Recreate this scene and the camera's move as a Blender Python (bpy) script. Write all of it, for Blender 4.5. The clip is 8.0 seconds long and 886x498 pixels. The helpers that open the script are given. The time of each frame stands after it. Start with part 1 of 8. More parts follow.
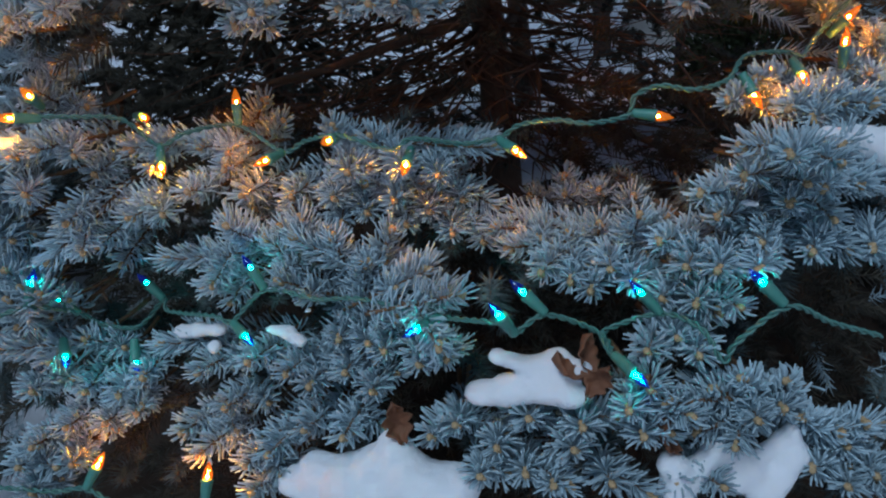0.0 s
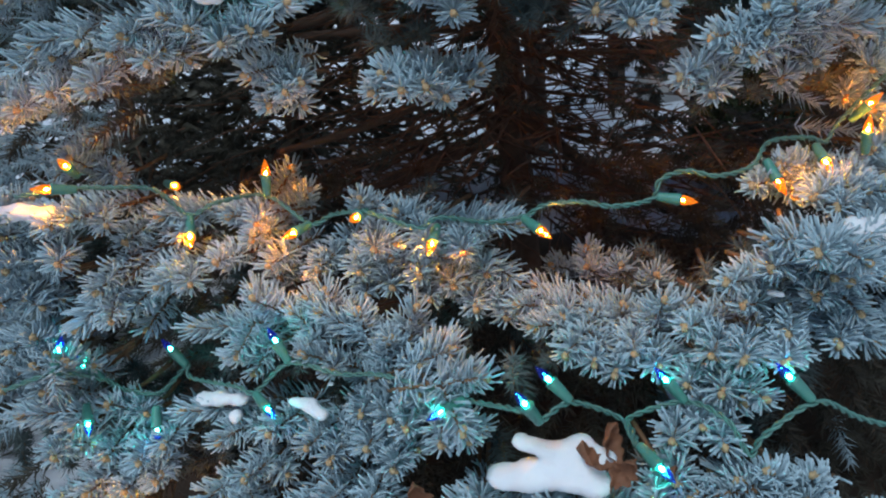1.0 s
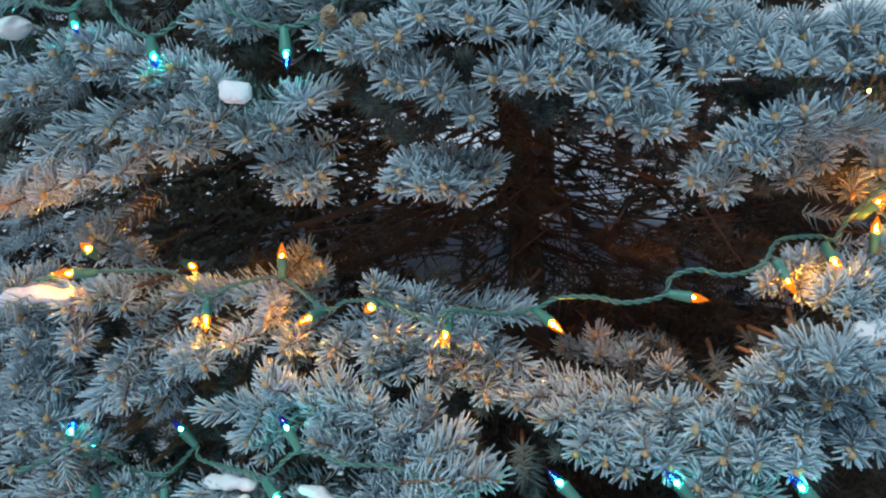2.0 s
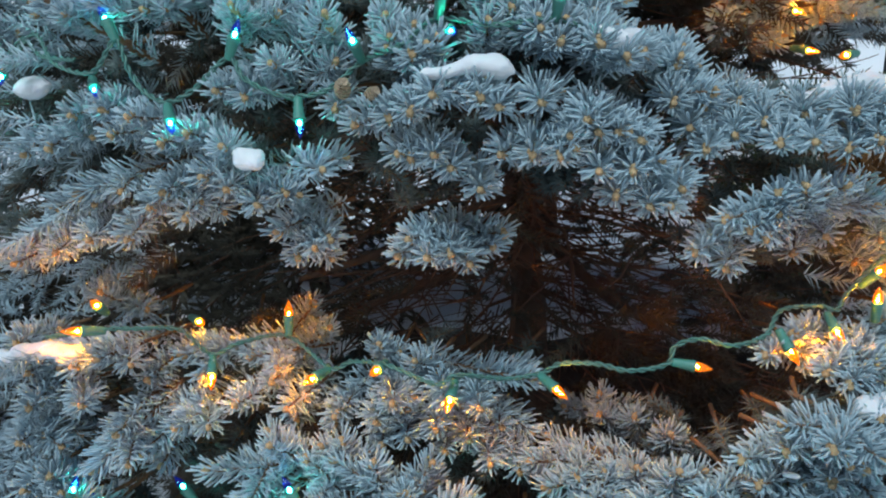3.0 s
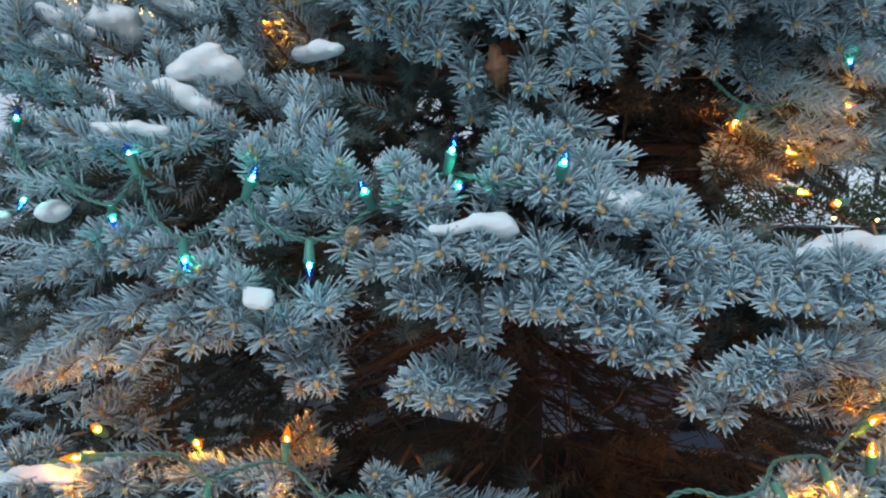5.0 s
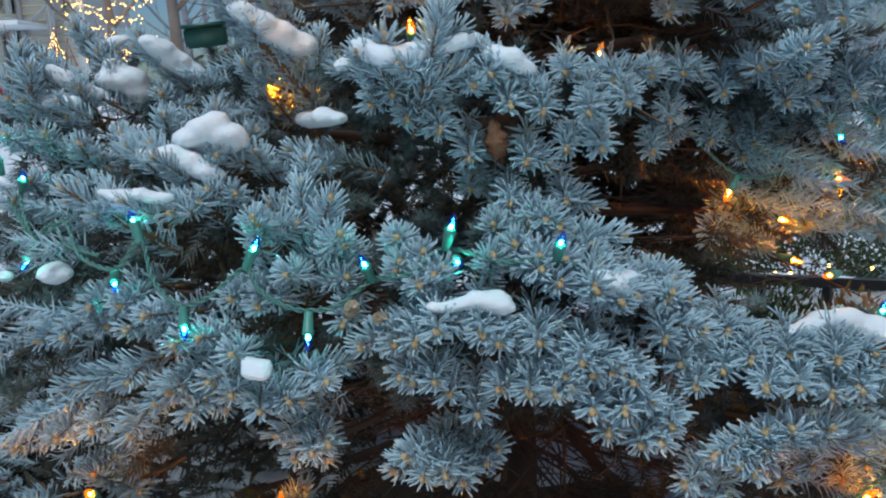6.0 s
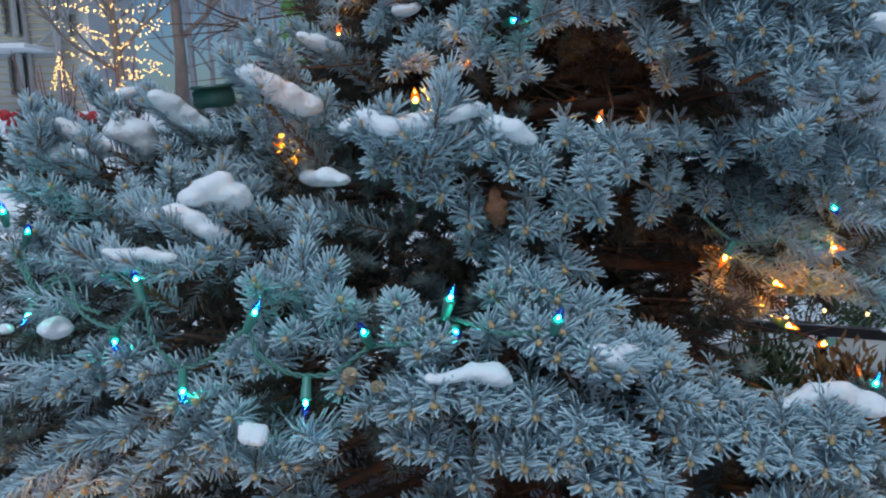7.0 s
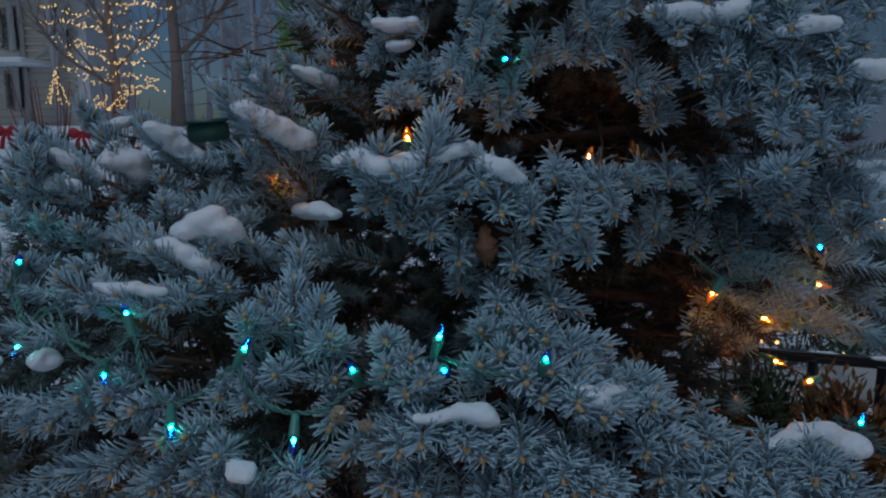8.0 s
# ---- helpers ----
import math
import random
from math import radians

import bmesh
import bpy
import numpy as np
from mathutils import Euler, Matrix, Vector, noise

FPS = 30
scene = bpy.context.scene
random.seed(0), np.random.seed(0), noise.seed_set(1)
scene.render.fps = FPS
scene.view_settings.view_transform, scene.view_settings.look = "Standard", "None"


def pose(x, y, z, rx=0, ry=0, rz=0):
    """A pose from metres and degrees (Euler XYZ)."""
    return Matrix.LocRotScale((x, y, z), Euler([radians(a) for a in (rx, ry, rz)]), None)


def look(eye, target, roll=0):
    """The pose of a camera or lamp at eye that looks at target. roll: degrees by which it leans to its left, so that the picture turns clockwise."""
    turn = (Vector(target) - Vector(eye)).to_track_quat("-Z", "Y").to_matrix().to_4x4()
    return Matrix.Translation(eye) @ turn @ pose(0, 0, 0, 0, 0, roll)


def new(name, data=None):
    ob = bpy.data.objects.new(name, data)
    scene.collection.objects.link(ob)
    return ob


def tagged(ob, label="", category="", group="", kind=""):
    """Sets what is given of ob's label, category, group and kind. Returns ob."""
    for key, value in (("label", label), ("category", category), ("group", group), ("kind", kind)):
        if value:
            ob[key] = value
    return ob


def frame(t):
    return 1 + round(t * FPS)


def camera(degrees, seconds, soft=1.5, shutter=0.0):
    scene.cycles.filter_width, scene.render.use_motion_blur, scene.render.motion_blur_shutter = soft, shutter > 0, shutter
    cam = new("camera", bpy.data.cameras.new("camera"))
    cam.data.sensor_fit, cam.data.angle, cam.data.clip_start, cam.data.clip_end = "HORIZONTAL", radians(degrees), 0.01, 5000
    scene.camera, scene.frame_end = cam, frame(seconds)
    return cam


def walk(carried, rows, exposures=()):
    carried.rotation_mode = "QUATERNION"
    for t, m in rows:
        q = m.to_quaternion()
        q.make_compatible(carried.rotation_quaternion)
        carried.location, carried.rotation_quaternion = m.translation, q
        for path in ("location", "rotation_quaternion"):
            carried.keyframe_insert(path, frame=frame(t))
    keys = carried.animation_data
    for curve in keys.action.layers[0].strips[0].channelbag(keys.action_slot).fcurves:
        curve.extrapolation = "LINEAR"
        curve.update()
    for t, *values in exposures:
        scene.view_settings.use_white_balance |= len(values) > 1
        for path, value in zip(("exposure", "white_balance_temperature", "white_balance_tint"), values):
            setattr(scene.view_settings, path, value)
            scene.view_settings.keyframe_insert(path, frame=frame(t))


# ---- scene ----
cam = camera(65.7, 8.0, soft=2.1)
METRES, EYE, TILT, LEAN, TURN = 0.38, 1.13, -30.0, 8.0, 0.0
ROWS = [
    (0.0, 0.0, 0.0, 0.0, -0.0, 0.0, -0.0),
    (0.5, -0.0316, -0.0039, 0.0619, 0.55, 1.22, -0.77),
    (1.0, -0.0488, -0.0213, 0.1308, 0.75, 2.91, -1.3),
    (1.5, -0.0652, -0.0451, 0.2142, 0.95, 4.86, -1.96),
    (3.0, -0.107, -0.1061, 0.3854, 0.92, 8.94, -3.56),
    (3.5, -0.114, -0.1304, 0.4457, 0.85, 10.3, -4.02),
    (4.0, -0.1205, -0.156, 0.5011, 0.68, 11.7, -4.49),
    (4.5, -0.1323, -0.1804, 0.5512, 0.48, 13.02, -5.11),
    (6.0, -0.1558, -0.2743, 0.7212, -0.23, 17.2, -6.56),
    (6.5, -0.1647, -0.3056, 0.7723, -0.56, 18.36, -7.08),
    (7.0, -0.1784, -0.3411, 0.8297, -0.89, 19.67, -7.73),
    (7.5, -0.1735, -0.3669, 0.8615, -1.39, 20.53, -7.96),
    (8.0, -0.1749, -0.3859, 0.8872, -1.61, 21.21, -8.14),
]
walk(cam, [(t, pose(0, 0, EYE, TILT, LEAN, TURN) @ pose(METRES * x, METRES * y, METRES * z, 90 + pitch, roll, yaw)) for t, x, y, z, yaw, pitch, roll in ROWS],
     exposures=[(0.0, -0.88, 5780, 13), (0.4, -0.36, 6000, 13), (1.5, -0.2, 6350, 11), (3.0, -0.07, 6500, 9), (4.5, -0.12, 6550, 9),
                (6.0, -0.14, 6400, 10), (6.8, -0.24, 6150, 12), (7.1, -0.5, 6050, 13), (7.5, -1.04, 5950, 14), (8.0, -1.75, 5880, 15)])

# ---- world and light: a blue winter dusk under an even overcast ----
world = bpy.data.worlds.new("dusk")
scene.world = world
world.use_nodes = True
wn = world.node_tree.nodes
sky = wn.new("ShaderNodeTexSky")
sky.sky_type, sky.sun_disc = "NISHITA", False
sky.sun_elevation, sky.sun_rotation = radians(14), radians(160)
sky.air_density, sky.dust_density, sky.ozone_density = 1.0, 1.6, 4.0
wn["Background"].inputs[1].default_value = 0.082
world.node_tree.links.new(sky.outputs[0], wn["Background"].inputs[0])
sun_data = bpy.data.lights.new("overcast_sun", "SUN")
sun_data.energy, sun_data.angle, sun_data.color = 2.45, radians(24), (0.80, 0.93, 1.0)
sun = new("overcast_sun", sun_data)
sun.matrix_world = look((-1.2, -1.6, 6.4), (0, 0.6, 0.9))


# ---- materials ----
def material(name, colour, rough=0.6, metal=0.0, spread=0.25, scale=40.0, bump=0.2, bump_scale=200.0, island=0.0, second=None, coat=0.0, sss=0.0):
    m = bpy.data.materials.new(name)
    m.use_nodes = True
    n, l = m.node_tree.nodes, m.node_tree.links
    b = n["Principled BSDF"]
    tc = n.new("ShaderNodeTexCoord")
    big = n.new("ShaderNodeTexNoise")
    big.inputs["Scale"].default_value, big.inputs["Detail"].default_value = scale, 5
    l.new(tc.outputs["Object"], big.inputs["Vector"])
    ramp = n.new("ShaderNodeMix")
    ramp.data_type = "RGBA"
    c2 = second or tuple(c * (1 - spread) for c in colour)
    ramp.inputs["A"].default_value = (*(c * (1 + spread) for c in colour), 1)
    ramp.inputs["B"].default_value = (*c2, 1)
    l.new(big.outputs["Fac"], ramp.inputs["Factor"])
    out = ramp.outputs["Result"]
    if island:
        geo, info = n.new("ShaderNodeNewGeometry"), n.new("ShaderNodeObjectInfo")
        add = n.new("ShaderNodeMath")
        add.operation = "ADD"
        l.new(geo.outputs["Random Per Island"], add.inputs[0])
        l.new(info.outputs["Random"], add.inputs[1])
        mr = n.new("ShaderNodeMapRange")
        mr.inputs[1].default_value, mr.inputs[2].default_value = 0, 2
        mr.inputs[3].default_value, mr.inputs[4].default_value = 1 - island, 1 + island
        l.new(add.outputs[0], mr.inputs[0])
        hsv = n.new("ShaderNodeHueSaturation")
        l.new(mr.outputs[0], hsv.inputs["Value"])
        l.new(out, hsv.inputs["Color"])
        out = hsv.outputs[0]
    l.new(out, b.inputs["Base Color"])
    b.inputs["Roughness"].default_value, b.inputs["Metallic"].default_value = rough, metal
    b.inputs["Coat Weight"].default_value = coat
    if sss:
        b.inputs["Subsurface Weight"].default_value = sss
        b.inputs["Subsurface Radius"].default_value = (0.006, 0.008, 0.01)
    if bump:
        fine = n.new("ShaderNodeTexNoise")
        fine.inputs["Scale"].default_value, fine.inputs["Detail"].default_value = bump_scale, 6
        l.new(tc.outputs["Object"], fine.inputs["Vector"])
        bp = n.new("ShaderNodeBump")
        bp.inputs["Strength"].default_value, bp.inputs["Distance"].default_value = bump, 0.004
        l.new(fine.outputs["Fac"], bp.inputs["Height"])
        l.new(bp.outputs["Normal"], b.inputs["Normal"])
    return m


def glowing(name, colour, strength, shell=None):
    """A lit filament, or with shell the tinted glass round it."""
    m = bpy.data.materials.new(name)
    m.use_nodes = True
    n, l = m.node_tree.nodes, m.node_tree.links
    b = n["Principled BSDF"]
    out = n["Material Output"]
    if shell:
        tr, mix = n.new("ShaderNodeBsdfTransparent"), n.new("ShaderNodeMixShader")
        tr.inputs[0].default_value = (*shell, 1)
        gl, em, add = n.new("ShaderNodeBsdfGlossy"), n.new("ShaderNodeEmission"), n.new("ShaderNodeAddShader")
        gl.inputs["Roughness"].default_value = 0.08
        em.inputs[0].default_value, em.inputs[1].default_value = (*colour, 1), strength
        mix.inputs[0].default_value = 0.06
        l.new(tr.outputs[0], mix.inputs[1])
        l.new(gl.outputs[0], mix.inputs[2])
        l.new(mix.outputs[0], add.inputs[0])
        l.new(em.outputs[0], add.inputs[1])
        l.new(add.outputs[0], out.inputs[0])
    else:
        em = n.new("ShaderNodeEmission")
        em.inputs[0].default_value, em.inputs[1].default_value = (*colour, 1), strength
        l.new(em.outputs[0], out.inputs[0])
    return m


NEEDLE = material("blue_spruce_needle", (0.395, 0.53, 0.595), 0.55, spread=0.24, scale=14, bump=0, island=0.30)
# older needles, darkened more than age explains to imitate shade between boughs
NEEDLE_MID_SHADED = material("older_inner_shaded_needle", (0.10, 0.14, 0.14), 0.62, spread=0.3, scale=30, bump=0, island=0.45)
# old needles, albedo lowered further to imitate shade inside the crown
NEEDLE_OLD_SHADED = material("old_shaded_needle", (0.066, 0.060, 0.042), 0.65, spread=0.3, scale=30, bump=0, island=0.45)
TWIG = material("brown_twig_bark", (0.20, 0.115, 0.06), 0.85, spread=0.35, scale=90, bump=0.6, bump_scale=500)
BUD = material("tan_resting_bud", (0.52, 0.37, 0.20), 0.7, spread=0.3, scale=300, bump=0.6, bump_scale=900, island=0.2)
BARK = material("grey_brown_bark", (0.10, 0.066, 0.048), 0.9, spread=0.45, scale=25, bump=1.0, bump_scale=90)
DEADWOOD = material("dead_inner_twig", (0.15, 0.082, 0.052), 0.9, spread=0.4, scale=40, bump=0.5, bump_scale=300)
SNOW = material("settled_snow", (0.86, 0.90, 0.94), 0.7, spread=0.04, scale=60, bump=0.4, bump_scale=700, sss=0.1)
SOCKET = material("green_plastic_socket", (0.075, 0.26, 0.21), 0.38, spread=0.15, scale=80, bump=0.08, bump_scale=600)
CABLE = material("green_vinyl_cable", (0.085, 0.21, 0.18), 0.42, spread=0.25, scale=60, bump=0.1, bump_scale=500)
AMBER_CORE = glowing("amber_filament", (1.0, 0.46, 0.06), 6800.0)
AMBER_GLASS = glowing("amber_glass", (1.0, 0.26, 0.015), 0.85, (1.0, 0.46, 0.09))
TEAL_CORE = glowing("teal_filament", (0.06, 0.9, 0.66), 230.0)
TEAL_GLASS = glowing("teal_glass", (0.02, 0.5, 0.45), 0.15, (0.5, 0.95, 0.95))
BLUE_TIP = glowing("blue_glass_tip", (0.06, 0.10, 0.8), 0.10, (0.2, 0.3, 0.95))
AMBER_TIP = glowing("amber_glass_tip", (1.0, 0.30, 0.02), 0.5, (1.0, 0.55, 0.14))
LEAF = material("dead_oak_leaf", (0.20, 0.085, 0.042), 0.7, spread=0.35, scale=50, bump=0.5, bump_scale=250)
CONE = material("dry_cone_scale", (0.44, 0.35, 0.25), 0.8, spread=0.35, scale=120, bump=0.4, island=0.3)


# ---- building helpers ----
def link_mesh(name, verts, faces, mats, indices=None, parent=None, label="", smooth=True):
    me = bpy.data.meshes.new(name)
    me.from_pydata([tuple(v) for v in verts], [], faces)
    for m in mats:
        me.materials.append(m)
    if indices is not None:
        me.polygons.foreach_set("material_index", list(indices))
    me.polygons.foreach_set("use_smooth", [smooth] * len(me.polygons))
    me.update()
    ob = new(name, me)
    ob.parent = parent
    if label:
        tagged(ob, label)
    return ob


def part(name, bm, mat, parent, label="", smooth=True):
    me = bpy.data.meshes.new(name)
    bm.to_mesh(me)
    bm.free()
    for m in (mat if isinstance(mat, (list, tuple)) else [mat]):
        me.materials.append(m)
    me.polygons.foreach_set("use_smooth", [smooth] * len(me.polygons))
    ob = new(name, me)
    ob.parent = parent
    if label:
        tagged(ob, label)
    return ob


def tube(points, radii, sides=6):
    """Vertices and faces of a tapering tube through points."""
    pts = [Vector(p) for p in points]
    verts, faces = [], []
    side = None
    for i, p in enumerate(pts):
        d = (pts[min(i + 1, len(pts) - 1)] - pts[max(i - 1, 0)]).normalized()
        if side is None:
            side = d.orthogonal().normalized()
        side = (side - d * side.dot(d)).normalized()
        up = d.cross(side)
        r = radii[i] if hasattr(radii, "__len__") else radii
        for k in range(sides):
            a = 2 * math.pi * k / sides
            verts.append(p + (side * math.cos(a) + up * math.sin(a)) * r)
    n = len(pts)
    for i in range(n - 1):
        for k in range(sides):
            a, b = i * sides + k, i * sides + (k + 1) % sides
            faces.append((a, b, b + sides, a + sides))
    faces.append(tuple(range(sides))[::-1])
    faces.append(tuple((n - 1) * sides + k for k in range(sides)))
    return verts, faces


def smooth_line(points, steps=6):
    """Catmull-Rom through points."""
    p = [Vector(q) for q in points]
    p = [p[0] * 2 - p[1]] + p + [p[-1] * 2 - p[-2]]
    out = []
    for i in range(1, len(p) - 2):
        for s in range(steps):
            t = s / steps
            out.append(0.5 * (2 * p[i] + (p[i + 1] - p[i - 1]) * t + (2 * p[i - 1] - 5 * p[i] + 4 * p[i + 1] - p[i + 2]) * t * t + (3 * p[i] - p[i - 1] - 3 * p[i + 1] + p[i + 2]) * t ** 3))
    out.append(p[-2])
    return out


def ball(c, r, seg=6, rings=4, stretch=1.0):
    verts, faces = [Vector(c) + Vector((0, 0, -r * stretch))], []
    for i in range(1, rings):
        a = math.pi * i / rings
        for k in range(seg):
            b = 2 * math.pi * k / seg
            verts.append(Vector(c) + Vector((r * math.sin(a) * math.cos(b), r * math.sin(a) * math.sin(b), -r * stretch * math.cos(a))))
    verts.append(Vector(c) + Vector((0, 0, r * stretch)))
    for k in range(seg):
        faces.append((0, 1 + (k + 1) % seg, 1 + k))
    for i in range(rings - 2):
        for k in range(seg):
            a, b = 1 + i * seg + k, 1 + i * seg + (k + 1) % seg
            faces.append((a, b, b + seg, a + seg))
    last = len(verts) - 1
    for k in range(seg):
        faces.append((last, last - seg + k, last - seg + (k + 1) % seg))
    return verts, faces


class Pile:
    """Gathers pieces of several materials into one mesh."""

    def __init__(self):
        self.v, self.f, self.m = [], [], []

    def add(self, vf, mat=0, matrix=None):
        v, f = vf
        o = len(self.v)
        self.v += [matrix @ Vector(p) for p in v] if matrix else [Vector(p) for p in v]
        self.f += [tuple(o + i for i in q) for q in f]
        self.m += [mat] * len(f)
        return self

    def make(self, name, mats, parent=None, label="", smooth=True):
        return link_mesh(name, self.v, self.f, mats, self.m, parent, label, smooth)


# ---- spruce shoots ----
def needles(length, count, rng, reach=0.0315, thick=0.0015, fine=True, terminal=True):
    """Needles set all round a shoot that runs up z: swept forward, curved to the tip, fuller above than below."""
    v, f = [], []
    for i in range(count):
        s = (i + rng.random()) / count
        z = length * (0.02 + 0.98 * s)
        az = i * 2.39996 + rng.uniform(-0.45, 0.45)
        open_angle = radians(rng.gauss(62 - 30 * s ** 3 * terminal, 9))
        ln = reach * rng.uniform(0.76, 1.12) * (1 - 0.22 * s ** 4)
        out = Vector((math.cos(az), math.sin(az), 0))
        low = max(0.0, -out.y)
        ln *= 1 - 0.18 * low
        d0 = (out * math.sin(open_angle) + Vector((0, 0, math.cos(open_angle)))).normalized()
        d1 = (d0 + Vector((rng.uniform(-0.22, 0.22), 0.14 + 0.3 * low + rng.uniform(-0.15, 0.15), 0.2 + rng.uniform(-0.2, 0.2)))).normalized()
        w = thick * rng.uniform(0.85, 1.2)
        side = d0.cross(Vector((0, 0, 1))).normalized()
        up = side.cross(d0)
        p0 = Vector((0, 0, z)) + out * 0.0012
        p1 = p0 + d0 * ln * 0.5
        p2 = p1 + d1 * ln * 0.5
        o = len(v)
        tri = [side * w, (up * 0.9 - side * 0.55) * w, (-up * 0.9 - side * 0.55) * w]
        if fine:
            v += [p0 + q * 0.7 for q in tri] + [p1 + q for q in tri] + [p2 + q * 0.78 for q in tri]
            for k in range(3):
                a, b = o + k, o + (k + 1) % 3
                f += [(a, b, b + 3, a + 3), (a + 3, b + 3, b + 6, a + 6)]
            f.append((o + 6, o + 7, o + 8))
        else:
            v += [p0 + q for q in tri] + [p2]
            for k in range(3):
                f.append((o + k, o + (k + 1) % 3, o + 3))
    return v, f


def shoot_mesh(name, length, count, seed, buds=1, fine=True, needle=None, reach=0.0315, thick=0.0015):
    rng = random.Random(seed)
    pile = Pile()
    pile.add(needles(length, count, rng, reach, thick, fine), 0)
    bend = [(0, 0, length * k / 4) for k in range(5)]
    pile.add(tube(bend, [0.0031, 0.0028, 0.0025, 0.0022, 0.0017], 5), 1)
    for k in range(buds):
        a = rng.uniform(0, 6.28)
        off = 0 if k == 0 else 0.0045
        pile.add(ball((off * math.cos(a), off * math.sin(a), length + (0.003 if k == 0 else 0.0)), 0.0047 if k == 0 else 0.0037, 6, 4, 1.25), 2)
    me = bpy.data.meshes.new(name)
    me.from_pydata([tuple(p) for p in pile.v], [], pile.f)
    for m in (needle or NEEDLE, TWIG, BUD):
        me.materials.append(m)
    me.polygons.foreach_set("material_index", pile.m)
    me.polygons.foreach_set("use_smooth", [True] * len(me.polygons))
    me.update()
    return me


LONG = [shoot_mesh("shoot_long", 0.095, 108, 10 + i, 3) for i in range(4)]
MID = [shoot_mesh("shoot", 0.065, 80, 20 + i, 3 if i % 2 else 2) for i in range(5)]
SHORT = [shoot_mesh("shoot_short", 0.042, 58, 30 + i, 1) for i in range(4)]
BARE = [shoot_mesh("shoot_stem", 0.08, 50, 40 + i, 0) for i in range(3)]
BARE_LEN = 0.08
# inner shoots carry the needle colour with shade in it
DIM = [shoot_mesh("shoot_inner", 0.07, 84, 50 + i, 0, fine=False, thick=0.0015, needle=NEEDLE_MID_SHADED) for i in range(5)]


def aim(origin, direction, roll):
    d = Vector(direction).normalized()
    z = d
    up = Vector((0, 0, 1))
    y = up - z * up.dot(z)
    y = y.normalized() if y.length > 0.08 else z.orthogonal().normalized()
    x = y.cross(z)
    m = Matrix((x, y, z)).transposed().to_4x4()
    return Matrix.Translation(origin) @ m @ Matrix.Rotation(roll, 4, "Z")


TRUNK_X, TRUNK_Y = 0.052, 1.801
spruce = tagged(new("spruce_tree"), "blue spruce with frosted grey-blue needles, snow and light strings", "tree")
SPRAY_COUNT = [0]


def put_shoot(mesh, parent, origin, direction, rng, scale=1.0):
    ob = new("shoot", mesh)
    ob.parent = parent
    ob.matrix_basis = aim(origin, direction, rng.uniform(-0.35, 0.35)) @ Matrix.Diagonal((scale, scale, scale * rng.uniform(0.92, 1.1), 1))
    return ob


def spray(tip, base, k=0, inner=False):
    """A branchlet: bark stem running in towards the trunk, a leading shoot that ends at tip, and k side shoots."""
    SPRAY_COUNT[0] += 1
    rng = random.Random(SPRAY_COUNT[0])
    tip, base = Vector(tip), Vector(base)
    d = tip - base
    length = max(d.length, 0.03)
    d.normalize()
    home = Vector((TRUNK_X, TRUNK_Y, base.z - 0.10 + rng.uniform(-0.08, 0.08)))
    inward = (home - base)
    reach = rng.uniform(0.03, 0.08) if inner else rng.uniform(0.03, 0.13)
    if inner:
        pts = [tip - d * 0.01, base, base - d * 0.04]
    else:
        pts = smooth_line([tip - d * 0.01, base, base + inward * reach * 0.4 - d * 0.02, base + inward * reach], 4)
    r0 = 0.0022
    v, f = tube(pts, [r0 + 0.0012 * (i / (len(pts) - 1)) for i in range(len(pts))], 5)
    stem = link_mesh("branch", v, f, [TWIG], parent=spruce)
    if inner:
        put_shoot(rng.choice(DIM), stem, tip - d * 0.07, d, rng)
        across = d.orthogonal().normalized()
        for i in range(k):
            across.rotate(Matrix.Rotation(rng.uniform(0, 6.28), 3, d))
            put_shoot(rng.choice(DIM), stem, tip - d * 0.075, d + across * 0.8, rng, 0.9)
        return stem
    lead = LONG if length > 0.085 else (MID if length > 0.05 else SHORT)
    lead_len = 0.095 if lead is LONG else (0.065 if lead is MID else 0.042)
    put_shoot(rng.choice(lead), stem, tip - d * lead_len, d, rng)
    run = lead_len
    while run < length + 0.02:
        run += BARE_LEN * 0.95
        put_shoot(rng.choice(BARE), stem, tip - d * run, d, rng)
    across = d.cross(Vector((0, 0, 1)))
    across = across.normalized() if across.length > 0.1 else Vector((1, 0, 0))
    for i in range(k):
        back = lead_len * rng.uniform(0.7, 1.15) + (i // 2) * 0.045
        way = (d * rng.uniform(0.6, 1.0) + across * (1 if i % 2 else -1) * rng.uniform(0.6, 0.95) + Vector((0, 0, rng.uniform(-0.45, 0.2)))).normalized()
        put_shoot(rng.choice(MID if i // 2 else SHORT + MID), stem, tip - d * back, way, rng, rng.uniform(0.85, 1.0))
    return stem


# ---- the trunk, limbs and inner wood ----
def trunk():
    pts, rad = [], []
    for i in range(26):
        z = -0.05 + i * 0.16
        pts.append((TRUNK_X + 0.012 * math.sin(z * 3.1), TRUNK_Y + 0.012 * math.cos(z * 2.3), z))
        rad.append(max(0.012, 0.05 * (1 - z / 4.3) + 0.03 * math.exp(-z * 6)) * (1 + 0.06 * math.sin(i * 2.7)))
    link_mesh("trunk", *tube(pts, rad, 14), [BARK], parent=spruce)


trunk()


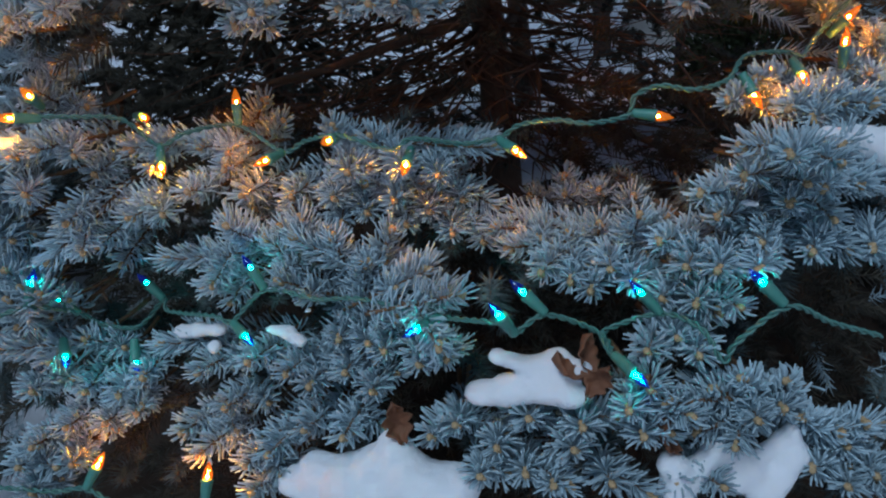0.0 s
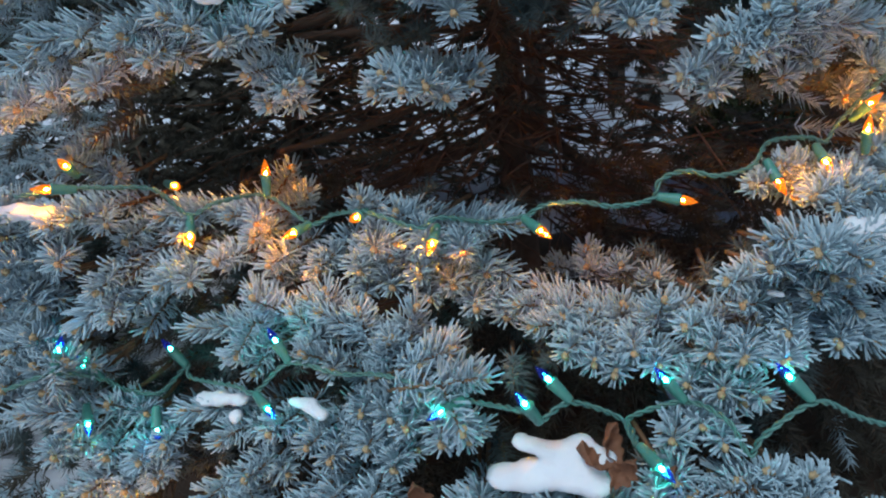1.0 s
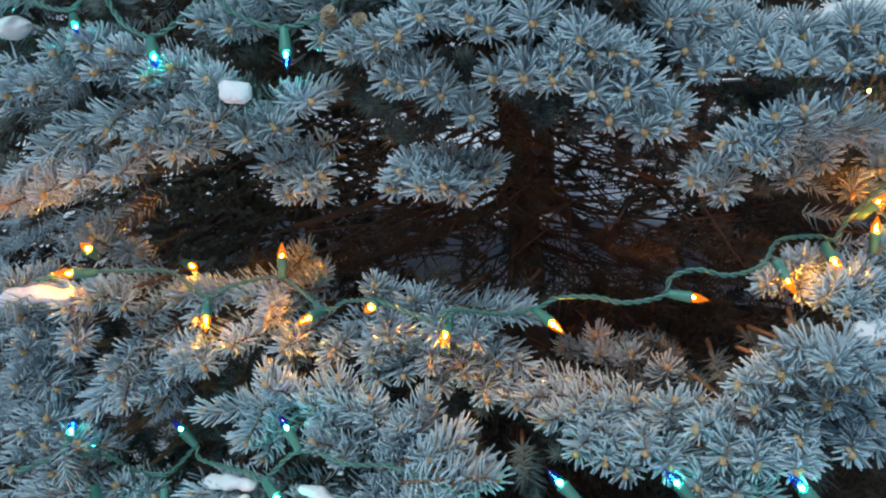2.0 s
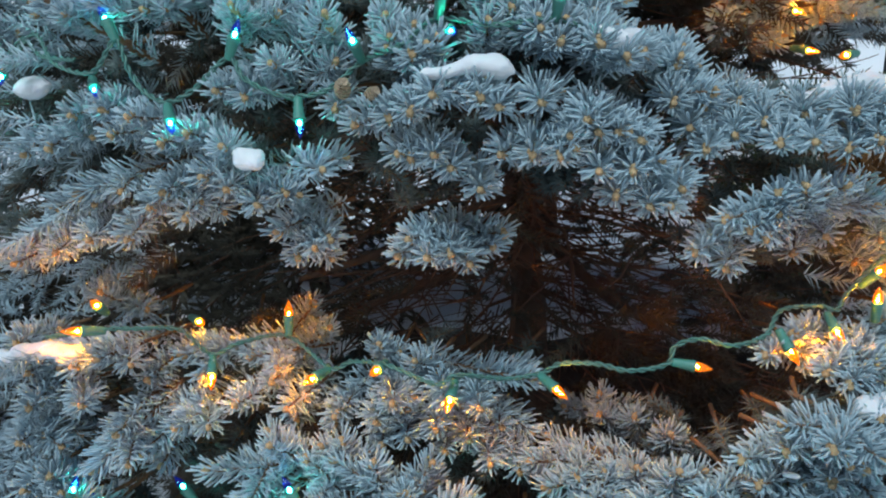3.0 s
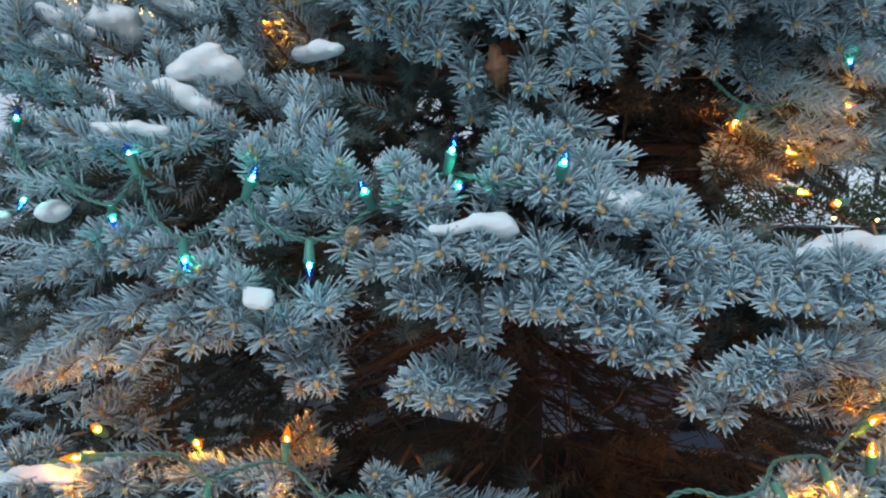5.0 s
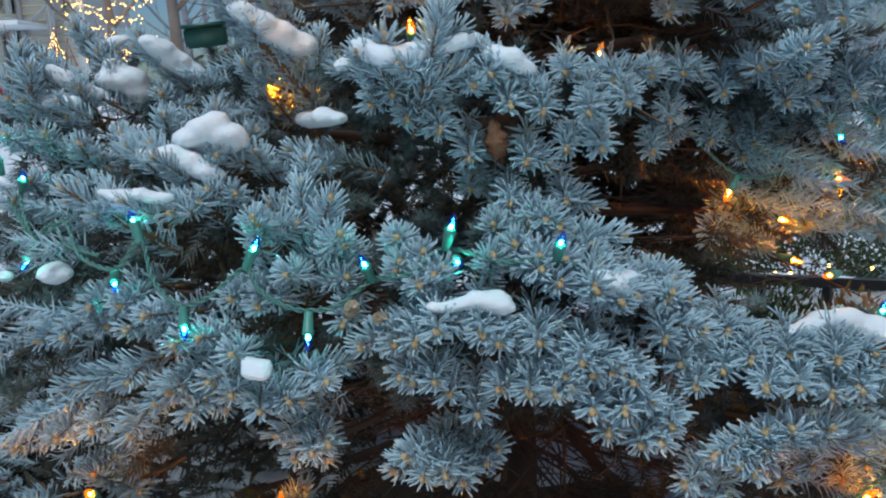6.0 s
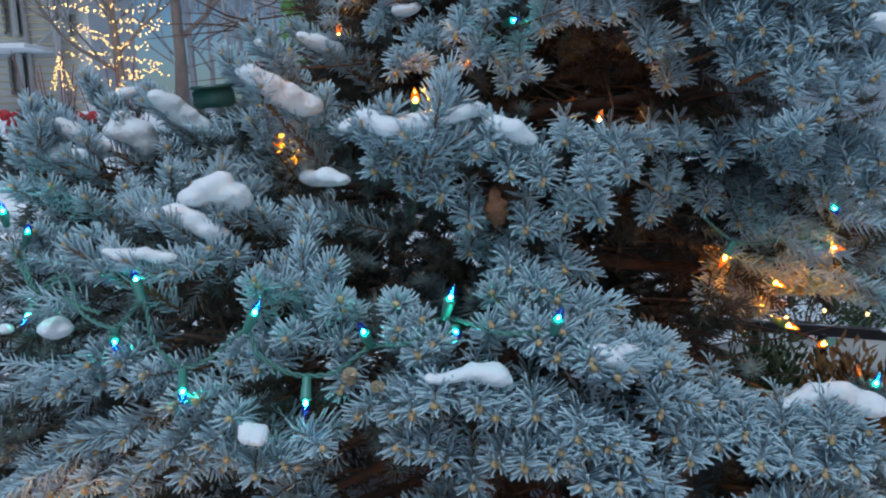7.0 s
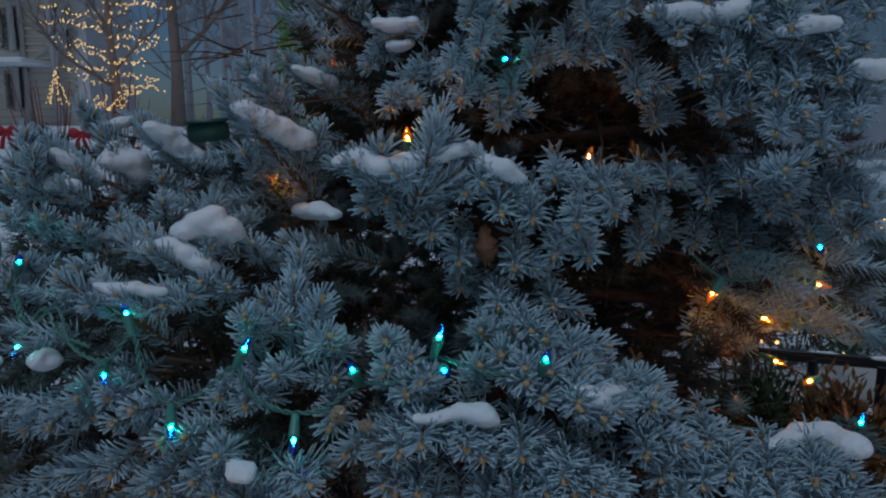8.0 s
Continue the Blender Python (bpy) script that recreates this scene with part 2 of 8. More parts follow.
def limb(height, bearing, length, rise, seed):
    """A main limb leaving the trunk: bearing in degrees, 0 towards +x, -90 towards the walk."""
    rng = random.Random(seed)
    a = radians(bearing)
    out = Vector((math.cos(a), math.sin(a), 0))
    root = Vector((TRUNK_X, TRUNK_Y, height))
    pts = [root]
    for i in range(1, 6):
        s = i / 5
        pts.append(root + out * length * s + Vector((rng.uniform(-0.02, 0.02), rng.uniform(-0.02, 0.02), rise * s + 0.06 * length * s * s)))
    line = smooth_line(pts, 4)
    n = len(line)
    ob = link_mesh("limb", *tube(line, [0.019 * (1 - 0.75 * i / n) for i in range(n)], 8), [BARK], parent=spruce)
    return ob


for h, b, ln, rise in ((0.62, -150, 0.75, -0.12), (0.66, -60, 0.7, -0.14), (0.78, -120, 0.8, 0.02), (0.9, -168, 0.85, 0.03),
                       (1.02, -155, 0.8, -0.1), (1.12, -100, 0.75, -0.02), (1.16, -45, 0.7, 0.0), (1.3, -135, 0.7, 0.05),
                       (1.38, -70, 0.7, 0.06), (1.5, -20, 0.65, 0.05), (1.55, -110, 0.6, 0.08), (1.7, -60, 0.55, 0.05), (0.7, 70, 0.9, 0), (0.95, 130, 0.9, 0),
                       (1.2, 40, 0.8, 0), (1.35, 160, 0.8, 0), (1.6, 95, 0.7, 0)):
    limb(h, b, ln, rise, int(h * 100 + b))


def dead_twigs():
    """Fine leafless twigs that fill the shaded inside of the crown."""
    rng = random.Random(77)
    pile = Pile()
    for i in range(1400):
        z = rng.uniform(0.35, 2.1)
        a = rng.uniform(0, 6.283)
        r = rng.uniform(0.08, 0.62) * (1 if math.sin(a) < 0 else 1.3)
        p = Vector((TRUNK_X + r * math.cos(a), TRUNK_Y + r * math.sin(a), z))
        d = Vector((math.cos(a) + rng.uniform(-0.8, 0.8), math.sin(a) + rng.uniform(-0.8, 0.8), rng.uniform(-0.5, 0.35))).normalized()
        ln = rng.uniform(0.1, 0.3)
        q = p + d * ln * 0.5 + Vector((rng.uniform(-1, 1), rng.uniform(-1, 1), rng.uniform(-1, 1))) * 0.012
        pile.add(tube([p, q, p + d * ln], [0.0026, 0.002, 0.0009], 4), 0)
    for i in range(64):
        z, a = rng.uniform(0.45, 1.05), rng.uniform(-2.9, -0.3)
        out = Vector((math.cos(a), math.sin(a), 0))
        ln = rng.uniform(0.3, 0.58)
        p = Vector((TRUNK_X, TRUNK_Y, z)) + out * 0.03
        rise = rng.uniform(-0.22, 0.12)
        line = [p + out * ln * k / 4 + Vector((rng.uniform(-1, 1) * 0.018 * k, rng.uniform(-1, 1) * 0.018 * k, rise * ln * k / 4 - 0.02 * k * k / 16)) for k in range(5)]
        r = rng.uniform(0.0035, 0.0065)
        pile.add(tube(line, [r, r * 0.9, r * 0.75, r * 0.6, r * 0.35], 5), 0)
        for k in (1, 2, 3):
            for side in (-1, 1):
                d = (out + Vector((-out.y, out.x, rng.uniform(-0.4, 0.3))) * side * rng.uniform(0.5, 1.1)).normalized() * rng.uniform(0.08, 0.2)
                pile.add(tube([line[k], line[k] + d * 0.5 + Vector((0, 0, rng.uniform(-0.01, 0.01))), line[k] + d], [r * 0.4, r * 0.3, 0.0008], 4), 0)
    return tagged(pile.make("dead_wood", [DEADWOOD], spruce, "bare brown inner twigs"), kind="stuff")


dead_twigs()


# voids placed along camera rays to keep dark gaps open: centre and half extents
POCKETS = (
    ((0.135, 1.250, 1.522), (0.113, 0.450, 0.051)),
    ((0.303, 1.250, 1.512), (0.134, 0.450, 0.041)),
    ((0.450, 1.250, 1.517), (0.113, 0.450, 0.036)),
    ((-0.151, 1.020, 1.307), (0.080, 0.200, 0.055)),
    ((0.245, 1.200, 1.210), (0.094, 0.350, 0.094)),
    ((-0.441, 1.000, 1.194), (0.049, 0.200, 0.045)),
)


def in_pocket(p):
    return any(sum(((p[i] - c[i]) / h[i]) ** 2 for i in range(3)) < 1 for c, h in POCKETS)


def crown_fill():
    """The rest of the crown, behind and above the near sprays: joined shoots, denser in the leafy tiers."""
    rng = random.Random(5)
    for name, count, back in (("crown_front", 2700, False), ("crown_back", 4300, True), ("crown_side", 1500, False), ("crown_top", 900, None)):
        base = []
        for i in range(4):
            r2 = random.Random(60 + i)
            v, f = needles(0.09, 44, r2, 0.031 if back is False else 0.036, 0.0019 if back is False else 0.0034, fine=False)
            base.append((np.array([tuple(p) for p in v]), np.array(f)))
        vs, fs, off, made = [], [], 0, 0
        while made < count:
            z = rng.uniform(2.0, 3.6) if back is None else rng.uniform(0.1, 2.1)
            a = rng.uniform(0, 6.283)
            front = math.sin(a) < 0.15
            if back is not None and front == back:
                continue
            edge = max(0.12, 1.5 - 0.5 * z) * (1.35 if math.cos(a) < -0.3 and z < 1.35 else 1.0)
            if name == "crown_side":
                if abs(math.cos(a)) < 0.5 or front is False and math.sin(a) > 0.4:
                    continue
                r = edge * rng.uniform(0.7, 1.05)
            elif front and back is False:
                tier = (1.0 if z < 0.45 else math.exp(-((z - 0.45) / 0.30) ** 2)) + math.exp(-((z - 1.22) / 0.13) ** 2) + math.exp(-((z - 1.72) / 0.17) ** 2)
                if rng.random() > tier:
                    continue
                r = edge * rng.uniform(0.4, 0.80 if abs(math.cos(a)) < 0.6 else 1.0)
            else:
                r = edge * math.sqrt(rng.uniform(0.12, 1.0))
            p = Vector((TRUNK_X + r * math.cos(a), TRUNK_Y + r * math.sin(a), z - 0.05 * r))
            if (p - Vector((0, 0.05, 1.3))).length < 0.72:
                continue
            # left outline and pockets are cut to fit the camera's view
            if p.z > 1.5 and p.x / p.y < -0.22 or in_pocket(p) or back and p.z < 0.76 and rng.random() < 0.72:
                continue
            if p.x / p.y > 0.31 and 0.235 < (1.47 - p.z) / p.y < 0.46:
                continue  # window kept clear along the camera's late view to the rail
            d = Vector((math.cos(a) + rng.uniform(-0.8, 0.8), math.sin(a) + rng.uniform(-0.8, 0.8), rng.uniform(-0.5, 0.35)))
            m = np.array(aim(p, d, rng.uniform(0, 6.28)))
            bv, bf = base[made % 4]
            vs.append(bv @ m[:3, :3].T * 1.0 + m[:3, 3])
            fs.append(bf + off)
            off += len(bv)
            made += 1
        ob = link_mesh(name, np.concatenate(vs).tolist(), np.concatenate(fs).tolist(), [NEEDLE_OLD_SHADED if name in ("crown_front", "crown_back") else NEEDLE], parent=spruce, label="massed blue-grey needles of the outer crown" if name in ("crown_side", "crown_top") else "old inner needles coloured extra dark to deepen crown shade")
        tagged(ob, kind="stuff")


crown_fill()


# ---- light strings ----
def lamp_meshes(core, glass, tip, tag, filament):
    """The socket with its collar and ribs, and the pointed bulb with its filament; both run up z from the cable."""
    s = Pile()
    s.add(tube([(0, 0, 0), (0, 0, 0.002), (0, 0, 0.010), (0, 0, 0.011), (0, 0, 0.024), (0, 0, 0.0255), (0, 0, 0.0275)], [0.0042, 0.0052, 0.0056, 0.0060, 0.0068, 0.0076, 0.0072], 10))
    me_s = bpy.data.meshes.new("socket_" + tag)
    me_s.from_pydata([tuple(p) for p in s.v], [], s.f)
    me_s.materials.append(SOCKET)
    b = Pile()
    prof = [(0.0262, 0.0048), (0.030, 0.0056), (0.035, 0.0055), (0.041, 0.0040), (0.0455, 0.0020), (0.049, 0.0005)]
    b.add(tube([(0, 0, z) for z, _ in prof], [r for _, r in prof], 10), 0)
    b.add(ball((0, 0, 0.0310), filament, 8, 6, 1.45), 1)
    me_b = bpy.data.meshes.new("bulb_" + tag)
    me_b.from_pydata([tuple(p) for p in b.v], [], b.f)
    me_b.materials.append(glass)
    me_b.materials.append(core)
    me_b.materials.append(tip)
    me_b.polygons.foreach_set("material_index", [2 if m == 0 and sum(b.v[i].z for i in q) / len(q) > 0.0375 else m for m, q in zip(b.m, b.f)])
    for me in (me_s, me_b):
        me.polygons.foreach_set("use_smooth", [True] * len(me.polygons))
    return me_s, me_b


AMBER_LAMP = lamp_meshes(AMBER_CORE, AMBER_GLASS, AMBER_TIP, "amber", 0.0014)
TEAL_LAMP = lamp_meshes(TEAL_CORE, TEAL_GLASS, BLUE_TIP, "teal", 0.0024)


def cable(string, *points):
    """Two twisted strands of cable along points."""
    line = smooth_line(points, 14)
    pile = Pile()
    for phase in (0, math.pi):
        run, strand = 0.0, []
        for i, p in enumerate(line):
            d = (line[min(i + 1, len(line) - 1)] - line[max(i - 1, 0)]).normalized()
            x = d.orthogonal().normalized()
            y = d.cross(x)
            ref = Vector((0, 0, 1)) - d * d.z
            if ref.length > 0.05:
                x = ref.normalized()
                y = d.cross(x)
            if i:
                run += (p - line[i - 1]).length
            a = phase + run * 240
            strand.append(p + (x * math.cos(a) + y * math.sin(a)) * 0.0019)
        pile.add(tube(strand, 0.00165, 6), 0)
    pile.make("cable", [CABLE], string)


def lamp(string, kind, foot, tip):
    """One socket with its bulb, from the cable towards tip."""
    foot, tip = Vector(foot), Vector(tip)
    s = new("socket", kind[0])
    s.parent = string
    s.matrix_basis = aim(foot, tip - foot, 0)
    b = new("bulb", kind[1])
    b.parent = s
    tagged(b, "glowing amber glass bulb" if kind is AMBER_LAMP else "glowing teal glass bulb with a blue tip")


# ---- snow lumps ----
def snow(*lobes, pierced=False):
    """A settled lump: overlapping lobes (x, y, z, radius), fused and smoothed, flatter below; pierced: shoots stand through it."""
    pile = Pile()
    c = Vector(lobes[0][:3])
    for i, (x, y, z, r) in enumerate(lobes):
        v, f = ball((0, 0, 0), r, 12, 8)
        rng = random.Random(int(1000 * (x + y + z)))
        sx, sy = rng.uniform(1.0, 1.25), rng.uniform(1.0, 1.3)
        v = [Vector((p.x * sx, p.y * sy, p.z * (0.85 if p.z > 0 else 0.6) - 0.2 * r)) + Vector((x, y, z)) - c for p in v]
        pile.add((v, f), 0)
        if i:
            px, py, pz, pr = lobes[i - 1]
            here, there = Vector((x, y, z - 0.2 * r)), Vector((px, py, pz - 0.2 * pr))
            for k in (0.2, 0.4, 0.6, 0.8):
                pile.add(ball(there.lerp(here, k) - c, (pr + (r - pr) * k) * 0.98, 10, 6, 0.75), 0)
    rng = random.Random(int(5000 * abs(c.x + c.z)))
    for i, (x, y, z, r) in enumerate(lobes):
        nx, ny, nz, _ = lobes[i + 1] if i + 1 < len(lobes) else (2 * x - lobes[i - 1][0], 2 * y - lobes[i - 1][1], 2 * z - lobes[i - 1][2], r)
        way = Vector((x - nx, y - ny, z - nz + 0.01)) if pierced and i % 2 == 0 else None
        if way and way.length > 0.004:
            put_shoot(rng.choice(MID), spruce, Vector((x, y, z - 1.1 * r)) - way.normalized() * 0.03, way + Vector((rng.uniform(-0.02, 0.02), rng.uniform(-0.02, 0.02), 0.004)), rng, 0.8)
    ob = pile.make("snow_lump", [SNOW])
    ob.location = c
    rm = ob.modifiers.new("fuse", "REMESH")
    rm.mode, rm.voxel_size, rm.use_smooth_shade = "VOXEL", 0.003, True
    sm = ob.modifiers.new("settle", "SMOOTH")
    sm.factor, sm.iterations = 0.6, 30
    tx = bpy.data.textures.new("snow_grain", "CLOUDS")
    tx.noise_scale = 0.035
    dp = ob.modifiers.new("uneven", "DISPLACE")
    dp.texture, dp.strength, dp.mid_level = tx, 0.006, 0.45
    crumb = bpy.data.textures.new("snow_crumb", "CLOUDS")
    crumb.noise_scale = 0.007
    dq = ob.modifiers.new("crumbly", "DISPLACE")
    dq.texture, dq.strength, dq.mid_level = crumb, 0.0022, 0.5
    fused = bpy.data.meshes.new_from_object(ob.evaluated_get(bpy.context.evaluated_depsgraph_get()))
    ob.modifiers.clear()
    ob.data = fused
    return tagged(ob, "white snow lump settled on spruce needles", "snow", "snow lumps")


# ---- the near sprays, tier by tier ----
spray((-0.525, 0.717, 0.859), (-0.561, 0.791, 0.844), 0)
spray((-0.432, 0.744, 0.802), (-0.405, 0.803, 0.796), 2)
spray((-0.489, 0.713, 0.819), (-0.486, 0.782, 0.818), 0)
spray((-0.362, 0.765, 0.817), (-0.353, 0.829, 0.793), 0)
spray((-0.155, 0.735, 0.827), (-0.160, 0.810, 0.811), 1)
spray((-0.090, 0.740, 0.820), (-0.106, 0.817, 0.812), 0)
spray((-0.052, 0.749, 0.804), (-0.058, 0.825, 0.790), 0)
spray((0.026, 0.789, 0.811), (-0.055, 0.829, 0.811), 1)
spray((-0.321, 0.805, 0.824), (-0.314, 0.876, 0.809), 0)
spray((-0.302, 0.784, 0.795), (-0.284, 0.851, 0.782), 0)
spray((-0.234, 0.771, 0.792), (-0.220, 0.842, 0.781), 0)
spray((-0.480, 0.786, 0.847), (-0.475, 0.855, 0.840), 0)
spray((-0.517, 0.764, 0.895), (-0.502, 0.824, 0.880), 2)
spray((-0.541, 0.745, 0.895), (-0.539, 0.810, 0.883), 0)
spray((-0.436, 0.827, 0.861), (-0.384, 0.862, 0.849), 2)
spray((-0.357, 0.826, 0.850), (-0.315, 0.873, 0.831), 2)
spray((-0.475, 0.737, 0.776), (-0.455, 0.800, 0.780), 0)
spray((-0.519, 0.705, 0.781), (-0.488, 0.755, 0.800), 2)
spray((-0.486, 0.774, 0.722), (-0.472, 0.840, 0.735), 0)
spray((-0.394, 0.726, 0.747), (-0.320, 0.769, 0.719), 2)
spray((-0.362, 0.718, 0.706), (-0.302, 0.760, 0.696), 1)
spray((-0.320, 0.755, 0.780), (-0.282, 0.764, 0.717), 2)
spray((-0.223, 0.732, 0.779), (-0.222, 0.751, 0.708), 2)
spray((-0.183, 0.711, 0.761), (-0.180, 0.730, 0.689), 2)
spray((-0.115, 0.703, 0.756), (-0.150, 0.723, 0.689), 2)
spray((-0.075, 0.656, 0.729), (-0.139, 0.681, 0.691), 2)
spray((-0.034, 0.589, 0.738), (-0.099, 0.621, 0.710), 2)
spray((-0.269, 0.728, 0.760), (-0.235, 0.734, 0.703), 1)
spray((-0.153, 0.689, 0.727), (-0.163, 0.714, 0.654), 1)
spray((-0.251, 0.689, 0.718), (-0.212, 0.724, 0.672), 1)
spray((-0.117, 0.638, 0.685), (-0.138, 0.681, 0.622), 1)
spray((-0.182, 0.751, 0.789), (-0.188, 0.826, 0.775), 1)
spray((-0.144, 0.746, 0.770), (-0.153, 0.822, 0.760), 1)
spray((-0.108, 0.751, 0.778), (-0.110, 0.827, 0.768), 1)
spray((-0.070, 0.754, 0.754), (-0.076, 0.831, 0.745), 1)
spray((-0.028, 0.782, 0.749), (-0.034, 0.859, 0.743), 1)
spray((-0.179, 0.755, 0.757), (-0.183, 0.832, 0.751), 0)
spray((-0.100, 0.753, 0.743), (-0.100, 0.829, 0.737), 1)
spray((-0.045, 0.746, 0.726), (-0.049, 0.823, 0.720), 1)
spray((-0.009, 0.754, 0.705), (-0.013, 0.830, 0.703), 1)
spray((-0.243, 0.784, 0.767), (-0.245, 0.859, 0.755), 0)
spray((-0.301, 0.804, 0.765), (-0.298, 0.876, 0.750), 0)
spray((-0.605, 0.735, 0.848), (-0.620, 0.802, 0.836), 1)
spray((-0.610, 0.706, 0.818), (-0.622, 0.770, 0.803), 1)
spray((-0.596, 0.731, 0.809), (-0.609, 0.796, 0.794), 1)
spray((-0.610, 0.693, 0.761), (-0.621, 0.756, 0.742), 1)
spray((-0.633, 0.677, 0.715), (-0.642, 0.739, 0.702), 1)
spray((-0.589, 0.688, 0.702), (-0.608, 0.752, 0.687), 1)
spray((-0.621, 0.772, 0.877), (-0.632, 0.837, 0.861), 1)
spray((-0.649, 0.808, 0.902), (-0.661, 0.872, 0.882), 1)
spray((0.440, 0.877, 0.977), (0.475, 0.954, 0.980), 1)
spray((0.487, 0.915, 0.921), (0.515, 0.990, 0.923), 1)
spray((0.477, 0.950, 0.873), (0.515, 1.026, 0.874), 1)
spray((-0.155, 0.633, 0.658), (-0.173, 0.701, 0.634), 1)
spray((-0.135, 0.619, 0.652), (-0.138, 0.687, 0.626), 0)
spray((-0.062, 0.579, 0.664), (-0.078, 0.646, 0.641), 1)
spray((-0.095, 0.594, 0.648), (-0.097, 0.664, 0.630), 0)
spray((-0.189, 0.644, 0.658), (-0.189, 0.712, 0.633), 1)
spray((-0.230, 0.622, 0.614), (-0.224, 0.688, 0.593), 1)
spray((-0.309, 0.655, 0.632), (-0.293, 0.716, 0.608), 1)
spray((-0.581, 0.647, 0.631), (-0.603, 0.711, 0.607), 1)
spray((-0.483, 0.651, 0.605), (-0.494, 0.716, 0.588), 1)
spray((-0.525, 0.653, 0.614), (-0.528, 0.717, 0.602), 0)
spray((-0.449, 0.664, 0.621), (-0.454, 0.729, 0.601), 0)
spray((-0.430, 0.699, 0.640), (-0.347, 0.748, 0.609), 2)
spray((-0.381, 0.664, 0.616), (-0.348, 0.717, 0.605), 1)
spray((-0.605, 0.664, 0.684), (-0.556, 0.696, 0.660), 2)
spray((-0.566, 0.694, 0.750), (-0.566, 0.738, 0.703), 1)
spray((-0.575, 0.693, 0.776), (-0.587, 0.742, 0.730), 0)
spray((-0.529, 0.703, 0.660), (-0.521, 0.748, 0.615), 1)
spray((-0.587, 0.686, 0.742), (-0.589, 0.725, 0.689), 1)
spray((-0.258, 0.635, 0.624), (-0.238, 0.697, 0.606), 1)
spray((-0.186, 0.620, 0.627), (-0.177, 0.686, 0.606), 1)
spray((-0.499, 0.633, 0.581), (-0.504, 0.695, 0.558), 1)
spray((-0.546, 0.626, 0.585), (-0.545, 0.685, 0.563), 1)
spray((-0.464, 0.638, 0.582), (-0.473, 0.703, 0.567), 0)
spray((-0.377, 0.601, 0.544), (-0.353, 0.657, 0.533), 1)
spray((-0.399, 0.622, 0.564), (-0.378, 0.678, 0.546), 1)
spray((-0.318, 0.583, 0.536), (-0.300, 0.642, 0.521), 1)
spray((-0.344, 0.630, 0.586), (-0.331, 0.689, 0.559), 1)
spray((-0.242, 0.593, 0.571), (-0.222, 0.652, 0.548), 1)
spray((-0.288, 0.586, 0.548), (-0.268, 0.645, 0.532), 0)
spray((-0.601, 0.587, 0.562), (-0.617, 0.645, 0.531), 1)
spray((-0.583, 0.606, 0.577), (-0.587, 0.663, 0.550), 0)
spray((-0.540, 0.598, 0.551), (-0.567, 0.659, 0.519), 0)
spray((-0.153, 0.599, 0.615), (-0.150, 0.666, 0.591), 1)
spray((-0.194, 0.579, 0.569), (-0.184, 0.644, 0.551), 1)
spray((-0.313, 0.561, 0.512), (-0.297, 0.618, 0.485), 1)
spray((-0.583, 0.572, 0.537), (-0.607, 0.631, 0.503), 1)
spray((0.017, 0.530, 0.614), (0.018, 0.593, 0.575), 1)
spray((0.069, 0.504, 0.619), (0.071, 0.566, 0.580), 1)
spray((-0.062, 0.551, 0.594), (-0.056, 0.614, 0.557), 1)
spray((-0.089, 0.554, 0.580), (-0.071, 0.614, 0.544), 0)
spray((-0.019, 0.529, 0.579), (-0.012, 0.591, 0.540), 0)
spray((0.058, 0.503, 0.592), (0.057, 0.564, 0.553), 0)
spray((0.007, 0.509, 0.554), (0.011, 0.572, 0.520), 1)
spray((-0.041, 0.521, 0.547), (-0.036, 0.582, 0.507), 1)
spray((0.092, 0.490, 0.555), (0.092, 0.552, 0.521), 1)
spray((0.035, 0.498, 0.545), (0.041, 0.559, 0.503), 0)
spray((0.128, 0.498, 0.606), (0.144, 0.562, 0.569), 1)
spray((0.137, 0.513, 0.651), (0.154, 0.578, 0.614), 0)
spray((0.115, 0.501, 0.639), (0.139, 0.565, 0.600), 1)
spray((0.164, 0.517, 0.625), (0.254, 0.551, 0.593), 2)
spray((0.180, 0.510, 0.587), (0.262, 0.552, 0.575), 1)
spray((0.236, 0.540, 0.628), (0.289, 0.571, 0.553), 1)
spray((0.282, 0.540, 0.615), (0.304, 0.572, 0.533), 1)
spray((0.206, 0.535, 0.621), (0.275, 0.569, 0.565), 1)
spray((0.366, 0.532, 0.555), (0.343, 0.567, 0.506), 1)
spray((0.296, 0.529, 0.576), (0.354, 0.563, 0.500), 1)
spray((0.308, 0.509, 0.521), (0.359, 0.568, 0.475), 1)
spray((0.374, 0.509, 0.502), (0.393, 0.571, 0.468), 1)
spray((0.343, 0.503, 0.497), (0.380, 0.565, 0.457), 1)
spray((0.162, 0.493, 0.542), (0.206, 0.553, 0.505), 1)
spray((0.000, 0.738, 0.728), (0.098, 0.782, 0.695), 2)
spray((0.020, 0.702, 0.719), (0.091, 0.736, 0.701), 1)
spray((0.053, 0.641, 0.721), (0.087, 0.711, 0.704), 1)
spray((0.083, 0.642, 0.704), (0.101, 0.716, 0.691), 0)
spray((0.130, 0.719, 0.728), (0.136, 0.757, 0.662), 2)
spray((0.165, 0.673, 0.755), (0.161, 0.712, 0.693), 1)
spray((0.127, 0.645, 0.711), (0.142, 0.718, 0.692), 0)
spray((0.102, 0.627, 0.696), (0.125, 0.700, 0.681), 0)
spray((0.094, 0.807, 0.691), (0.137, 0.849, 0.635), 0)
spray((0.149, 0.632, 0.698), (0.160, 0.705, 0.682), 1)
spray((0.178, 0.639, 0.740), (0.231, 0.703, 0.711), 1)
spray((0.200, 0.611, 0.726), (0.238, 0.683, 0.706), 1)
spray((0.224, 0.590, 0.729), (0.256, 0.663, 0.708), 0)
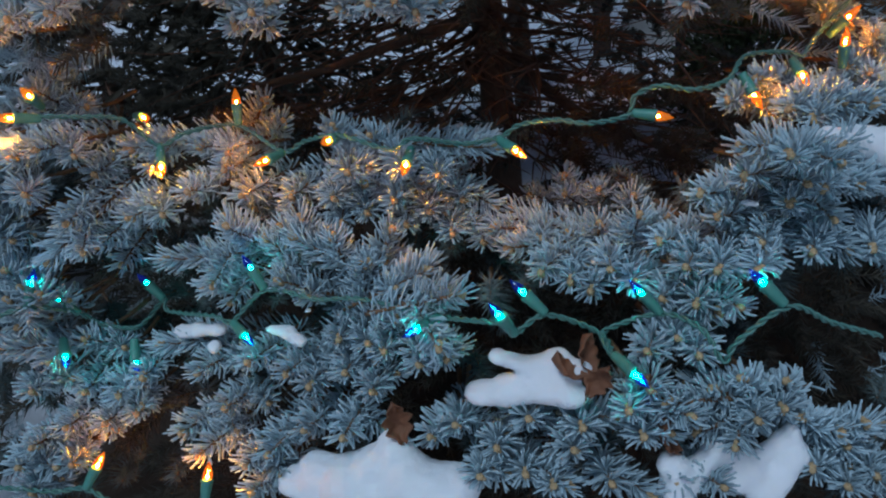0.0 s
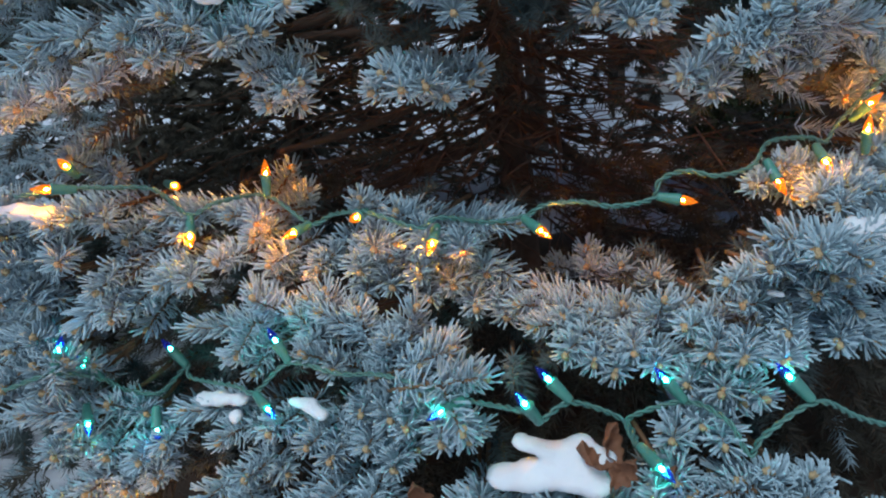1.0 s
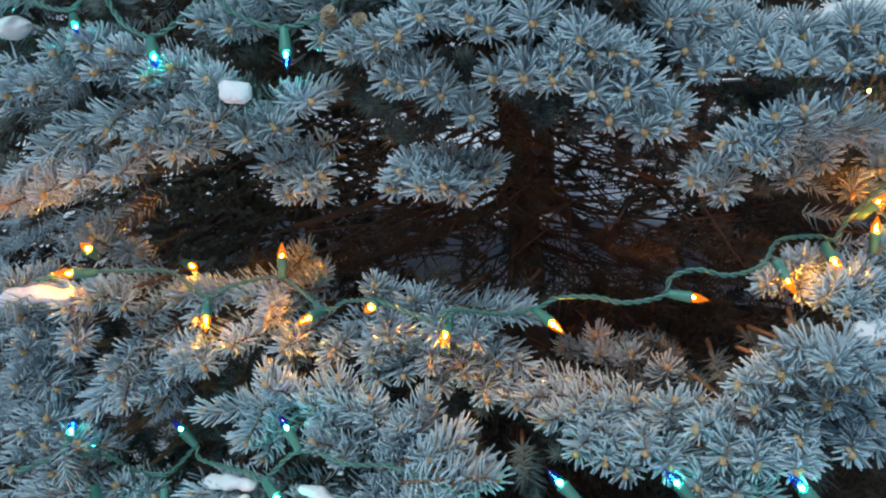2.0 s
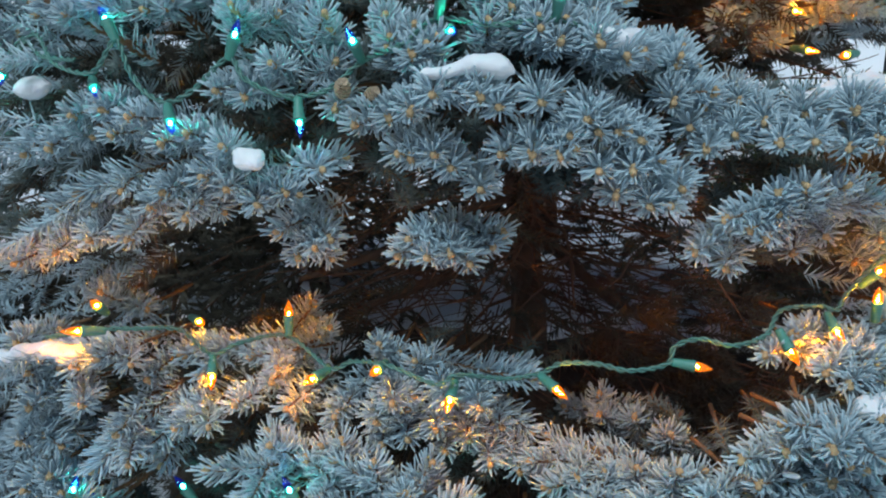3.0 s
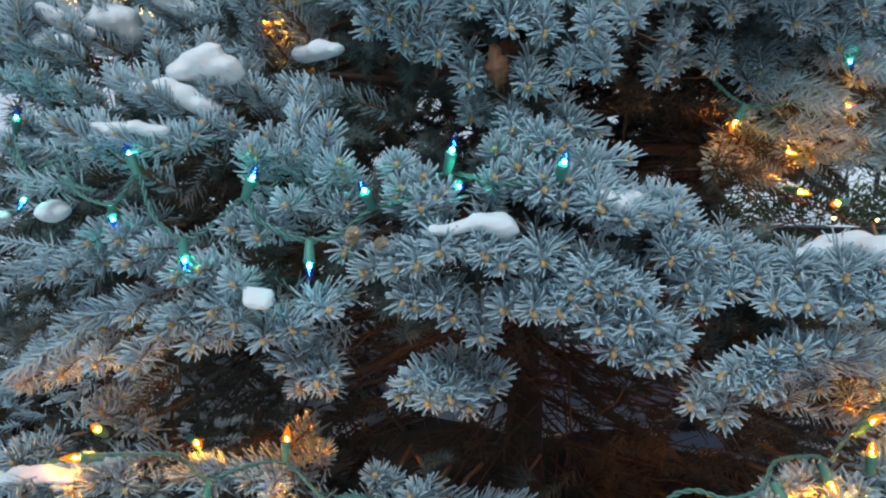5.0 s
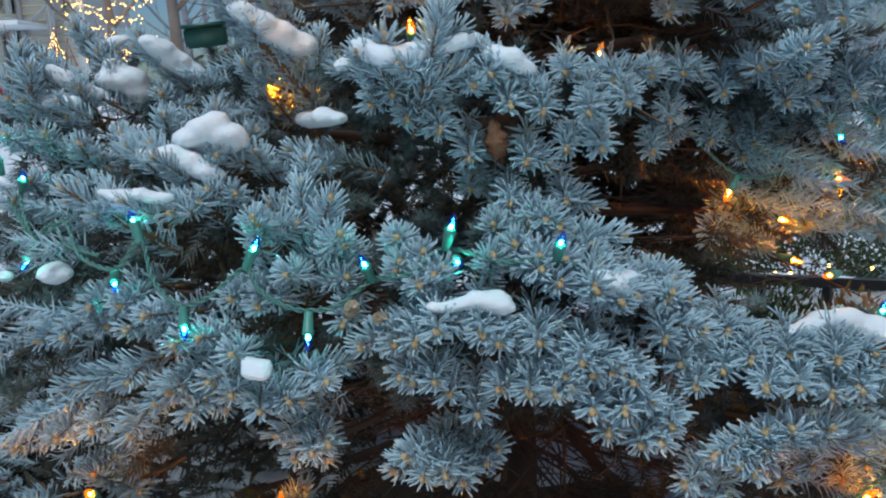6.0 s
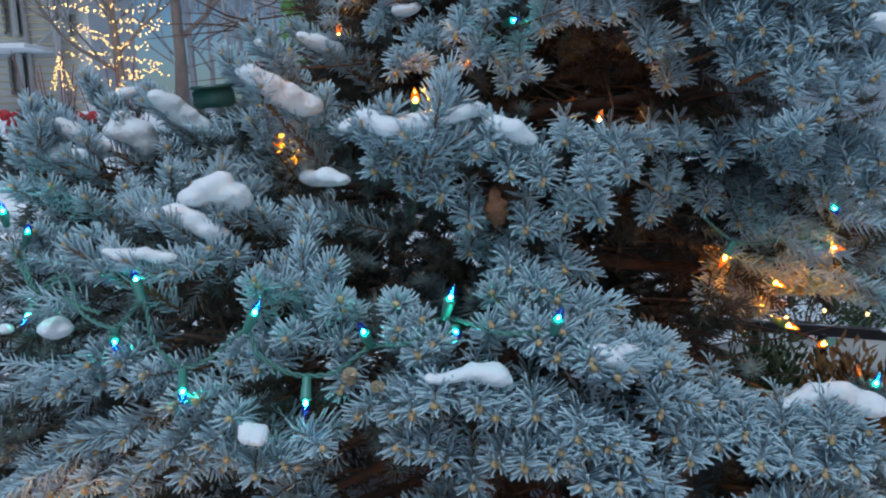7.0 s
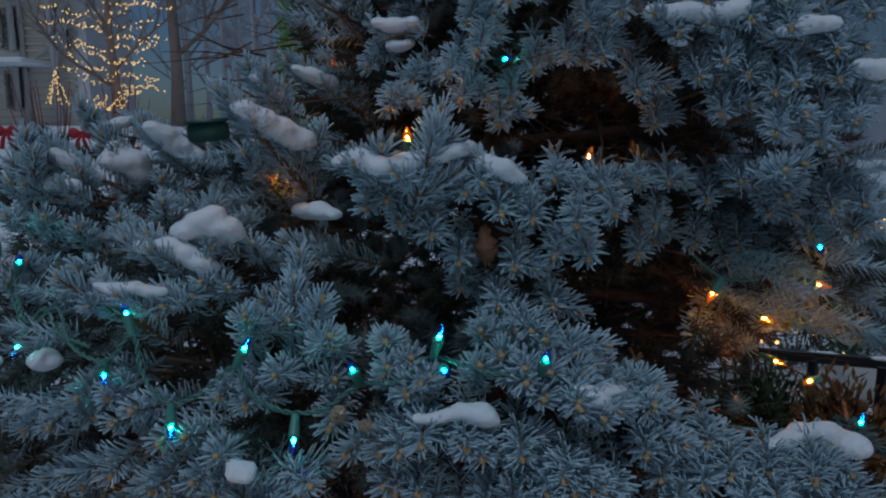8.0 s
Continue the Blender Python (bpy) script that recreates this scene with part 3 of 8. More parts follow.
spray((0.181, 0.571, 0.663), (0.189, 0.637, 0.631), 1)
spray((0.145, 0.554, 0.666), (0.172, 0.621, 0.633), 0)
spray((0.197, 0.556, 0.654), (0.210, 0.624, 0.626), 0)
spray((0.201, 0.582, 0.695), (0.236, 0.653, 0.672), 1)
spray((0.175, 0.613, 0.685), (0.214, 0.682, 0.657), 1)
spray((0.275, 0.573, 0.855), (0.321, 0.645, 0.825), 2)
spray((0.394, 0.660, 0.772), (0.433, 0.735, 0.748), 1)
spray((0.394, 0.620, 0.714), (0.433, 0.692, 0.689), 1)
spray((0.277, 0.613, 0.744), (0.320, 0.687, 0.723), 1)
spray((0.237, 0.634, 0.765), (0.298, 0.697, 0.735), 1)
spray((0.224, 0.650, 0.786), (0.289, 0.711, 0.758), 1)
spray((0.325, 0.605, 0.732), (0.367, 0.679, 0.713), 1)
spray((0.261, 0.631, 0.812), (0.319, 0.698, 0.781), 1)
spray((0.339, 0.627, 0.790), (0.383, 0.702, 0.770), 1)
spray((0.304, 0.620, 0.779), (0.350, 0.694, 0.757), 1)
spray((0.381, 0.684, 0.804), (0.428, 0.760, 0.781), 0)
spray((0.255, 0.570, 0.737), (0.297, 0.642, 0.714), 0)
spray((0.290, 0.772, 0.838), (0.353, 0.841, 0.818), 1)
spray((0.337, 0.806, 0.848), (0.400, 0.869, 0.814), 1)
spray((0.345, 0.737, 0.832), (0.403, 0.813, 0.816), 1)
spray((0.412, 0.803, 0.811), (0.471, 0.881, 0.800), 0)
spray((0.471, 0.861, 0.828), (0.534, 0.936, 0.806), 1)
spray((0.511, 0.882, 0.860), (0.558, 0.943, 0.816), 1)
spray((0.371, 0.730, 0.821), (0.422, 0.809, 0.807), 1)
spray((0.492, 0.847, 0.822), (0.538, 0.906, 0.775), 0)
spray((0.119, 0.917, 0.704), (0.132, 0.961, 0.644), 1)
spray((0.070, 0.946, 0.665), (0.126, 0.987, 0.622), 0)
spray((0.155, 0.851, 0.707), (0.164, 0.901, 0.651), 1)
spray((0.186, 0.787, 0.721), (0.189, 0.834, 0.663), 1)
spray((-0.294, 0.959, 0.863), (-0.340, 0.978, 0.807), 1)
spray((-0.266, 0.915, 0.841), (-0.313, 0.955, 0.793), 0)
spray((-0.182, 0.842, 0.848), (-0.184, 0.894, 0.800), 1)
spray((-0.556, 0.863, 0.942), (-0.549, 0.908, 0.904), 1)
spray((-0.532, 0.887, 0.954), (-0.603, 0.925, 0.913), 1)
spray((-0.129, 0.805, 0.839), (-0.111, 0.859, 0.795), 0)
spray((0.115, 0.893, 0.684), (0.154, 0.941, 0.631), 0)
spray((-0.568, 0.855, 1.070), (-0.506, 0.907, 1.073), 2)
spray((-0.519, 0.826, 1.091), (-0.473, 0.868, 1.098), 1)
spray((-0.466, 0.833, 1.157), (-0.451, 0.895, 1.149), 1)
spray((-0.435, 0.835, 1.175), (-0.419, 0.895, 1.158), 0)
spray((-0.392, 0.811, 1.146), (-0.378, 0.877, 1.140), 0)
spray((-0.360, 0.805, 1.155), (-0.346, 0.866, 1.133), 0)
spray((-0.316, 0.787, 1.140), (-0.323, 0.856, 1.119), 0)
spray((-0.425, 0.800, 1.072), (-0.417, 0.868, 1.078), 1)
spray((-0.379, 0.793, 1.060), (-0.380, 0.864, 1.069), 1)
spray((-0.398, 0.798, 1.092), (-0.391, 0.866, 1.092), 0)
spray((-0.343, 0.787, 1.108), (-0.334, 0.855, 1.099), 0)
spray((-0.320, 0.779, 1.092), (-0.328, 0.853, 1.088), 0)
spray((-0.289, 0.785, 1.071), (-0.312, 0.860, 1.070), 1)
spray((-0.256, 0.793, 1.080), (-0.291, 0.866, 1.077), 0)
spray((-0.212, 0.793, 1.104), (-0.257, 0.861, 1.095), 1)
spray((-0.557, 0.853, 1.145), (-0.557, 0.922, 1.151), 1)
spray((-0.595, 0.857, 1.139), (-0.589, 0.924, 1.153), 0)
spray((-0.522, 0.860, 1.180), (-0.522, 0.929, 1.178), 0)
spray((-0.476, 0.852, 1.185), (-0.479, 0.923, 1.183), 0)
spray((-0.602, 0.827, 1.037), (-0.595, 0.888, 1.029), 1)
spray((-0.612, 0.808, 1.014), (-0.605, 0.870, 1.012), 1)
spray((-0.513, 0.810, 1.037), (-0.525, 0.880, 1.035), 1)
spray((-0.563, 0.817, 1.022), (-0.572, 0.886, 1.020), 0)
spray((-0.454, 0.794, 1.040), (-0.461, 0.865, 1.044), 0)
spray((-0.273, 0.802, 1.032), (-0.247, 0.866, 1.028), 0)
spray((-0.213, 0.800, 1.014), (-0.249, 0.870, 1.020), 0)
spray((-0.260, 0.807, 0.992), (-0.261, 0.879, 1.001), 1)
spray((-0.235, 0.800, 1.008), (-0.251, 0.874, 1.010), 0)
spray((-0.071, 0.733, 1.185), (-0.072, 0.812, 1.187), 1)
spray((-0.096, 0.740, 1.168), (-0.097, 0.818, 1.169), 0)
spray((-0.120, 0.760, 1.160), (-0.112, 0.838, 1.163), 0)
spray((-0.156, 0.769, 1.155), (-0.127, 0.838, 1.154), 0)
spray((-0.023, 0.743, 1.177), (-0.025, 0.822, 1.182), 0)
spray((-0.006, 0.739, 1.165), (-0.007, 0.818, 1.168), 0)
spray((0.037, 0.743, 1.166), (0.038, 0.822, 1.167), 1)
spray((0.082, 0.737, 1.147), (0.094, 0.816, 1.148), 1)
spray((0.064, 0.730, 1.132), (0.077, 0.809, 1.131), 0)
spray((0.093, 0.736, 1.134), (0.109, 0.815, 1.137), 0)
spray((-0.077, 0.747, 1.120), (-0.082, 0.824, 1.120), 0)
spray((-0.103, 0.755, 1.116), (-0.096, 0.832, 1.116), 0)
spray((-0.061, 0.749, 1.103), (-0.064, 0.825, 1.101), 0)
spray((-0.031, 0.756, 1.076), (-0.032, 0.833, 1.076), 0)
spray((-0.115, 0.756, 1.123), (-0.102, 0.832, 1.123), 0)
spray((0.025, 0.725, 1.118), (0.031, 0.802, 1.117), 1)
spray((0.054, 0.728, 1.111), (0.057, 0.805, 1.108), 0)
spray((-0.006, 0.730, 1.119), (0.015, 0.806, 1.114), 0)
spray((0.092, 0.730, 1.094), (0.104, 0.808, 1.093), 0)
spray((0.127, 0.734, 1.090), (0.140, 0.812, 1.090), 1)
spray((0.138, 0.748, 1.119), (0.152, 0.826, 1.119), 0)
spray((0.170, 0.751, 1.044), (0.180, 0.827, 1.041), 0)
spray((0.184, 0.760, 1.059), (0.195, 0.836, 1.059), 0)
spray((0.146, 0.740, 1.049), (0.164, 0.816, 1.046), 0)
spray((0.114, 0.741, 1.129), (0.126, 0.819, 1.129), 0)
spray((0.109, 0.731, 1.065), (0.123, 0.807, 1.058), 0)
spray((-0.131, 0.761, 1.003), (-0.093, 0.824, 1.003), 0)
spray((-0.116, 0.758, 1.024), (-0.085, 0.824, 1.007), 0)
spray((-0.094, 0.746, 1.007), (-0.082, 0.819, 1.001), 0)
spray((-0.069, 0.752, 1.006), (-0.072, 0.826, 1.001), 0)
spray((-0.051, 0.765, 0.989), (-0.063, 0.838, 0.988), 0)
spray((-0.024, 0.801, 0.993), (-0.060, 0.865, 0.985), 0)
spray((-0.010, 0.809, 1.004), (-0.052, 0.868, 0.991), 0)
spray((-0.117, 0.830, 1.235), (-0.113, 0.896, 1.208), 1)
spray((-0.076, 0.790, 1.230), (-0.089, 0.858, 1.208), 0)
spray((-0.124, 0.861, 1.258), (-0.128, 0.928, 1.233), 0)
spray((-0.006, 0.878, 1.267), (0.008, 0.941, 1.235), 1)
spray((0.017, 0.818, 1.256), (0.026, 0.887, 1.231), 0)
spray((0.043, 0.801, 1.246), (0.045, 0.874, 1.228), 1)
spray((0.072, 0.804, 1.240), (0.071, 0.875, 1.222), 0)
spray((0.099, 0.769, 1.218), (0.106, 0.849, 1.221), 1)
spray((0.154, 0.809, 1.197), (0.152, 0.886, 1.201), 0)
spray((0.214, 0.897, 1.192), (0.196, 0.963, 1.182), 2)
spray((0.200, 0.854, 1.175), (0.188, 0.926, 1.173), 0)
spray((-0.193, 0.867, 1.251), (-0.195, 0.933, 1.224), 0)
spray((-0.302, 0.883, 1.278), (-0.306, 0.947, 1.253), 1)
spray((-0.291, 0.818, 1.187), (-0.300, 0.895, 1.195), 1)
spray((-0.323, 0.827, 1.198), (-0.316, 0.899, 1.196), 0)
spray((-0.260, 0.943, 1.319), (-0.265, 0.966, 1.189), 2)
spray((-0.210, 0.886, 1.303), (-0.236, 0.920, 1.250), 0)
spray((-0.196, 0.857, 1.265), (-0.227, 0.912, 1.229), 0)
spray((-0.259, 0.841, 1.220), (-0.260, 0.911, 1.204), 0)
spray((-0.188, 0.847, 1.214), (-0.225, 0.913, 1.194), 0)
spray((-0.187, 0.809, 1.168), (-0.187, 0.887, 1.174), 0)
spray((0.184, 0.802, 1.144), (0.198, 0.881, 1.145), 1)
spray((0.228, 0.838, 1.130), (0.249, 0.918, 1.134), 0)
spray((0.280, 0.876, 1.125), (0.297, 0.955, 1.128), 1)
spray((0.289, 0.819, 1.110), (0.312, 0.898, 1.112), 0)
spray((0.337, 0.831, 1.113), (0.364, 0.910, 1.112), 1)
spray((0.328, 0.780, 1.094), (0.357, 0.859, 1.096), 0)
spray((0.375, 0.796, 1.118), (0.408, 0.876, 1.115), 1)
spray((0.396, 0.781, 1.092), (0.428, 0.860, 1.097), 1)
spray((0.220, 0.794, 1.092), (0.251, 0.873, 1.094), 0)
spray((0.257, 0.816, 1.100), (0.285, 0.895, 1.100), 0)
spray((0.366, 0.783, 1.081), (0.405, 0.862, 1.085), 0)
spray((0.290, 0.773, 1.095), (0.322, 0.852, 1.093), 0)
spray((0.201, 0.796, 1.115), (0.224, 0.875, 1.116), 0)
spray((0.240, 0.771, 1.015), (0.313, 0.830, 1.013), 1)
spray((0.267, 0.774, 0.999), (0.325, 0.844, 1.004), 0)
spray((0.293, 0.778, 1.039), (0.338, 0.842, 0.996), 0)
spray((0.323, 0.778, 1.043), (0.351, 0.840, 0.996), 0)
spray((0.373, 0.799, 1.033), (0.363, 0.853, 0.998), 1)
spray((0.291, 0.787, 0.985), (0.340, 0.861, 0.990), 0)
spray((0.205, 0.773, 0.976), (0.254, 0.845, 0.972), 0)
spray((0.246, 0.788, 0.952), (0.281, 0.863, 0.955), 0)
spray((0.338, 0.831, 0.942), (0.377, 0.907, 0.939), 0)
spray((0.379, 0.837, 0.959), (0.399, 0.911, 0.960), 0)
spray((-0.701, 1.074, 1.520), (-0.731, 1.115, 1.388), 2)
spray((-0.763, 1.333, 1.566), (-0.703, 1.389, 1.465), 1)
spray((-0.618, 1.299, 1.541), (-0.550, 1.351, 1.463), 1)
spray((-0.700, 1.130, 1.491), (-0.644, 1.173, 1.444), 1)
spray((-0.670, 1.238, 1.491), (-0.626, 1.273, 1.435), 1)
spray((-0.422, 1.135, 1.587), (-0.339, 1.201, 1.462), 2)
spray((-0.260, 1.143, 1.537), (-0.292, 1.179, 1.425), 2)
spray((-0.333, 1.082, 1.596), (-0.319, 1.133, 1.559), 0)
spray((-0.329, 1.291, 1.638), (-0.267, 1.330, 1.602), 0)
spray((-0.061, 0.896, 1.530), (-0.094, 0.932, 1.420), 2)
spray((-0.408, 1.067, 1.419), (-0.420, 1.092, 1.334), 1)
spray((-0.511, 0.993, 1.369), (-0.423, 1.050, 1.305), 2)
spray((-0.621, 0.996, 1.299), (-0.514, 1.068, 1.267), 2)
spray((-0.267, 1.003, 1.345), (-0.291, 1.050, 1.172), 2)
spray((-0.307, 0.878, 1.283), (-0.322, 0.939, 1.237), 0)
spray((-0.420, 0.903, 1.293), (-0.418, 0.972, 1.294), 1)
spray((-0.307, 1.049, 1.356), (-0.208, 1.106, 1.322), 2)
spray((-0.730, 1.048, 1.394), (-0.738, 1.109, 1.371), 1)
spray((-0.673, 1.055, 1.393), (-0.695, 1.111, 1.352), 1)
spray((-0.621, 1.054, 1.375), (-0.629, 1.108, 1.333), 1)
spray((-0.708, 1.011, 1.297), (-0.717, 1.071, 1.267), 1)
spray((-0.571, 1.080, 1.390), (-0.575, 1.134, 1.348), 1)
spray((-0.692, 1.031, 1.327), (-0.708, 1.090, 1.291), 1)
spray((-0.596, 1.001, 1.323), (-0.588, 1.061, 1.304), 0)
spray((-0.498, 1.082, 1.415), (-0.517, 1.134, 1.366), 1)
spray((-0.340, 1.017, 1.360), (-0.343, 1.076, 1.318), 1)
spray((-0.387, 0.938, 1.316), (-0.371, 0.998, 1.289), 1)
spray((-0.533, 1.164, 1.443), (-0.534, 1.226, 1.416), 1)
spray((-0.388, 1.135, 1.491), (-0.367, 1.178, 1.445), 1)
spray((-0.265, 1.374, 1.606), (-0.229, 1.404, 1.545), 1)
spray((-0.129, 0.885, 1.497), (-0.146, 0.946, 1.463), 0)
spray((-0.727, 1.066, 1.444), (-0.744, 1.126, 1.415), 1)
spray((-0.661, 1.099, 1.416), (-0.672, 1.159, 1.384), 0)
spray((-0.128, 0.920, 1.431), (-0.129, 0.995, 1.455), 1)
spray((-0.157, 0.937, 1.420), (-0.147, 1.011, 1.439), 0)
spray((-0.111, 0.920, 1.399), (-0.114, 0.994, 1.424), 1)
spray((-0.160, 0.880, 1.478), (-0.153, 0.944, 1.449), 0)
spray((-0.006, 0.938, 1.451), (-0.021, 1.013, 1.468), 1)
spray((0.019, 0.935, 1.411), (0.010, 1.008, 1.437), 1)
spray((-0.028, 0.933, 1.437), (-0.036, 1.009, 1.457), 0)
spray((0.097, 1.021, 1.451), (0.106, 1.098, 1.470), 1)
spray((0.164, 1.020, 1.436), (0.173, 1.097, 1.457), 2)
spray((0.113, 0.909, 1.401), (0.124, 0.985, 1.425), 0)
spray((0.169, 0.950, 1.408), (0.176, 1.025, 1.434), 0)
spray((0.268, 1.064, 1.444), (0.285, 1.142, 1.463), 1)
spray((0.219, 1.042, 1.441), (0.237, 1.120, 1.460), 0)
spray((0.369, 1.056, 1.446), (0.385, 1.134, 1.457), 1)
spray((0.379, 0.942, 1.466), (0.385, 1.011, 1.455), 1)
spray((0.403, 0.950, 1.473), (0.401, 1.016, 1.462), 0)
spray((0.420, 1.078, 1.396), (0.435, 1.148, 1.435), 1)
spray((0.339, 1.103, 1.412), (0.358, 1.178, 1.444), 1)
spray((0.132, 0.936, 1.355), (0.136, 1.009, 1.381), 0)
spray((0.089, 0.940, 1.351), (0.106, 1.014, 1.373), 0)
spray((-0.036, 0.934, 1.345), (-0.037, 1.006, 1.375), 1)
spray((0.037, 0.930, 1.338), (0.042, 1.004, 1.358), 1)
spray((0.400, 1.174, 1.307), (0.403, 1.239, 1.347), 1)
spray((0.334, 1.140, 1.340), (0.354, 1.210, 1.378), 0)
spray((0.257, 1.087, 1.381), (0.275, 1.162, 1.410), 0)
spray((0.060, 0.944, 1.402), (0.066, 1.019, 1.428), 0)
spray((-0.071, 0.906, 1.385), (-0.075, 0.981, 1.409), 0)
spray((0.231, 1.075, 1.331), (0.248, 1.149, 1.357), 0)
spray((0.398, 0.971, 1.433), (0.416, 1.047, 1.446), 0)
spray((-0.037, 0.979, 1.299), (-0.030, 1.052, 1.320), 1)
spray((-0.000, 0.900, 1.255), (0.002, 0.973, 1.268), 1)
spray((0.053, 0.851, 1.278), (0.037, 0.922, 1.280), 0)
spray((0.068, 0.838, 1.271), (0.051, 0.908, 1.275), 0)
spray((0.016, 0.932, 1.285), (0.018, 1.005, 1.302), 0)
spray((0.113, 0.865, 1.243), (0.098, 0.934, 1.246), 1)
spray((0.119, 0.838, 1.222), (0.102, 0.906, 1.224), 1)
spray((-0.127, 0.866, 1.257), (-0.121, 0.934, 1.223), 0)
spray((-0.092, 0.831, 1.245), (-0.110, 0.896, 1.204), 0)
spray((-0.123, 0.827, 1.225), (-0.110, 0.893, 1.189), 0)
spray((-0.067, 0.801, 1.234), (-0.079, 0.868, 1.198), 0)
spray((-0.091, 0.778, 1.221), (-0.095, 0.851, 1.211), 0)
spray((0.072, 0.833, 1.224), (0.058, 0.902, 1.232), 0)
spray((0.091, 0.945, 1.282), (0.091, 1.018, 1.300), 1)
spray((0.042, 0.790, 1.234), (0.027, 0.861, 1.226), 1)
spray((0.062, 0.774, 1.220), (0.053, 0.845, 1.213), 0)
spray((0.101, 0.765, 1.214), (0.099, 0.837, 1.202), 1)
spray((0.127, 0.774, 1.200), (0.121, 0.845, 1.188), 0)
spray((-0.009, 0.813, 1.244), (-0.015, 0.881, 1.208), 0)
spray((0.204, 0.852, 1.183), (0.201, 0.919, 1.150), 1)
spray((-0.143, 1.068, 1.551), (-0.134, 1.142, 1.590), 1)
spray((-0.116, 1.147, 1.599), (-0.104, 1.223, 1.634), 1)
spray((-0.056, 1.066, 1.600), (-0.046, 1.143, 1.638), 0)
spray((0.021, 1.093, 1.529), (0.024, 1.168, 1.568), 1)
spray((-0.036, 1.063, 1.564), (-0.020, 1.138, 1.604), 1)
spray((0.039, 1.111, 1.567), (0.043, 1.187, 1.608), 0)
spray((0.215, 1.045, 1.573), (0.223, 1.122, 1.613), 1)
spray((0.294, 1.032, 1.588), (0.310, 1.110, 1.625), 1)
spray((0.332, 1.036, 1.614), (0.350, 1.115, 1.649), 0)
spray((0.395, 1.019, 1.566), (0.426, 1.098, 1.605), 1)
spray((0.420, 1.020, 1.581), (0.449, 1.099, 1.620), 0)
spray((0.478, 1.021, 1.587), (0.503, 1.099, 1.627), 1)
spray((0.443, 0.986, 1.502), (0.478, 1.063, 1.539), 1)
spray((0.361, 1.030, 1.590), (0.381, 1.108, 1.631), 1)
spray((0.073, 1.117, 1.608), (0.079, 1.194, 1.652), 1)
spray((0.115, 1.064, 1.623), (0.125, 1.143, 1.659), 1)
spray((0.163, 1.045, 1.619), (0.172, 1.122, 1.662), 1)
spray((0.506, 1.016, 1.535), (0.537, 1.094, 1.571), 1)
spray((0.254, 1.100, 1.529), (0.273, 1.177, 1.568), 1)
spray((0.326, 1.029, 1.539), (0.352, 1.107, 1.576), 1)
spray((0.383, 0.982, 1.513), (0.414, 1.060, 1.547), 1)
spray((-0.196, 1.207, 1.625), (-0.175, 1.276, 1.671), 1)
spray((-0.012, 1.074, 1.635), (-0.002, 1.151, 1.680), 1)
spray((0.542, 1.048, 1.413), (0.556, 1.121, 1.434), 1)
spray((0.493, 1.041, 1.406), (0.521, 1.116, 1.435), 1)
spray((0.550, 1.084, 1.370), (0.579, 1.158, 1.398), 1)
spray((0.493, 1.096, 1.361), (0.526, 1.171, 1.389), 0)
spray((0.421, 1.191, 1.331), (0.447, 1.266, 1.362), 2)
spray((0.502, 1.227, 1.288), (0.521, 1.299, 1.319), 2)
spray((0.551, 1.215, 1.240), (0.568, 1.286, 1.269), 2)
spray((0.462, 1.236, 1.239), (0.479, 1.308, 1.268), 2)
spray((0.409, 1.214, 1.204), (0.443, 1.286, 1.231), 2)
spray((0.595, 1.215, 1.211), (0.609, 1.285, 1.238), 2)
spray((0.551, 1.274, 1.169), (0.570, 1.345, 1.197), 2)
spray((0.349, 1.168, 1.181), (0.379, 1.239, 1.210), 1)
spray((0.425, 1.225, 1.152), (0.450, 1.297, 1.176), 1)
spray((0.584, 1.209, 1.307), (0.598, 1.280, 1.338), 2)
spray((0.520, 1.175, 1.339), (0.543, 1.249, 1.370), 2)
spray((0.272, 1.142, 1.348), (0.290, 1.217, 1.378), 1)
spray((0.615, 1.163, 1.183), (0.643, 1.236, 1.206), 2)
spray((0.504, 1.303, 1.153), (0.541, 1.374, 1.181), 1)
spray((0.653, 1.224, 1.237), (0.666, 1.289, 1.276), 2)
spray((-0.263, 1.326, 1.739), (-0.230, 1.370, 1.706), 1)
spray((-0.163, 1.261, 1.689), (-0.140, 1.328, 1.738), 1)
spray((-0.096, 1.152, 1.731), (-0.092, 1.222, 1.789), 1)
spray((0.032, 1.075, 1.706), (0.034, 1.148, 1.761), 1)
spray((0.140, 1.039, 1.660), (0.151, 1.115, 1.704), 1)
spray((0.260, 1.023, 1.648), (0.280, 1.100, 1.692), 1)
spray((0.412, 1.028, 1.655), (0.435, 1.105, 1.699), 1)
spray((0.520, 1.038, 1.670), (0.559, 1.116, 1.715), 1)
spray((0.299, 1.035, 1.695), (0.312, 1.109, 1.748), 1)
spray((0.183, 1.027, 1.679), (0.197, 1.101, 1.732), 1)
spray((-0.026, 1.147, 1.687), (-0.017, 1.221, 1.735), 1)
spray((0.361, 1.034, 1.671), (0.378, 1.108, 1.724), 1)
spray((0.474, 1.027, 1.625), (0.501, 1.104, 1.666), 1)
spray((0.109, 1.054, 1.723), (0.117, 1.128, 1.780), 1)
spray((0.221, 1.031, 1.724), (0.237, 1.106, 1.780), 1)
spray((0.376, 1.045, 1.732), (0.403, 1.120, 1.789), 1)
spray((0.490, 1.046, 1.724), (0.525, 1.121, 1.780), 1)

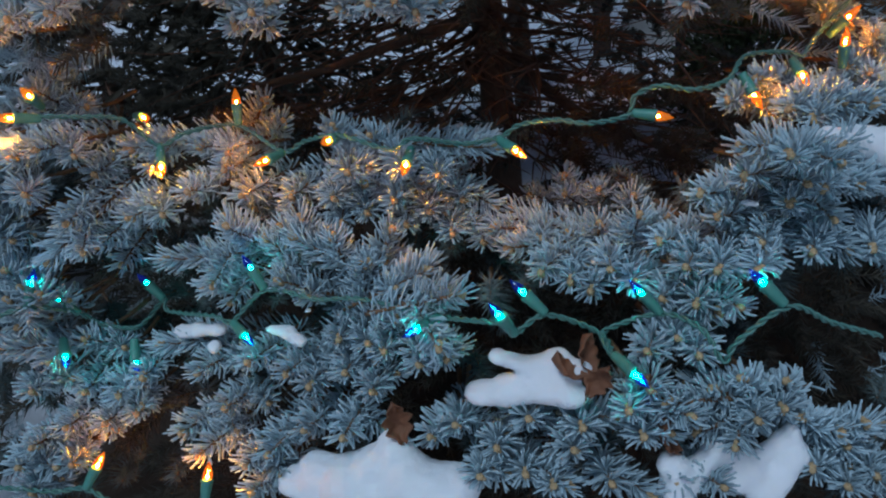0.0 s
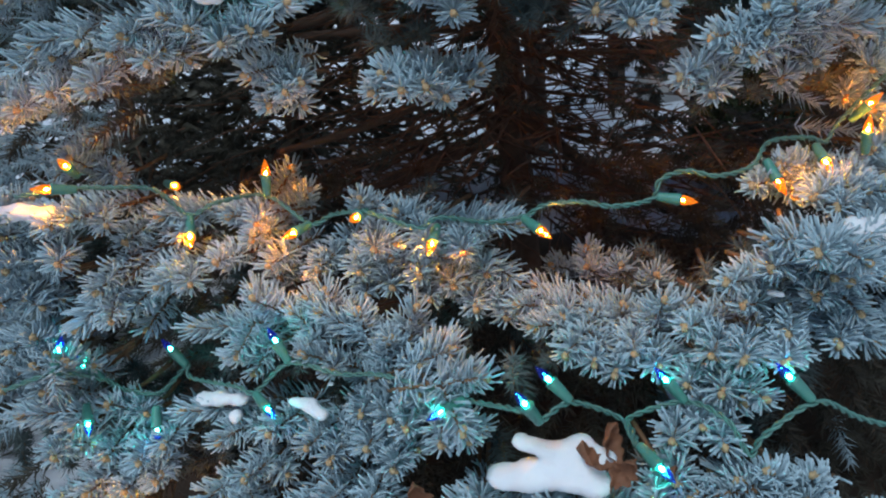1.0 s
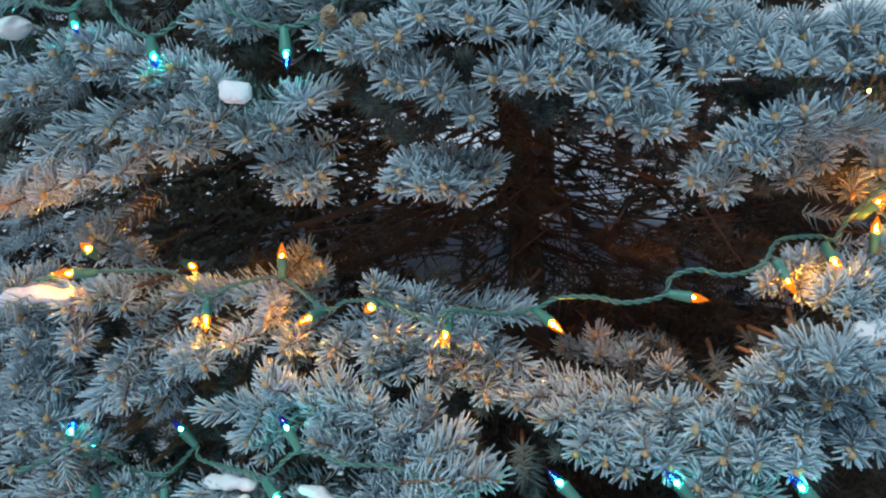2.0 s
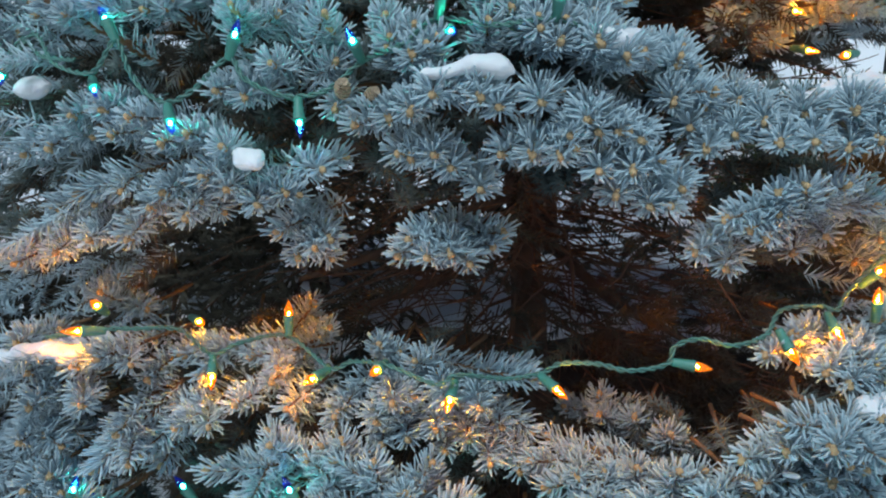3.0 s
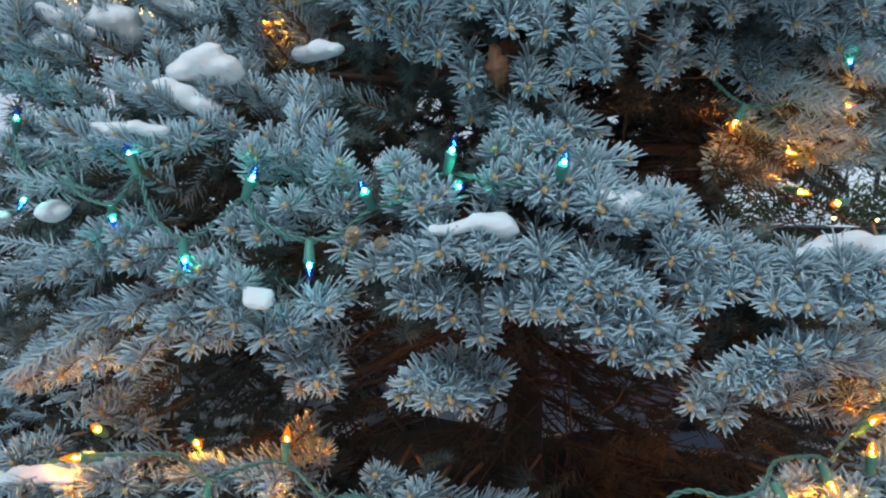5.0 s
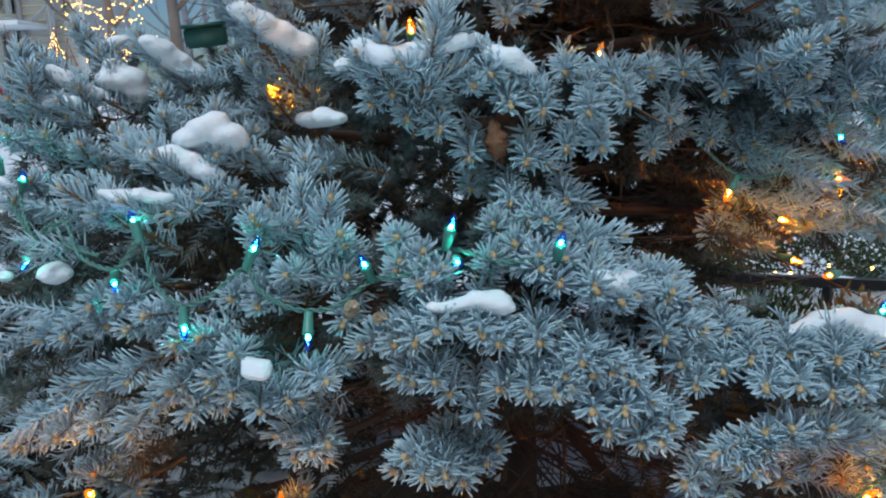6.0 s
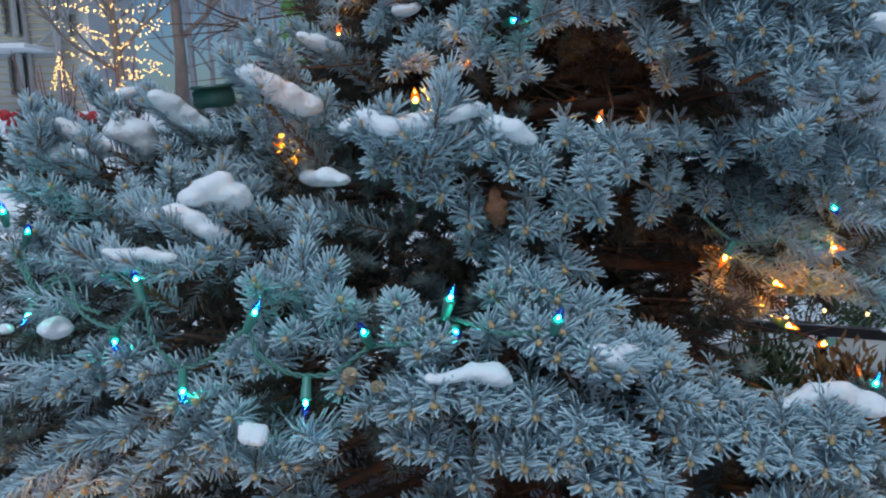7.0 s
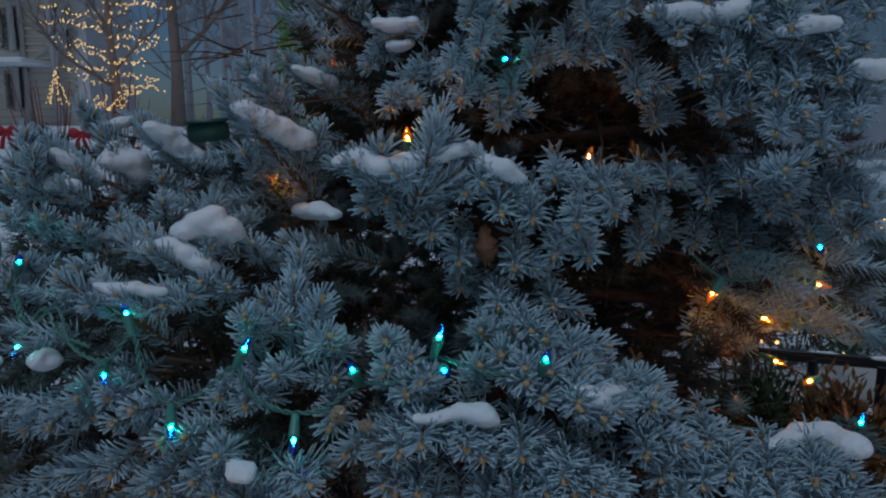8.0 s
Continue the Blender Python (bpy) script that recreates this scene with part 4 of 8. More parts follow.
# inner sprays that fill the tiers behind them, needles coloured darker for shade
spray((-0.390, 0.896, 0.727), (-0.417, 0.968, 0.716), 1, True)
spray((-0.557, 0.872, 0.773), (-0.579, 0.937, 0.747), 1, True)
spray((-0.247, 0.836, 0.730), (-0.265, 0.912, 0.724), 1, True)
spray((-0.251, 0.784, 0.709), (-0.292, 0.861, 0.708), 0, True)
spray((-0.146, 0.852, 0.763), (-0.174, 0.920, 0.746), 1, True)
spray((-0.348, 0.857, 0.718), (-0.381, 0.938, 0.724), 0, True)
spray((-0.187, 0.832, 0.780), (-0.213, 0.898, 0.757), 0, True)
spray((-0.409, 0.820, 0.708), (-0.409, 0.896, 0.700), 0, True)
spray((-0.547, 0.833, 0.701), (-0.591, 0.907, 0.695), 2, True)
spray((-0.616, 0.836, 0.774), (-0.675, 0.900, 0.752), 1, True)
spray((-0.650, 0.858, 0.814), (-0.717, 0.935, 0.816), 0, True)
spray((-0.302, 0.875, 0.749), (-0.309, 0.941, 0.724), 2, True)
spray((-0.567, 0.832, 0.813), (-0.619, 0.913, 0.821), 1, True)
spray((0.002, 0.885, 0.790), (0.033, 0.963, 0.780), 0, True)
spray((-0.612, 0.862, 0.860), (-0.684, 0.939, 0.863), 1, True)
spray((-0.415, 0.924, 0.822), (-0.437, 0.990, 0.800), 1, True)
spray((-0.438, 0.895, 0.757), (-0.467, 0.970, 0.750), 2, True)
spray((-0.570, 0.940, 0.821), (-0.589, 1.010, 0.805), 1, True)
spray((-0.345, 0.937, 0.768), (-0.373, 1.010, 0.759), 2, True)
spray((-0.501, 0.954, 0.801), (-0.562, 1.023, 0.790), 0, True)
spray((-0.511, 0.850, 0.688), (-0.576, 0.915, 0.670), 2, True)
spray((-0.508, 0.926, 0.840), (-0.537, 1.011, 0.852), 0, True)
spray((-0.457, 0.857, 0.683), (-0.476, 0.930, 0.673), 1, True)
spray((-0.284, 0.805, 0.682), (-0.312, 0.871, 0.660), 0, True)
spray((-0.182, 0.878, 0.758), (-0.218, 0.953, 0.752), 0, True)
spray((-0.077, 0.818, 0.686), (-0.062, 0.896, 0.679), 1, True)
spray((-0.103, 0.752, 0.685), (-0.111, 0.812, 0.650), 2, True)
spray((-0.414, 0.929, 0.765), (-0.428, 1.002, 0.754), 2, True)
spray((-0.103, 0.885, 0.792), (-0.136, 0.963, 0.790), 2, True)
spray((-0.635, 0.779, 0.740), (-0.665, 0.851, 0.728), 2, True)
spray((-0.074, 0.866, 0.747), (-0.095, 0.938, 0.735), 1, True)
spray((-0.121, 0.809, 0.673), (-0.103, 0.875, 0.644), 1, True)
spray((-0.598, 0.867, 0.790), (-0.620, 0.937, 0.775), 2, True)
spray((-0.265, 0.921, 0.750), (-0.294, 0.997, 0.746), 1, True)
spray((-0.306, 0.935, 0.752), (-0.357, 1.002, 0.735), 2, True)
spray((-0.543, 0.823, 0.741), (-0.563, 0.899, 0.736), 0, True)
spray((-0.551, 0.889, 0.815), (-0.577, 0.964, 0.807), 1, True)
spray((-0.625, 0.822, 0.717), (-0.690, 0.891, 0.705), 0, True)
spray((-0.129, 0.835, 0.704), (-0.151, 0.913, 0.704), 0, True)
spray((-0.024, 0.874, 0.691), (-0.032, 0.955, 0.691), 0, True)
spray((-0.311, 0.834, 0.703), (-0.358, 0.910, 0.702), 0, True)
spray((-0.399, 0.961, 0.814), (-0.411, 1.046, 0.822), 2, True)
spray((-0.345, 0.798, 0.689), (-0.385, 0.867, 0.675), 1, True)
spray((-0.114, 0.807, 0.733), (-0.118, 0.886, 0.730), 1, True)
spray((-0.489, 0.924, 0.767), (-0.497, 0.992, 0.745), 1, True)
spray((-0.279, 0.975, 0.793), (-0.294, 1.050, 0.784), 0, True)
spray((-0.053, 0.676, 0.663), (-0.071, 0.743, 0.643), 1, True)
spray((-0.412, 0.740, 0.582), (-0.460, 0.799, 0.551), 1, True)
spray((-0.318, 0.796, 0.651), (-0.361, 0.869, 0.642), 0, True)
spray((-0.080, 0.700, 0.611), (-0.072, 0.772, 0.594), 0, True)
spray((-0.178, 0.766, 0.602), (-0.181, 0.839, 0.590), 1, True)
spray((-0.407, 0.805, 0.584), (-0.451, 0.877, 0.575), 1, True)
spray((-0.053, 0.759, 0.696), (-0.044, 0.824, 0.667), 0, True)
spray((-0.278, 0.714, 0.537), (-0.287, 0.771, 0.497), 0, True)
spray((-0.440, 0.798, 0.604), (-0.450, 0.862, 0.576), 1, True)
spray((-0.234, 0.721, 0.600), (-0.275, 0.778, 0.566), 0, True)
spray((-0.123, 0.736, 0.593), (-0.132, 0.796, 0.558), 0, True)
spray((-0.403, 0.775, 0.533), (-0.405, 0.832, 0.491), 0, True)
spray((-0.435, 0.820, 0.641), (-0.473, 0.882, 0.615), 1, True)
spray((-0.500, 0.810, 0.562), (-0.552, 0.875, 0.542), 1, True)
spray((-0.369, 0.746, 0.531), (-0.376, 0.815, 0.512), 2, True)
spray((-0.287, 0.758, 0.651), (-0.325, 0.819, 0.622), 1, True)
spray((-0.028, 0.621, 0.594), (-0.038, 0.691, 0.576), 1, True)
spray((-0.318, 0.759, 0.590), (-0.338, 0.822, 0.562), 2, True)
spray((-0.179, 0.737, 0.575), (-0.165, 0.793, 0.530), 0, True)
spray((-0.221, 0.784, 0.602), (-0.229, 0.860, 0.595), 2, True)
spray((-0.394, 0.783, 0.637), (-0.420, 0.852, 0.621), 0, True)
spray((-0.245, 0.812, 0.654), (-0.250, 0.886, 0.643), 0, True)
spray((-0.456, 0.814, 0.690), (-0.506, 0.888, 0.685), 2, True)
spray((-0.351, 0.728, 0.590), (-0.397, 0.799, 0.578), 2, True)
spray((-0.414, 0.724, 0.541), (-0.432, 0.779, 0.498), 2, True)
spray((-0.212, 0.799, 0.697), (-0.217, 0.868, 0.677), 1, True)
spray((-0.128, 0.673, 0.588), (-0.149, 0.730, 0.549), 2, True)
spray((-0.445, 0.766, 0.530), (-0.467, 0.827, 0.499), 1, True)
spray((-0.114, 0.749, 0.629), (-0.128, 0.810, 0.596), 1, True)
spray((-0.175, 0.675, 0.543), (-0.183, 0.742, 0.519), 1, True)
spray((-0.405, 0.737, 0.499), (-0.443, 0.805, 0.482), 0, True)
spray((-0.557, 0.678, 0.430), (-0.583, 0.736, 0.394), 1, True)
spray((-0.561, 0.794, 0.589), (-0.585, 0.857, 0.561), 0, True)
spray((-0.544, 0.750, 0.522), (-0.555, 0.817, 0.499), 1, True)
spray((-0.511, 0.750, 0.544), (-0.553, 0.808, 0.509), 1, True)
spray((-0.270, 0.711, 0.486), (-0.285, 0.767, 0.444), 2, True)
spray((-0.202, 0.694, 0.575), (-0.214, 0.758, 0.548), 1, True)
spray((-0.176, 0.676, 0.470), (-0.211, 0.738, 0.440), 0, True)
spray((-0.576, 0.865, 0.577), (-0.636, 0.939, 0.574), 2, True)
spray((-0.593, 0.795, 0.566), (-0.629, 0.866, 0.553), 2, True)
spray((-0.657, 0.751, 0.521), (-0.726, 0.816, 0.503), 0, True)
spray((-0.244, 0.669, 0.434), (-0.235, 0.737, 0.409), 0, True)
spray((-0.437, 0.712, 0.449), (-0.471, 0.770, 0.416), 1, True)
spray((-0.321, 0.730, 0.549), (-0.342, 0.789, 0.514), 0, True)
spray((-0.654, 0.689, 0.428), (-0.685, 0.738, 0.376), 2, True)
spray((-0.182, 0.729, 0.618), (-0.213, 0.789, 0.587), 1, True)
spray((-0.474, 0.667, 0.436), (-0.481, 0.734, 0.413), 2, True)
spray((-0.228, 0.690, 0.519), (-0.217, 0.755, 0.489), 0, True)
spray((-0.184, 0.638, 0.460), (-0.195, 0.697, 0.424), 1, True)
spray((-0.264, 0.784, 0.582), (-0.256, 0.857, 0.568), 1, True)
spray((-0.653, 0.702, 0.479), (-0.699, 0.753, 0.434), 1, True)
spray((-0.730, 0.693, 0.470), (-0.762, 0.744, 0.423), 1, True)
spray((-0.507, 0.761, 0.488), (-0.512, 0.820, 0.451), 2, True)
spray((-0.667, 0.754, 0.582), (-0.701, 0.816, 0.552), 1, True)
spray((-0.710, 0.751, 0.567), (-0.774, 0.815, 0.548), 2, True)
spray((-0.292, 0.670, 0.422), (-0.297, 0.736, 0.397), 1, True)
spray((-0.399, 0.682, 0.470), (-0.410, 0.734, 0.422), 1, True)
spray((-0.359, 0.777, 0.578), (-0.403, 0.836, 0.547), 0, True)
spray((-0.517, 0.850, 0.563), (-0.553, 0.917, 0.545), 1, True)
spray((-0.442, 0.802, 0.566), (-0.440, 0.868, 0.540), 1, True)
spray((-0.472, 0.740, 0.558), (-0.483, 0.799, 0.521), 0, True)
spray((-0.385, 0.695, 0.516), (-0.390, 0.750, 0.472), 1, True)
spray((-0.570, 0.719, 0.511), (-0.602, 0.771, 0.467), 1, True)
spray((-0.483, 0.716, 0.526), (-0.523, 0.786, 0.512), 2, True)
spray((0.187, 0.760, 0.686), (0.218, 0.837, 0.675), 2, True)
spray((0.117, 0.744, 0.625), (0.132, 0.804, 0.587), 0, True)
spray((0.191, 0.829, 0.663), (0.234, 0.900, 0.639), 0, True)
spray((0.127, 0.891, 0.640), (0.130, 0.958, 0.614), 0, True)
spray((0.211, 0.769, 0.600), (0.222, 0.838, 0.577), 1, True)
spray((0.034, 0.697, 0.669), (0.057, 0.757, 0.630), 1, True)
spray((0.019, 0.797, 0.647), (-0.006, 0.861, 0.623), 1, True)
spray((0.095, 0.807, 0.632), (0.114, 0.872, 0.601), 1, True)
spray((-0.008, 0.663, 0.670), (-0.005, 0.736, 0.656), 2, True)
spray((0.161, 0.850, 0.691), (0.197, 0.930, 0.685), 0, True)
spray((0.192, 0.800, 0.713), (0.221, 0.869, 0.688), 1, True)
spray((0.174, 0.733, 0.631), (0.202, 0.809, 0.618), 2, True)
spray((0.109, 0.969, 0.616), (0.094, 1.046, 0.612), 1, True)
spray((0.044, 0.944, 0.624), (0.068, 1.014, 0.601), 0, True)
spray((0.158, 0.906, 0.658), (0.168, 0.980, 0.644), 0, True)
spray((0.253, 0.691, 0.650), (0.299, 0.760, 0.623), 0, True)
spray((0.449, 0.719, 0.688), (0.493, 0.791, 0.667), 1, True)
spray((0.293, 0.702, 0.722), (0.312, 0.777, 0.709), 1, True)
spray((0.348, 0.670, 0.676), (0.379, 0.740, 0.654), 1, True)
spray((0.403, 0.685, 0.655), (0.438, 0.748, 0.620), 2, True)
spray((0.306, 0.780, 0.737), (0.310, 0.852, 0.721), 1, True)
spray((0.308, 0.729, 0.680), (0.351, 0.798, 0.655), 1, True)
spray((0.450, 0.775, 0.752), (0.474, 0.851, 0.741), 1, True)
spray((0.357, 0.706, 0.789), (0.403, 0.784, 0.778), 1, True)
spray((0.340, 0.709, 0.731), (0.372, 0.783, 0.714), 2, True)
spray((0.244, 0.740, 0.723), (0.254, 0.818, 0.718), 0, True)
spray((0.507, 0.818, 0.732), (0.550, 0.885, 0.703), 1, True)
spray((0.332, 0.688, 0.633), (0.372, 0.759, 0.610), 1, True)
spray((0.295, 0.669, 0.808), (0.319, 0.748, 0.801), 1, True)
spray((0.454, 0.749, 0.652), (0.491, 0.817, 0.625), 1, True)
spray((0.297, 0.667, 0.683), (0.317, 0.730, 0.649), 1, True)
spray((0.411, 0.727, 0.694), (0.454, 0.793, 0.661), 2, True)
spray((0.384, 0.713, 0.726), (0.395, 0.779, 0.698), 1, True)
spray((0.352, 0.726, 0.684), (0.368, 0.790, 0.651), 0, True)
spray((0.422, 0.731, 0.639), (0.434, 0.797, 0.611), 2, True)
spray((0.140, 0.571, 0.455), (0.150, 0.623, 0.402), 1, True)
spray((-0.041, 0.620, 0.523), (-0.059, 0.673, 0.475), 0, True)
spray((0.100, 0.554, 0.538), (0.124, 0.616, 0.502), 0, True)
spray((0.157, 0.598, 0.530), (0.183, 0.665, 0.503), 1, True)
spray((-0.043, 0.589, 0.496), (-0.049, 0.646, 0.454), 0, True)
spray((0.026, 0.569, 0.457), (0.040, 0.621, 0.405), 2, True)
spray((0.096, 0.592, 0.493), (0.129, 0.656, 0.459), 2, True)
spray((0.057, 0.585, 0.475), (0.072, 0.635, 0.419), 2, True)
spray((-0.087, 0.621, 0.416), (-0.105, 0.676, 0.373), 1, True)
spray((0.029, 0.594, 0.533), (0.009, 0.651, 0.495), 1, True)
spray((-0.057, 0.628, 0.486), (-0.036, 0.685, 0.442), 1, True)
spray((0.148, 0.575, 0.580), (0.164, 0.633, 0.537), 1, True)
spray((0.035, 0.628, 0.550), (0.027, 0.685, 0.510), 1, True)
spray((0.051, 0.602, 0.434), (0.047, 0.657, 0.389), 0, True)
spray((-0.022, 0.610, 0.456), (-0.010, 0.676, 0.429), 1, True)
spray((0.043, 0.589, 0.568), (0.026, 0.643, 0.524), 1, True)
spray((0.260, 0.703, 0.574), (0.301, 0.761, 0.527), 1, True)
spray((0.234, 0.685, 0.550), (0.242, 0.751, 0.524), 1, True)
spray((0.289, 0.678, 0.541), (0.294, 0.740, 0.507), 1, True)
spray((0.191, 0.683, 0.597), (0.215, 0.756, 0.579), 1, True)
spray((0.183, 0.746, 0.553), (0.219, 0.807, 0.512), 1, True)
spray((0.276, 0.630, 0.513), (0.300, 0.689, 0.472), 1, True)
spray((0.300, 0.593, 0.401), (0.313, 0.654, 0.365), 2, True)
spray((0.381, 0.578, 0.387), (0.425, 0.636, 0.340), 1, True)
spray((0.420, 0.587, 0.389), (0.440, 0.651, 0.356), 1, True)
spray((0.341, 0.631, 0.483), (0.358, 0.688, 0.438), 2, True)
spray((0.235, 0.600, 0.459), (0.237, 0.651, 0.406), 1, True)
spray((0.224, 0.609, 0.409), (0.237, 0.658, 0.353), 1, True)
spray((0.387, 0.594, 0.472), (0.425, 0.655, 0.433), 1, True)
spray((0.259, 0.598, 0.389), (0.308, 0.654, 0.339), 0, True)
spray((0.227, 0.607, 0.541), (0.228, 0.661, 0.494), 1, True)
spray((0.178, 0.568, 0.501), (0.196, 0.632, 0.470), 0, True)
spray((0.449, 0.641, 0.481), (0.506, 0.708, 0.448), 2, True)
spray((0.449, 0.629, 0.426), (0.476, 0.696, 0.398), 0, True)
spray((0.217, 0.588, 0.505), (0.214, 0.646, 0.465), 0, True)
spray((0.293, 0.616, 0.475), (0.341, 0.671, 0.423), 1, True)
spray((-0.543, 0.907, 1.086), (-0.554, 0.979, 1.082), 1, True)
spray((-0.477, 0.942, 1.062), (-0.492, 1.009, 1.045), 2, True)
spray((-0.233, 0.940, 1.194), (-0.255, 1.022, 1.219), 1, True)
spray((-0.346, 0.919, 1.099), (-0.395, 0.992, 1.106), 1, True)
spray((-0.284, 0.926, 1.026), (-0.302, 0.999, 1.026), 0, True)
spray((-0.695, 0.986, 1.079), (-0.745, 1.057, 1.081), 2, True)
spray((-0.727, 0.946, 1.028), (-0.779, 1.014, 1.019), 0, True)
spray((-0.414, 0.884, 1.025), (-0.443, 0.961, 1.037), 1, True)
spray((-0.640, 0.997, 1.168), (-0.709, 1.076, 1.196), 2, True)
spray((-0.731, 1.116, 1.258), (-0.758, 1.188, 1.259), 0, True)
spray((-0.321, 0.965, 1.136), (-0.366, 1.043, 1.156), 1, True)
spray((-0.613, 0.954, 1.058), (-0.650, 1.030, 1.072), 1, True)
spray((-0.470, 0.893, 1.015), (-0.526, 0.961, 1.011), 2, True)
spray((-0.266, 0.989, 1.269), (-0.308, 1.070, 1.298), 0, True)
spray((-0.307, 0.983, 1.248), (-0.352, 1.054, 1.247), 1, True)
spray((-0.487, 0.908, 1.127), (-0.511, 0.981, 1.129), 2, True)
spray((-0.698, 0.918, 1.012), (-0.737, 0.993, 1.022), 1, True)
spray((-0.309, 0.926, 1.082), (-0.304, 1.002, 1.085), 1, True)
spray((-0.348, 0.910, 1.163), (-0.393, 0.989, 1.185), 1, True)
spray((-0.544, 1.006, 1.311), (-0.599, 1.085, 1.338), 1, True)
spray((-0.598, 1.007, 1.195), (-0.652, 1.077, 1.194), 0, True)
spray((-0.600, 0.955, 1.136), (-0.620, 1.027, 1.132), 0, True)
spray((-0.488, 1.024, 1.288), (-0.534, 1.100, 1.303), 1, True)
spray((-0.582, 0.957, 1.095), (-0.637, 1.028, 1.096), 1, True)
spray((-0.591, 1.050, 1.282), (-0.615, 1.123, 1.283), 0, True)
spray((-0.793, 1.152, 1.318), (-0.826, 1.237, 1.358), 0, True)
spray((-0.377, 0.998, 1.281), (-0.429, 1.079, 1.309), 2, True)
spray((-0.211, 0.997, 1.265), (-0.229, 1.077, 1.285), 1, True)
spray((-0.448, 0.933, 1.128), (-0.461, 1.007, 1.131), 0, True)
spray((-0.385, 0.927, 1.112), (-0.425, 1.003, 1.127), 2, True)
spray((-0.760, 0.979, 1.041), (-0.786, 1.045, 1.022), 1, True)
spray((-0.522, 0.979, 1.131), (-0.542, 1.049, 1.120), 0, True)
spray((-0.214, 0.891, 1.119), (-0.251, 0.960, 1.111), 0, True)
spray((-0.296, 0.909, 1.148), (-0.314, 0.979, 1.141), 0, True)
spray((-0.634, 0.955, 1.155), (-0.702, 1.024, 1.157), 0, True)
spray((-0.511, 0.977, 1.218), (-0.544, 1.054, 1.235), 2, True)
spray((-0.560, 0.981, 1.158), (-0.574, 1.062, 1.180), 0, True)
spray((-0.528, 1.013, 1.215), (-0.578, 1.086, 1.223), 2, True)
spray((-0.314, 0.959, 1.178), (-0.346, 1.029, 1.173), 1, True)
spray((-0.691, 1.018, 1.202), (-0.738, 1.089, 1.203), 2, True)
spray((-0.631, 0.956, 1.002), (-0.653, 1.023, 0.987), 0, True)
spray((-0.613, 1.037, 1.228), (-0.657, 1.117, 1.255), 2, True)
spray((-0.675, 0.959, 1.143), (-0.728, 1.028, 1.140), 1, True)
spray((-0.302, 0.874, 1.113), (-0.311, 0.942, 1.098), 0, True)
spray((-0.437, 1.069, 1.300), (-0.469, 1.150, 1.326), 0, True)
spray((-0.683, 1.111, 1.292), (-0.748, 1.191, 1.323), 2, True)
spray((-0.360, 0.925, 1.040), (-0.392, 1.000, 1.050), 0, True)
spray((-0.392, 1.032, 1.263), (-0.442, 1.106, 1.274), 1, True)
spray((-0.542, 0.964, 1.097), (-0.578, 1.039, 1.107), 2, True)
spray((-0.286, 0.897, 1.064), (-0.332, 0.972, 1.076), 1, True)
spray((-0.536, 0.935, 1.060), (-0.575, 1.008, 1.063), 2, True)
spray((-0.241, 0.917, 1.008), (-0.258, 0.985, 0.994), 0, True)
spray((-0.656, 1.043, 1.258), (-0.668, 1.119, 1.266), 1, True)
spray((-0.552, 0.928, 1.011), (-0.601, 1.003, 1.022), 1, True)
spray((-0.122, 0.870, 1.195), (-0.110, 0.949, 1.205), 1, True)
spray((-0.065, 0.945, 1.236), (-0.080, 1.020, 1.241), 1, True)
spray((0.155, 0.854, 1.132), (0.151, 0.932, 1.143), 1, True)
spray((0.044, 0.876, 1.108), (0.064, 0.949, 1.099), 0, True)
spray((-0.027, 0.915, 1.216), (-0.038, 0.994, 1.233), 1, True)
spray((-0.144, 0.887, 1.147), (-0.130, 0.966, 1.156), 1, True)
spray((-0.134, 0.864, 1.040), (-0.123, 0.932, 1.019), 0, True)
spray((0.048, 0.913, 1.217), (0.047, 0.991, 1.226), 1, True)
spray((-0.092, 0.821, 1.123), (-0.075, 0.900, 1.132), 0, True)
spray((0.110, 0.873, 1.033), (0.147, 0.952, 1.039), 2, True)
spray((0.066, 0.810, 1.057), (0.077, 0.888, 1.064), 0, True)
spray((0.247, 0.953, 1.139), (0.252, 1.031, 1.148), 0, True)
spray((-0.031, 0.878, 1.115), (-0.036, 0.949, 1.106), 1, True)
spray((-0.068, 0.872, 1.162), (-0.080, 0.944, 1.158), 1, True)
spray((-0.165, 0.924, 1.203), (-0.175, 1.003, 1.219), 1, True)
spray((0.095, 0.845, 1.080), (0.085, 0.921, 1.086), 1, True)
spray((0.017, 0.953, 1.250), (0.001, 1.033, 1.270), 0, True)
spray((0.191, 0.850, 1.021), (0.191, 0.926, 1.024), 1, True)
spray((0.015, 0.803, 1.090), (0.018, 0.875, 1.082), 0, True)
spray((0.006, 0.893, 1.229), (-0.008, 0.970, 1.239), 1, True)
spray((0.234, 0.997, 1.153), (0.234, 1.077, 1.168), 0, True)
spray((-0.133, 0.838, 1.132), (-0.119, 0.918, 1.145), 1, True)
spray((-0.058, 0.885, 1.079), (-0.062, 0.960, 1.081), 2, True)
spray((-0.163, 0.972, 1.209), (-0.180, 1.048, 1.219), 1, True)
spray((0.077, 0.876, 1.162), (0.074, 0.956, 1.180), 2, True)
spray((-0.087, 0.891, 1.042), (-0.071, 0.960, 1.025), 1, True)
spray((0.128, 0.829, 1.046), (0.145, 0.901, 1.036), 1, True)
spray((0.208, 0.909, 1.125), (0.201, 0.984, 1.128), 1, True)
spray((-0.148, 0.848, 1.079), (-0.167, 0.923, 1.082), 1, True)
spray((-0.120, 0.935, 1.214), (-0.139, 1.009, 1.217), 1, True)
spray((-0.167, 0.898, 1.080), (-0.169, 0.971, 1.077), 2, True)
spray((0.201, 0.865, 1.102), (0.229, 0.936, 1.088), 1, True)
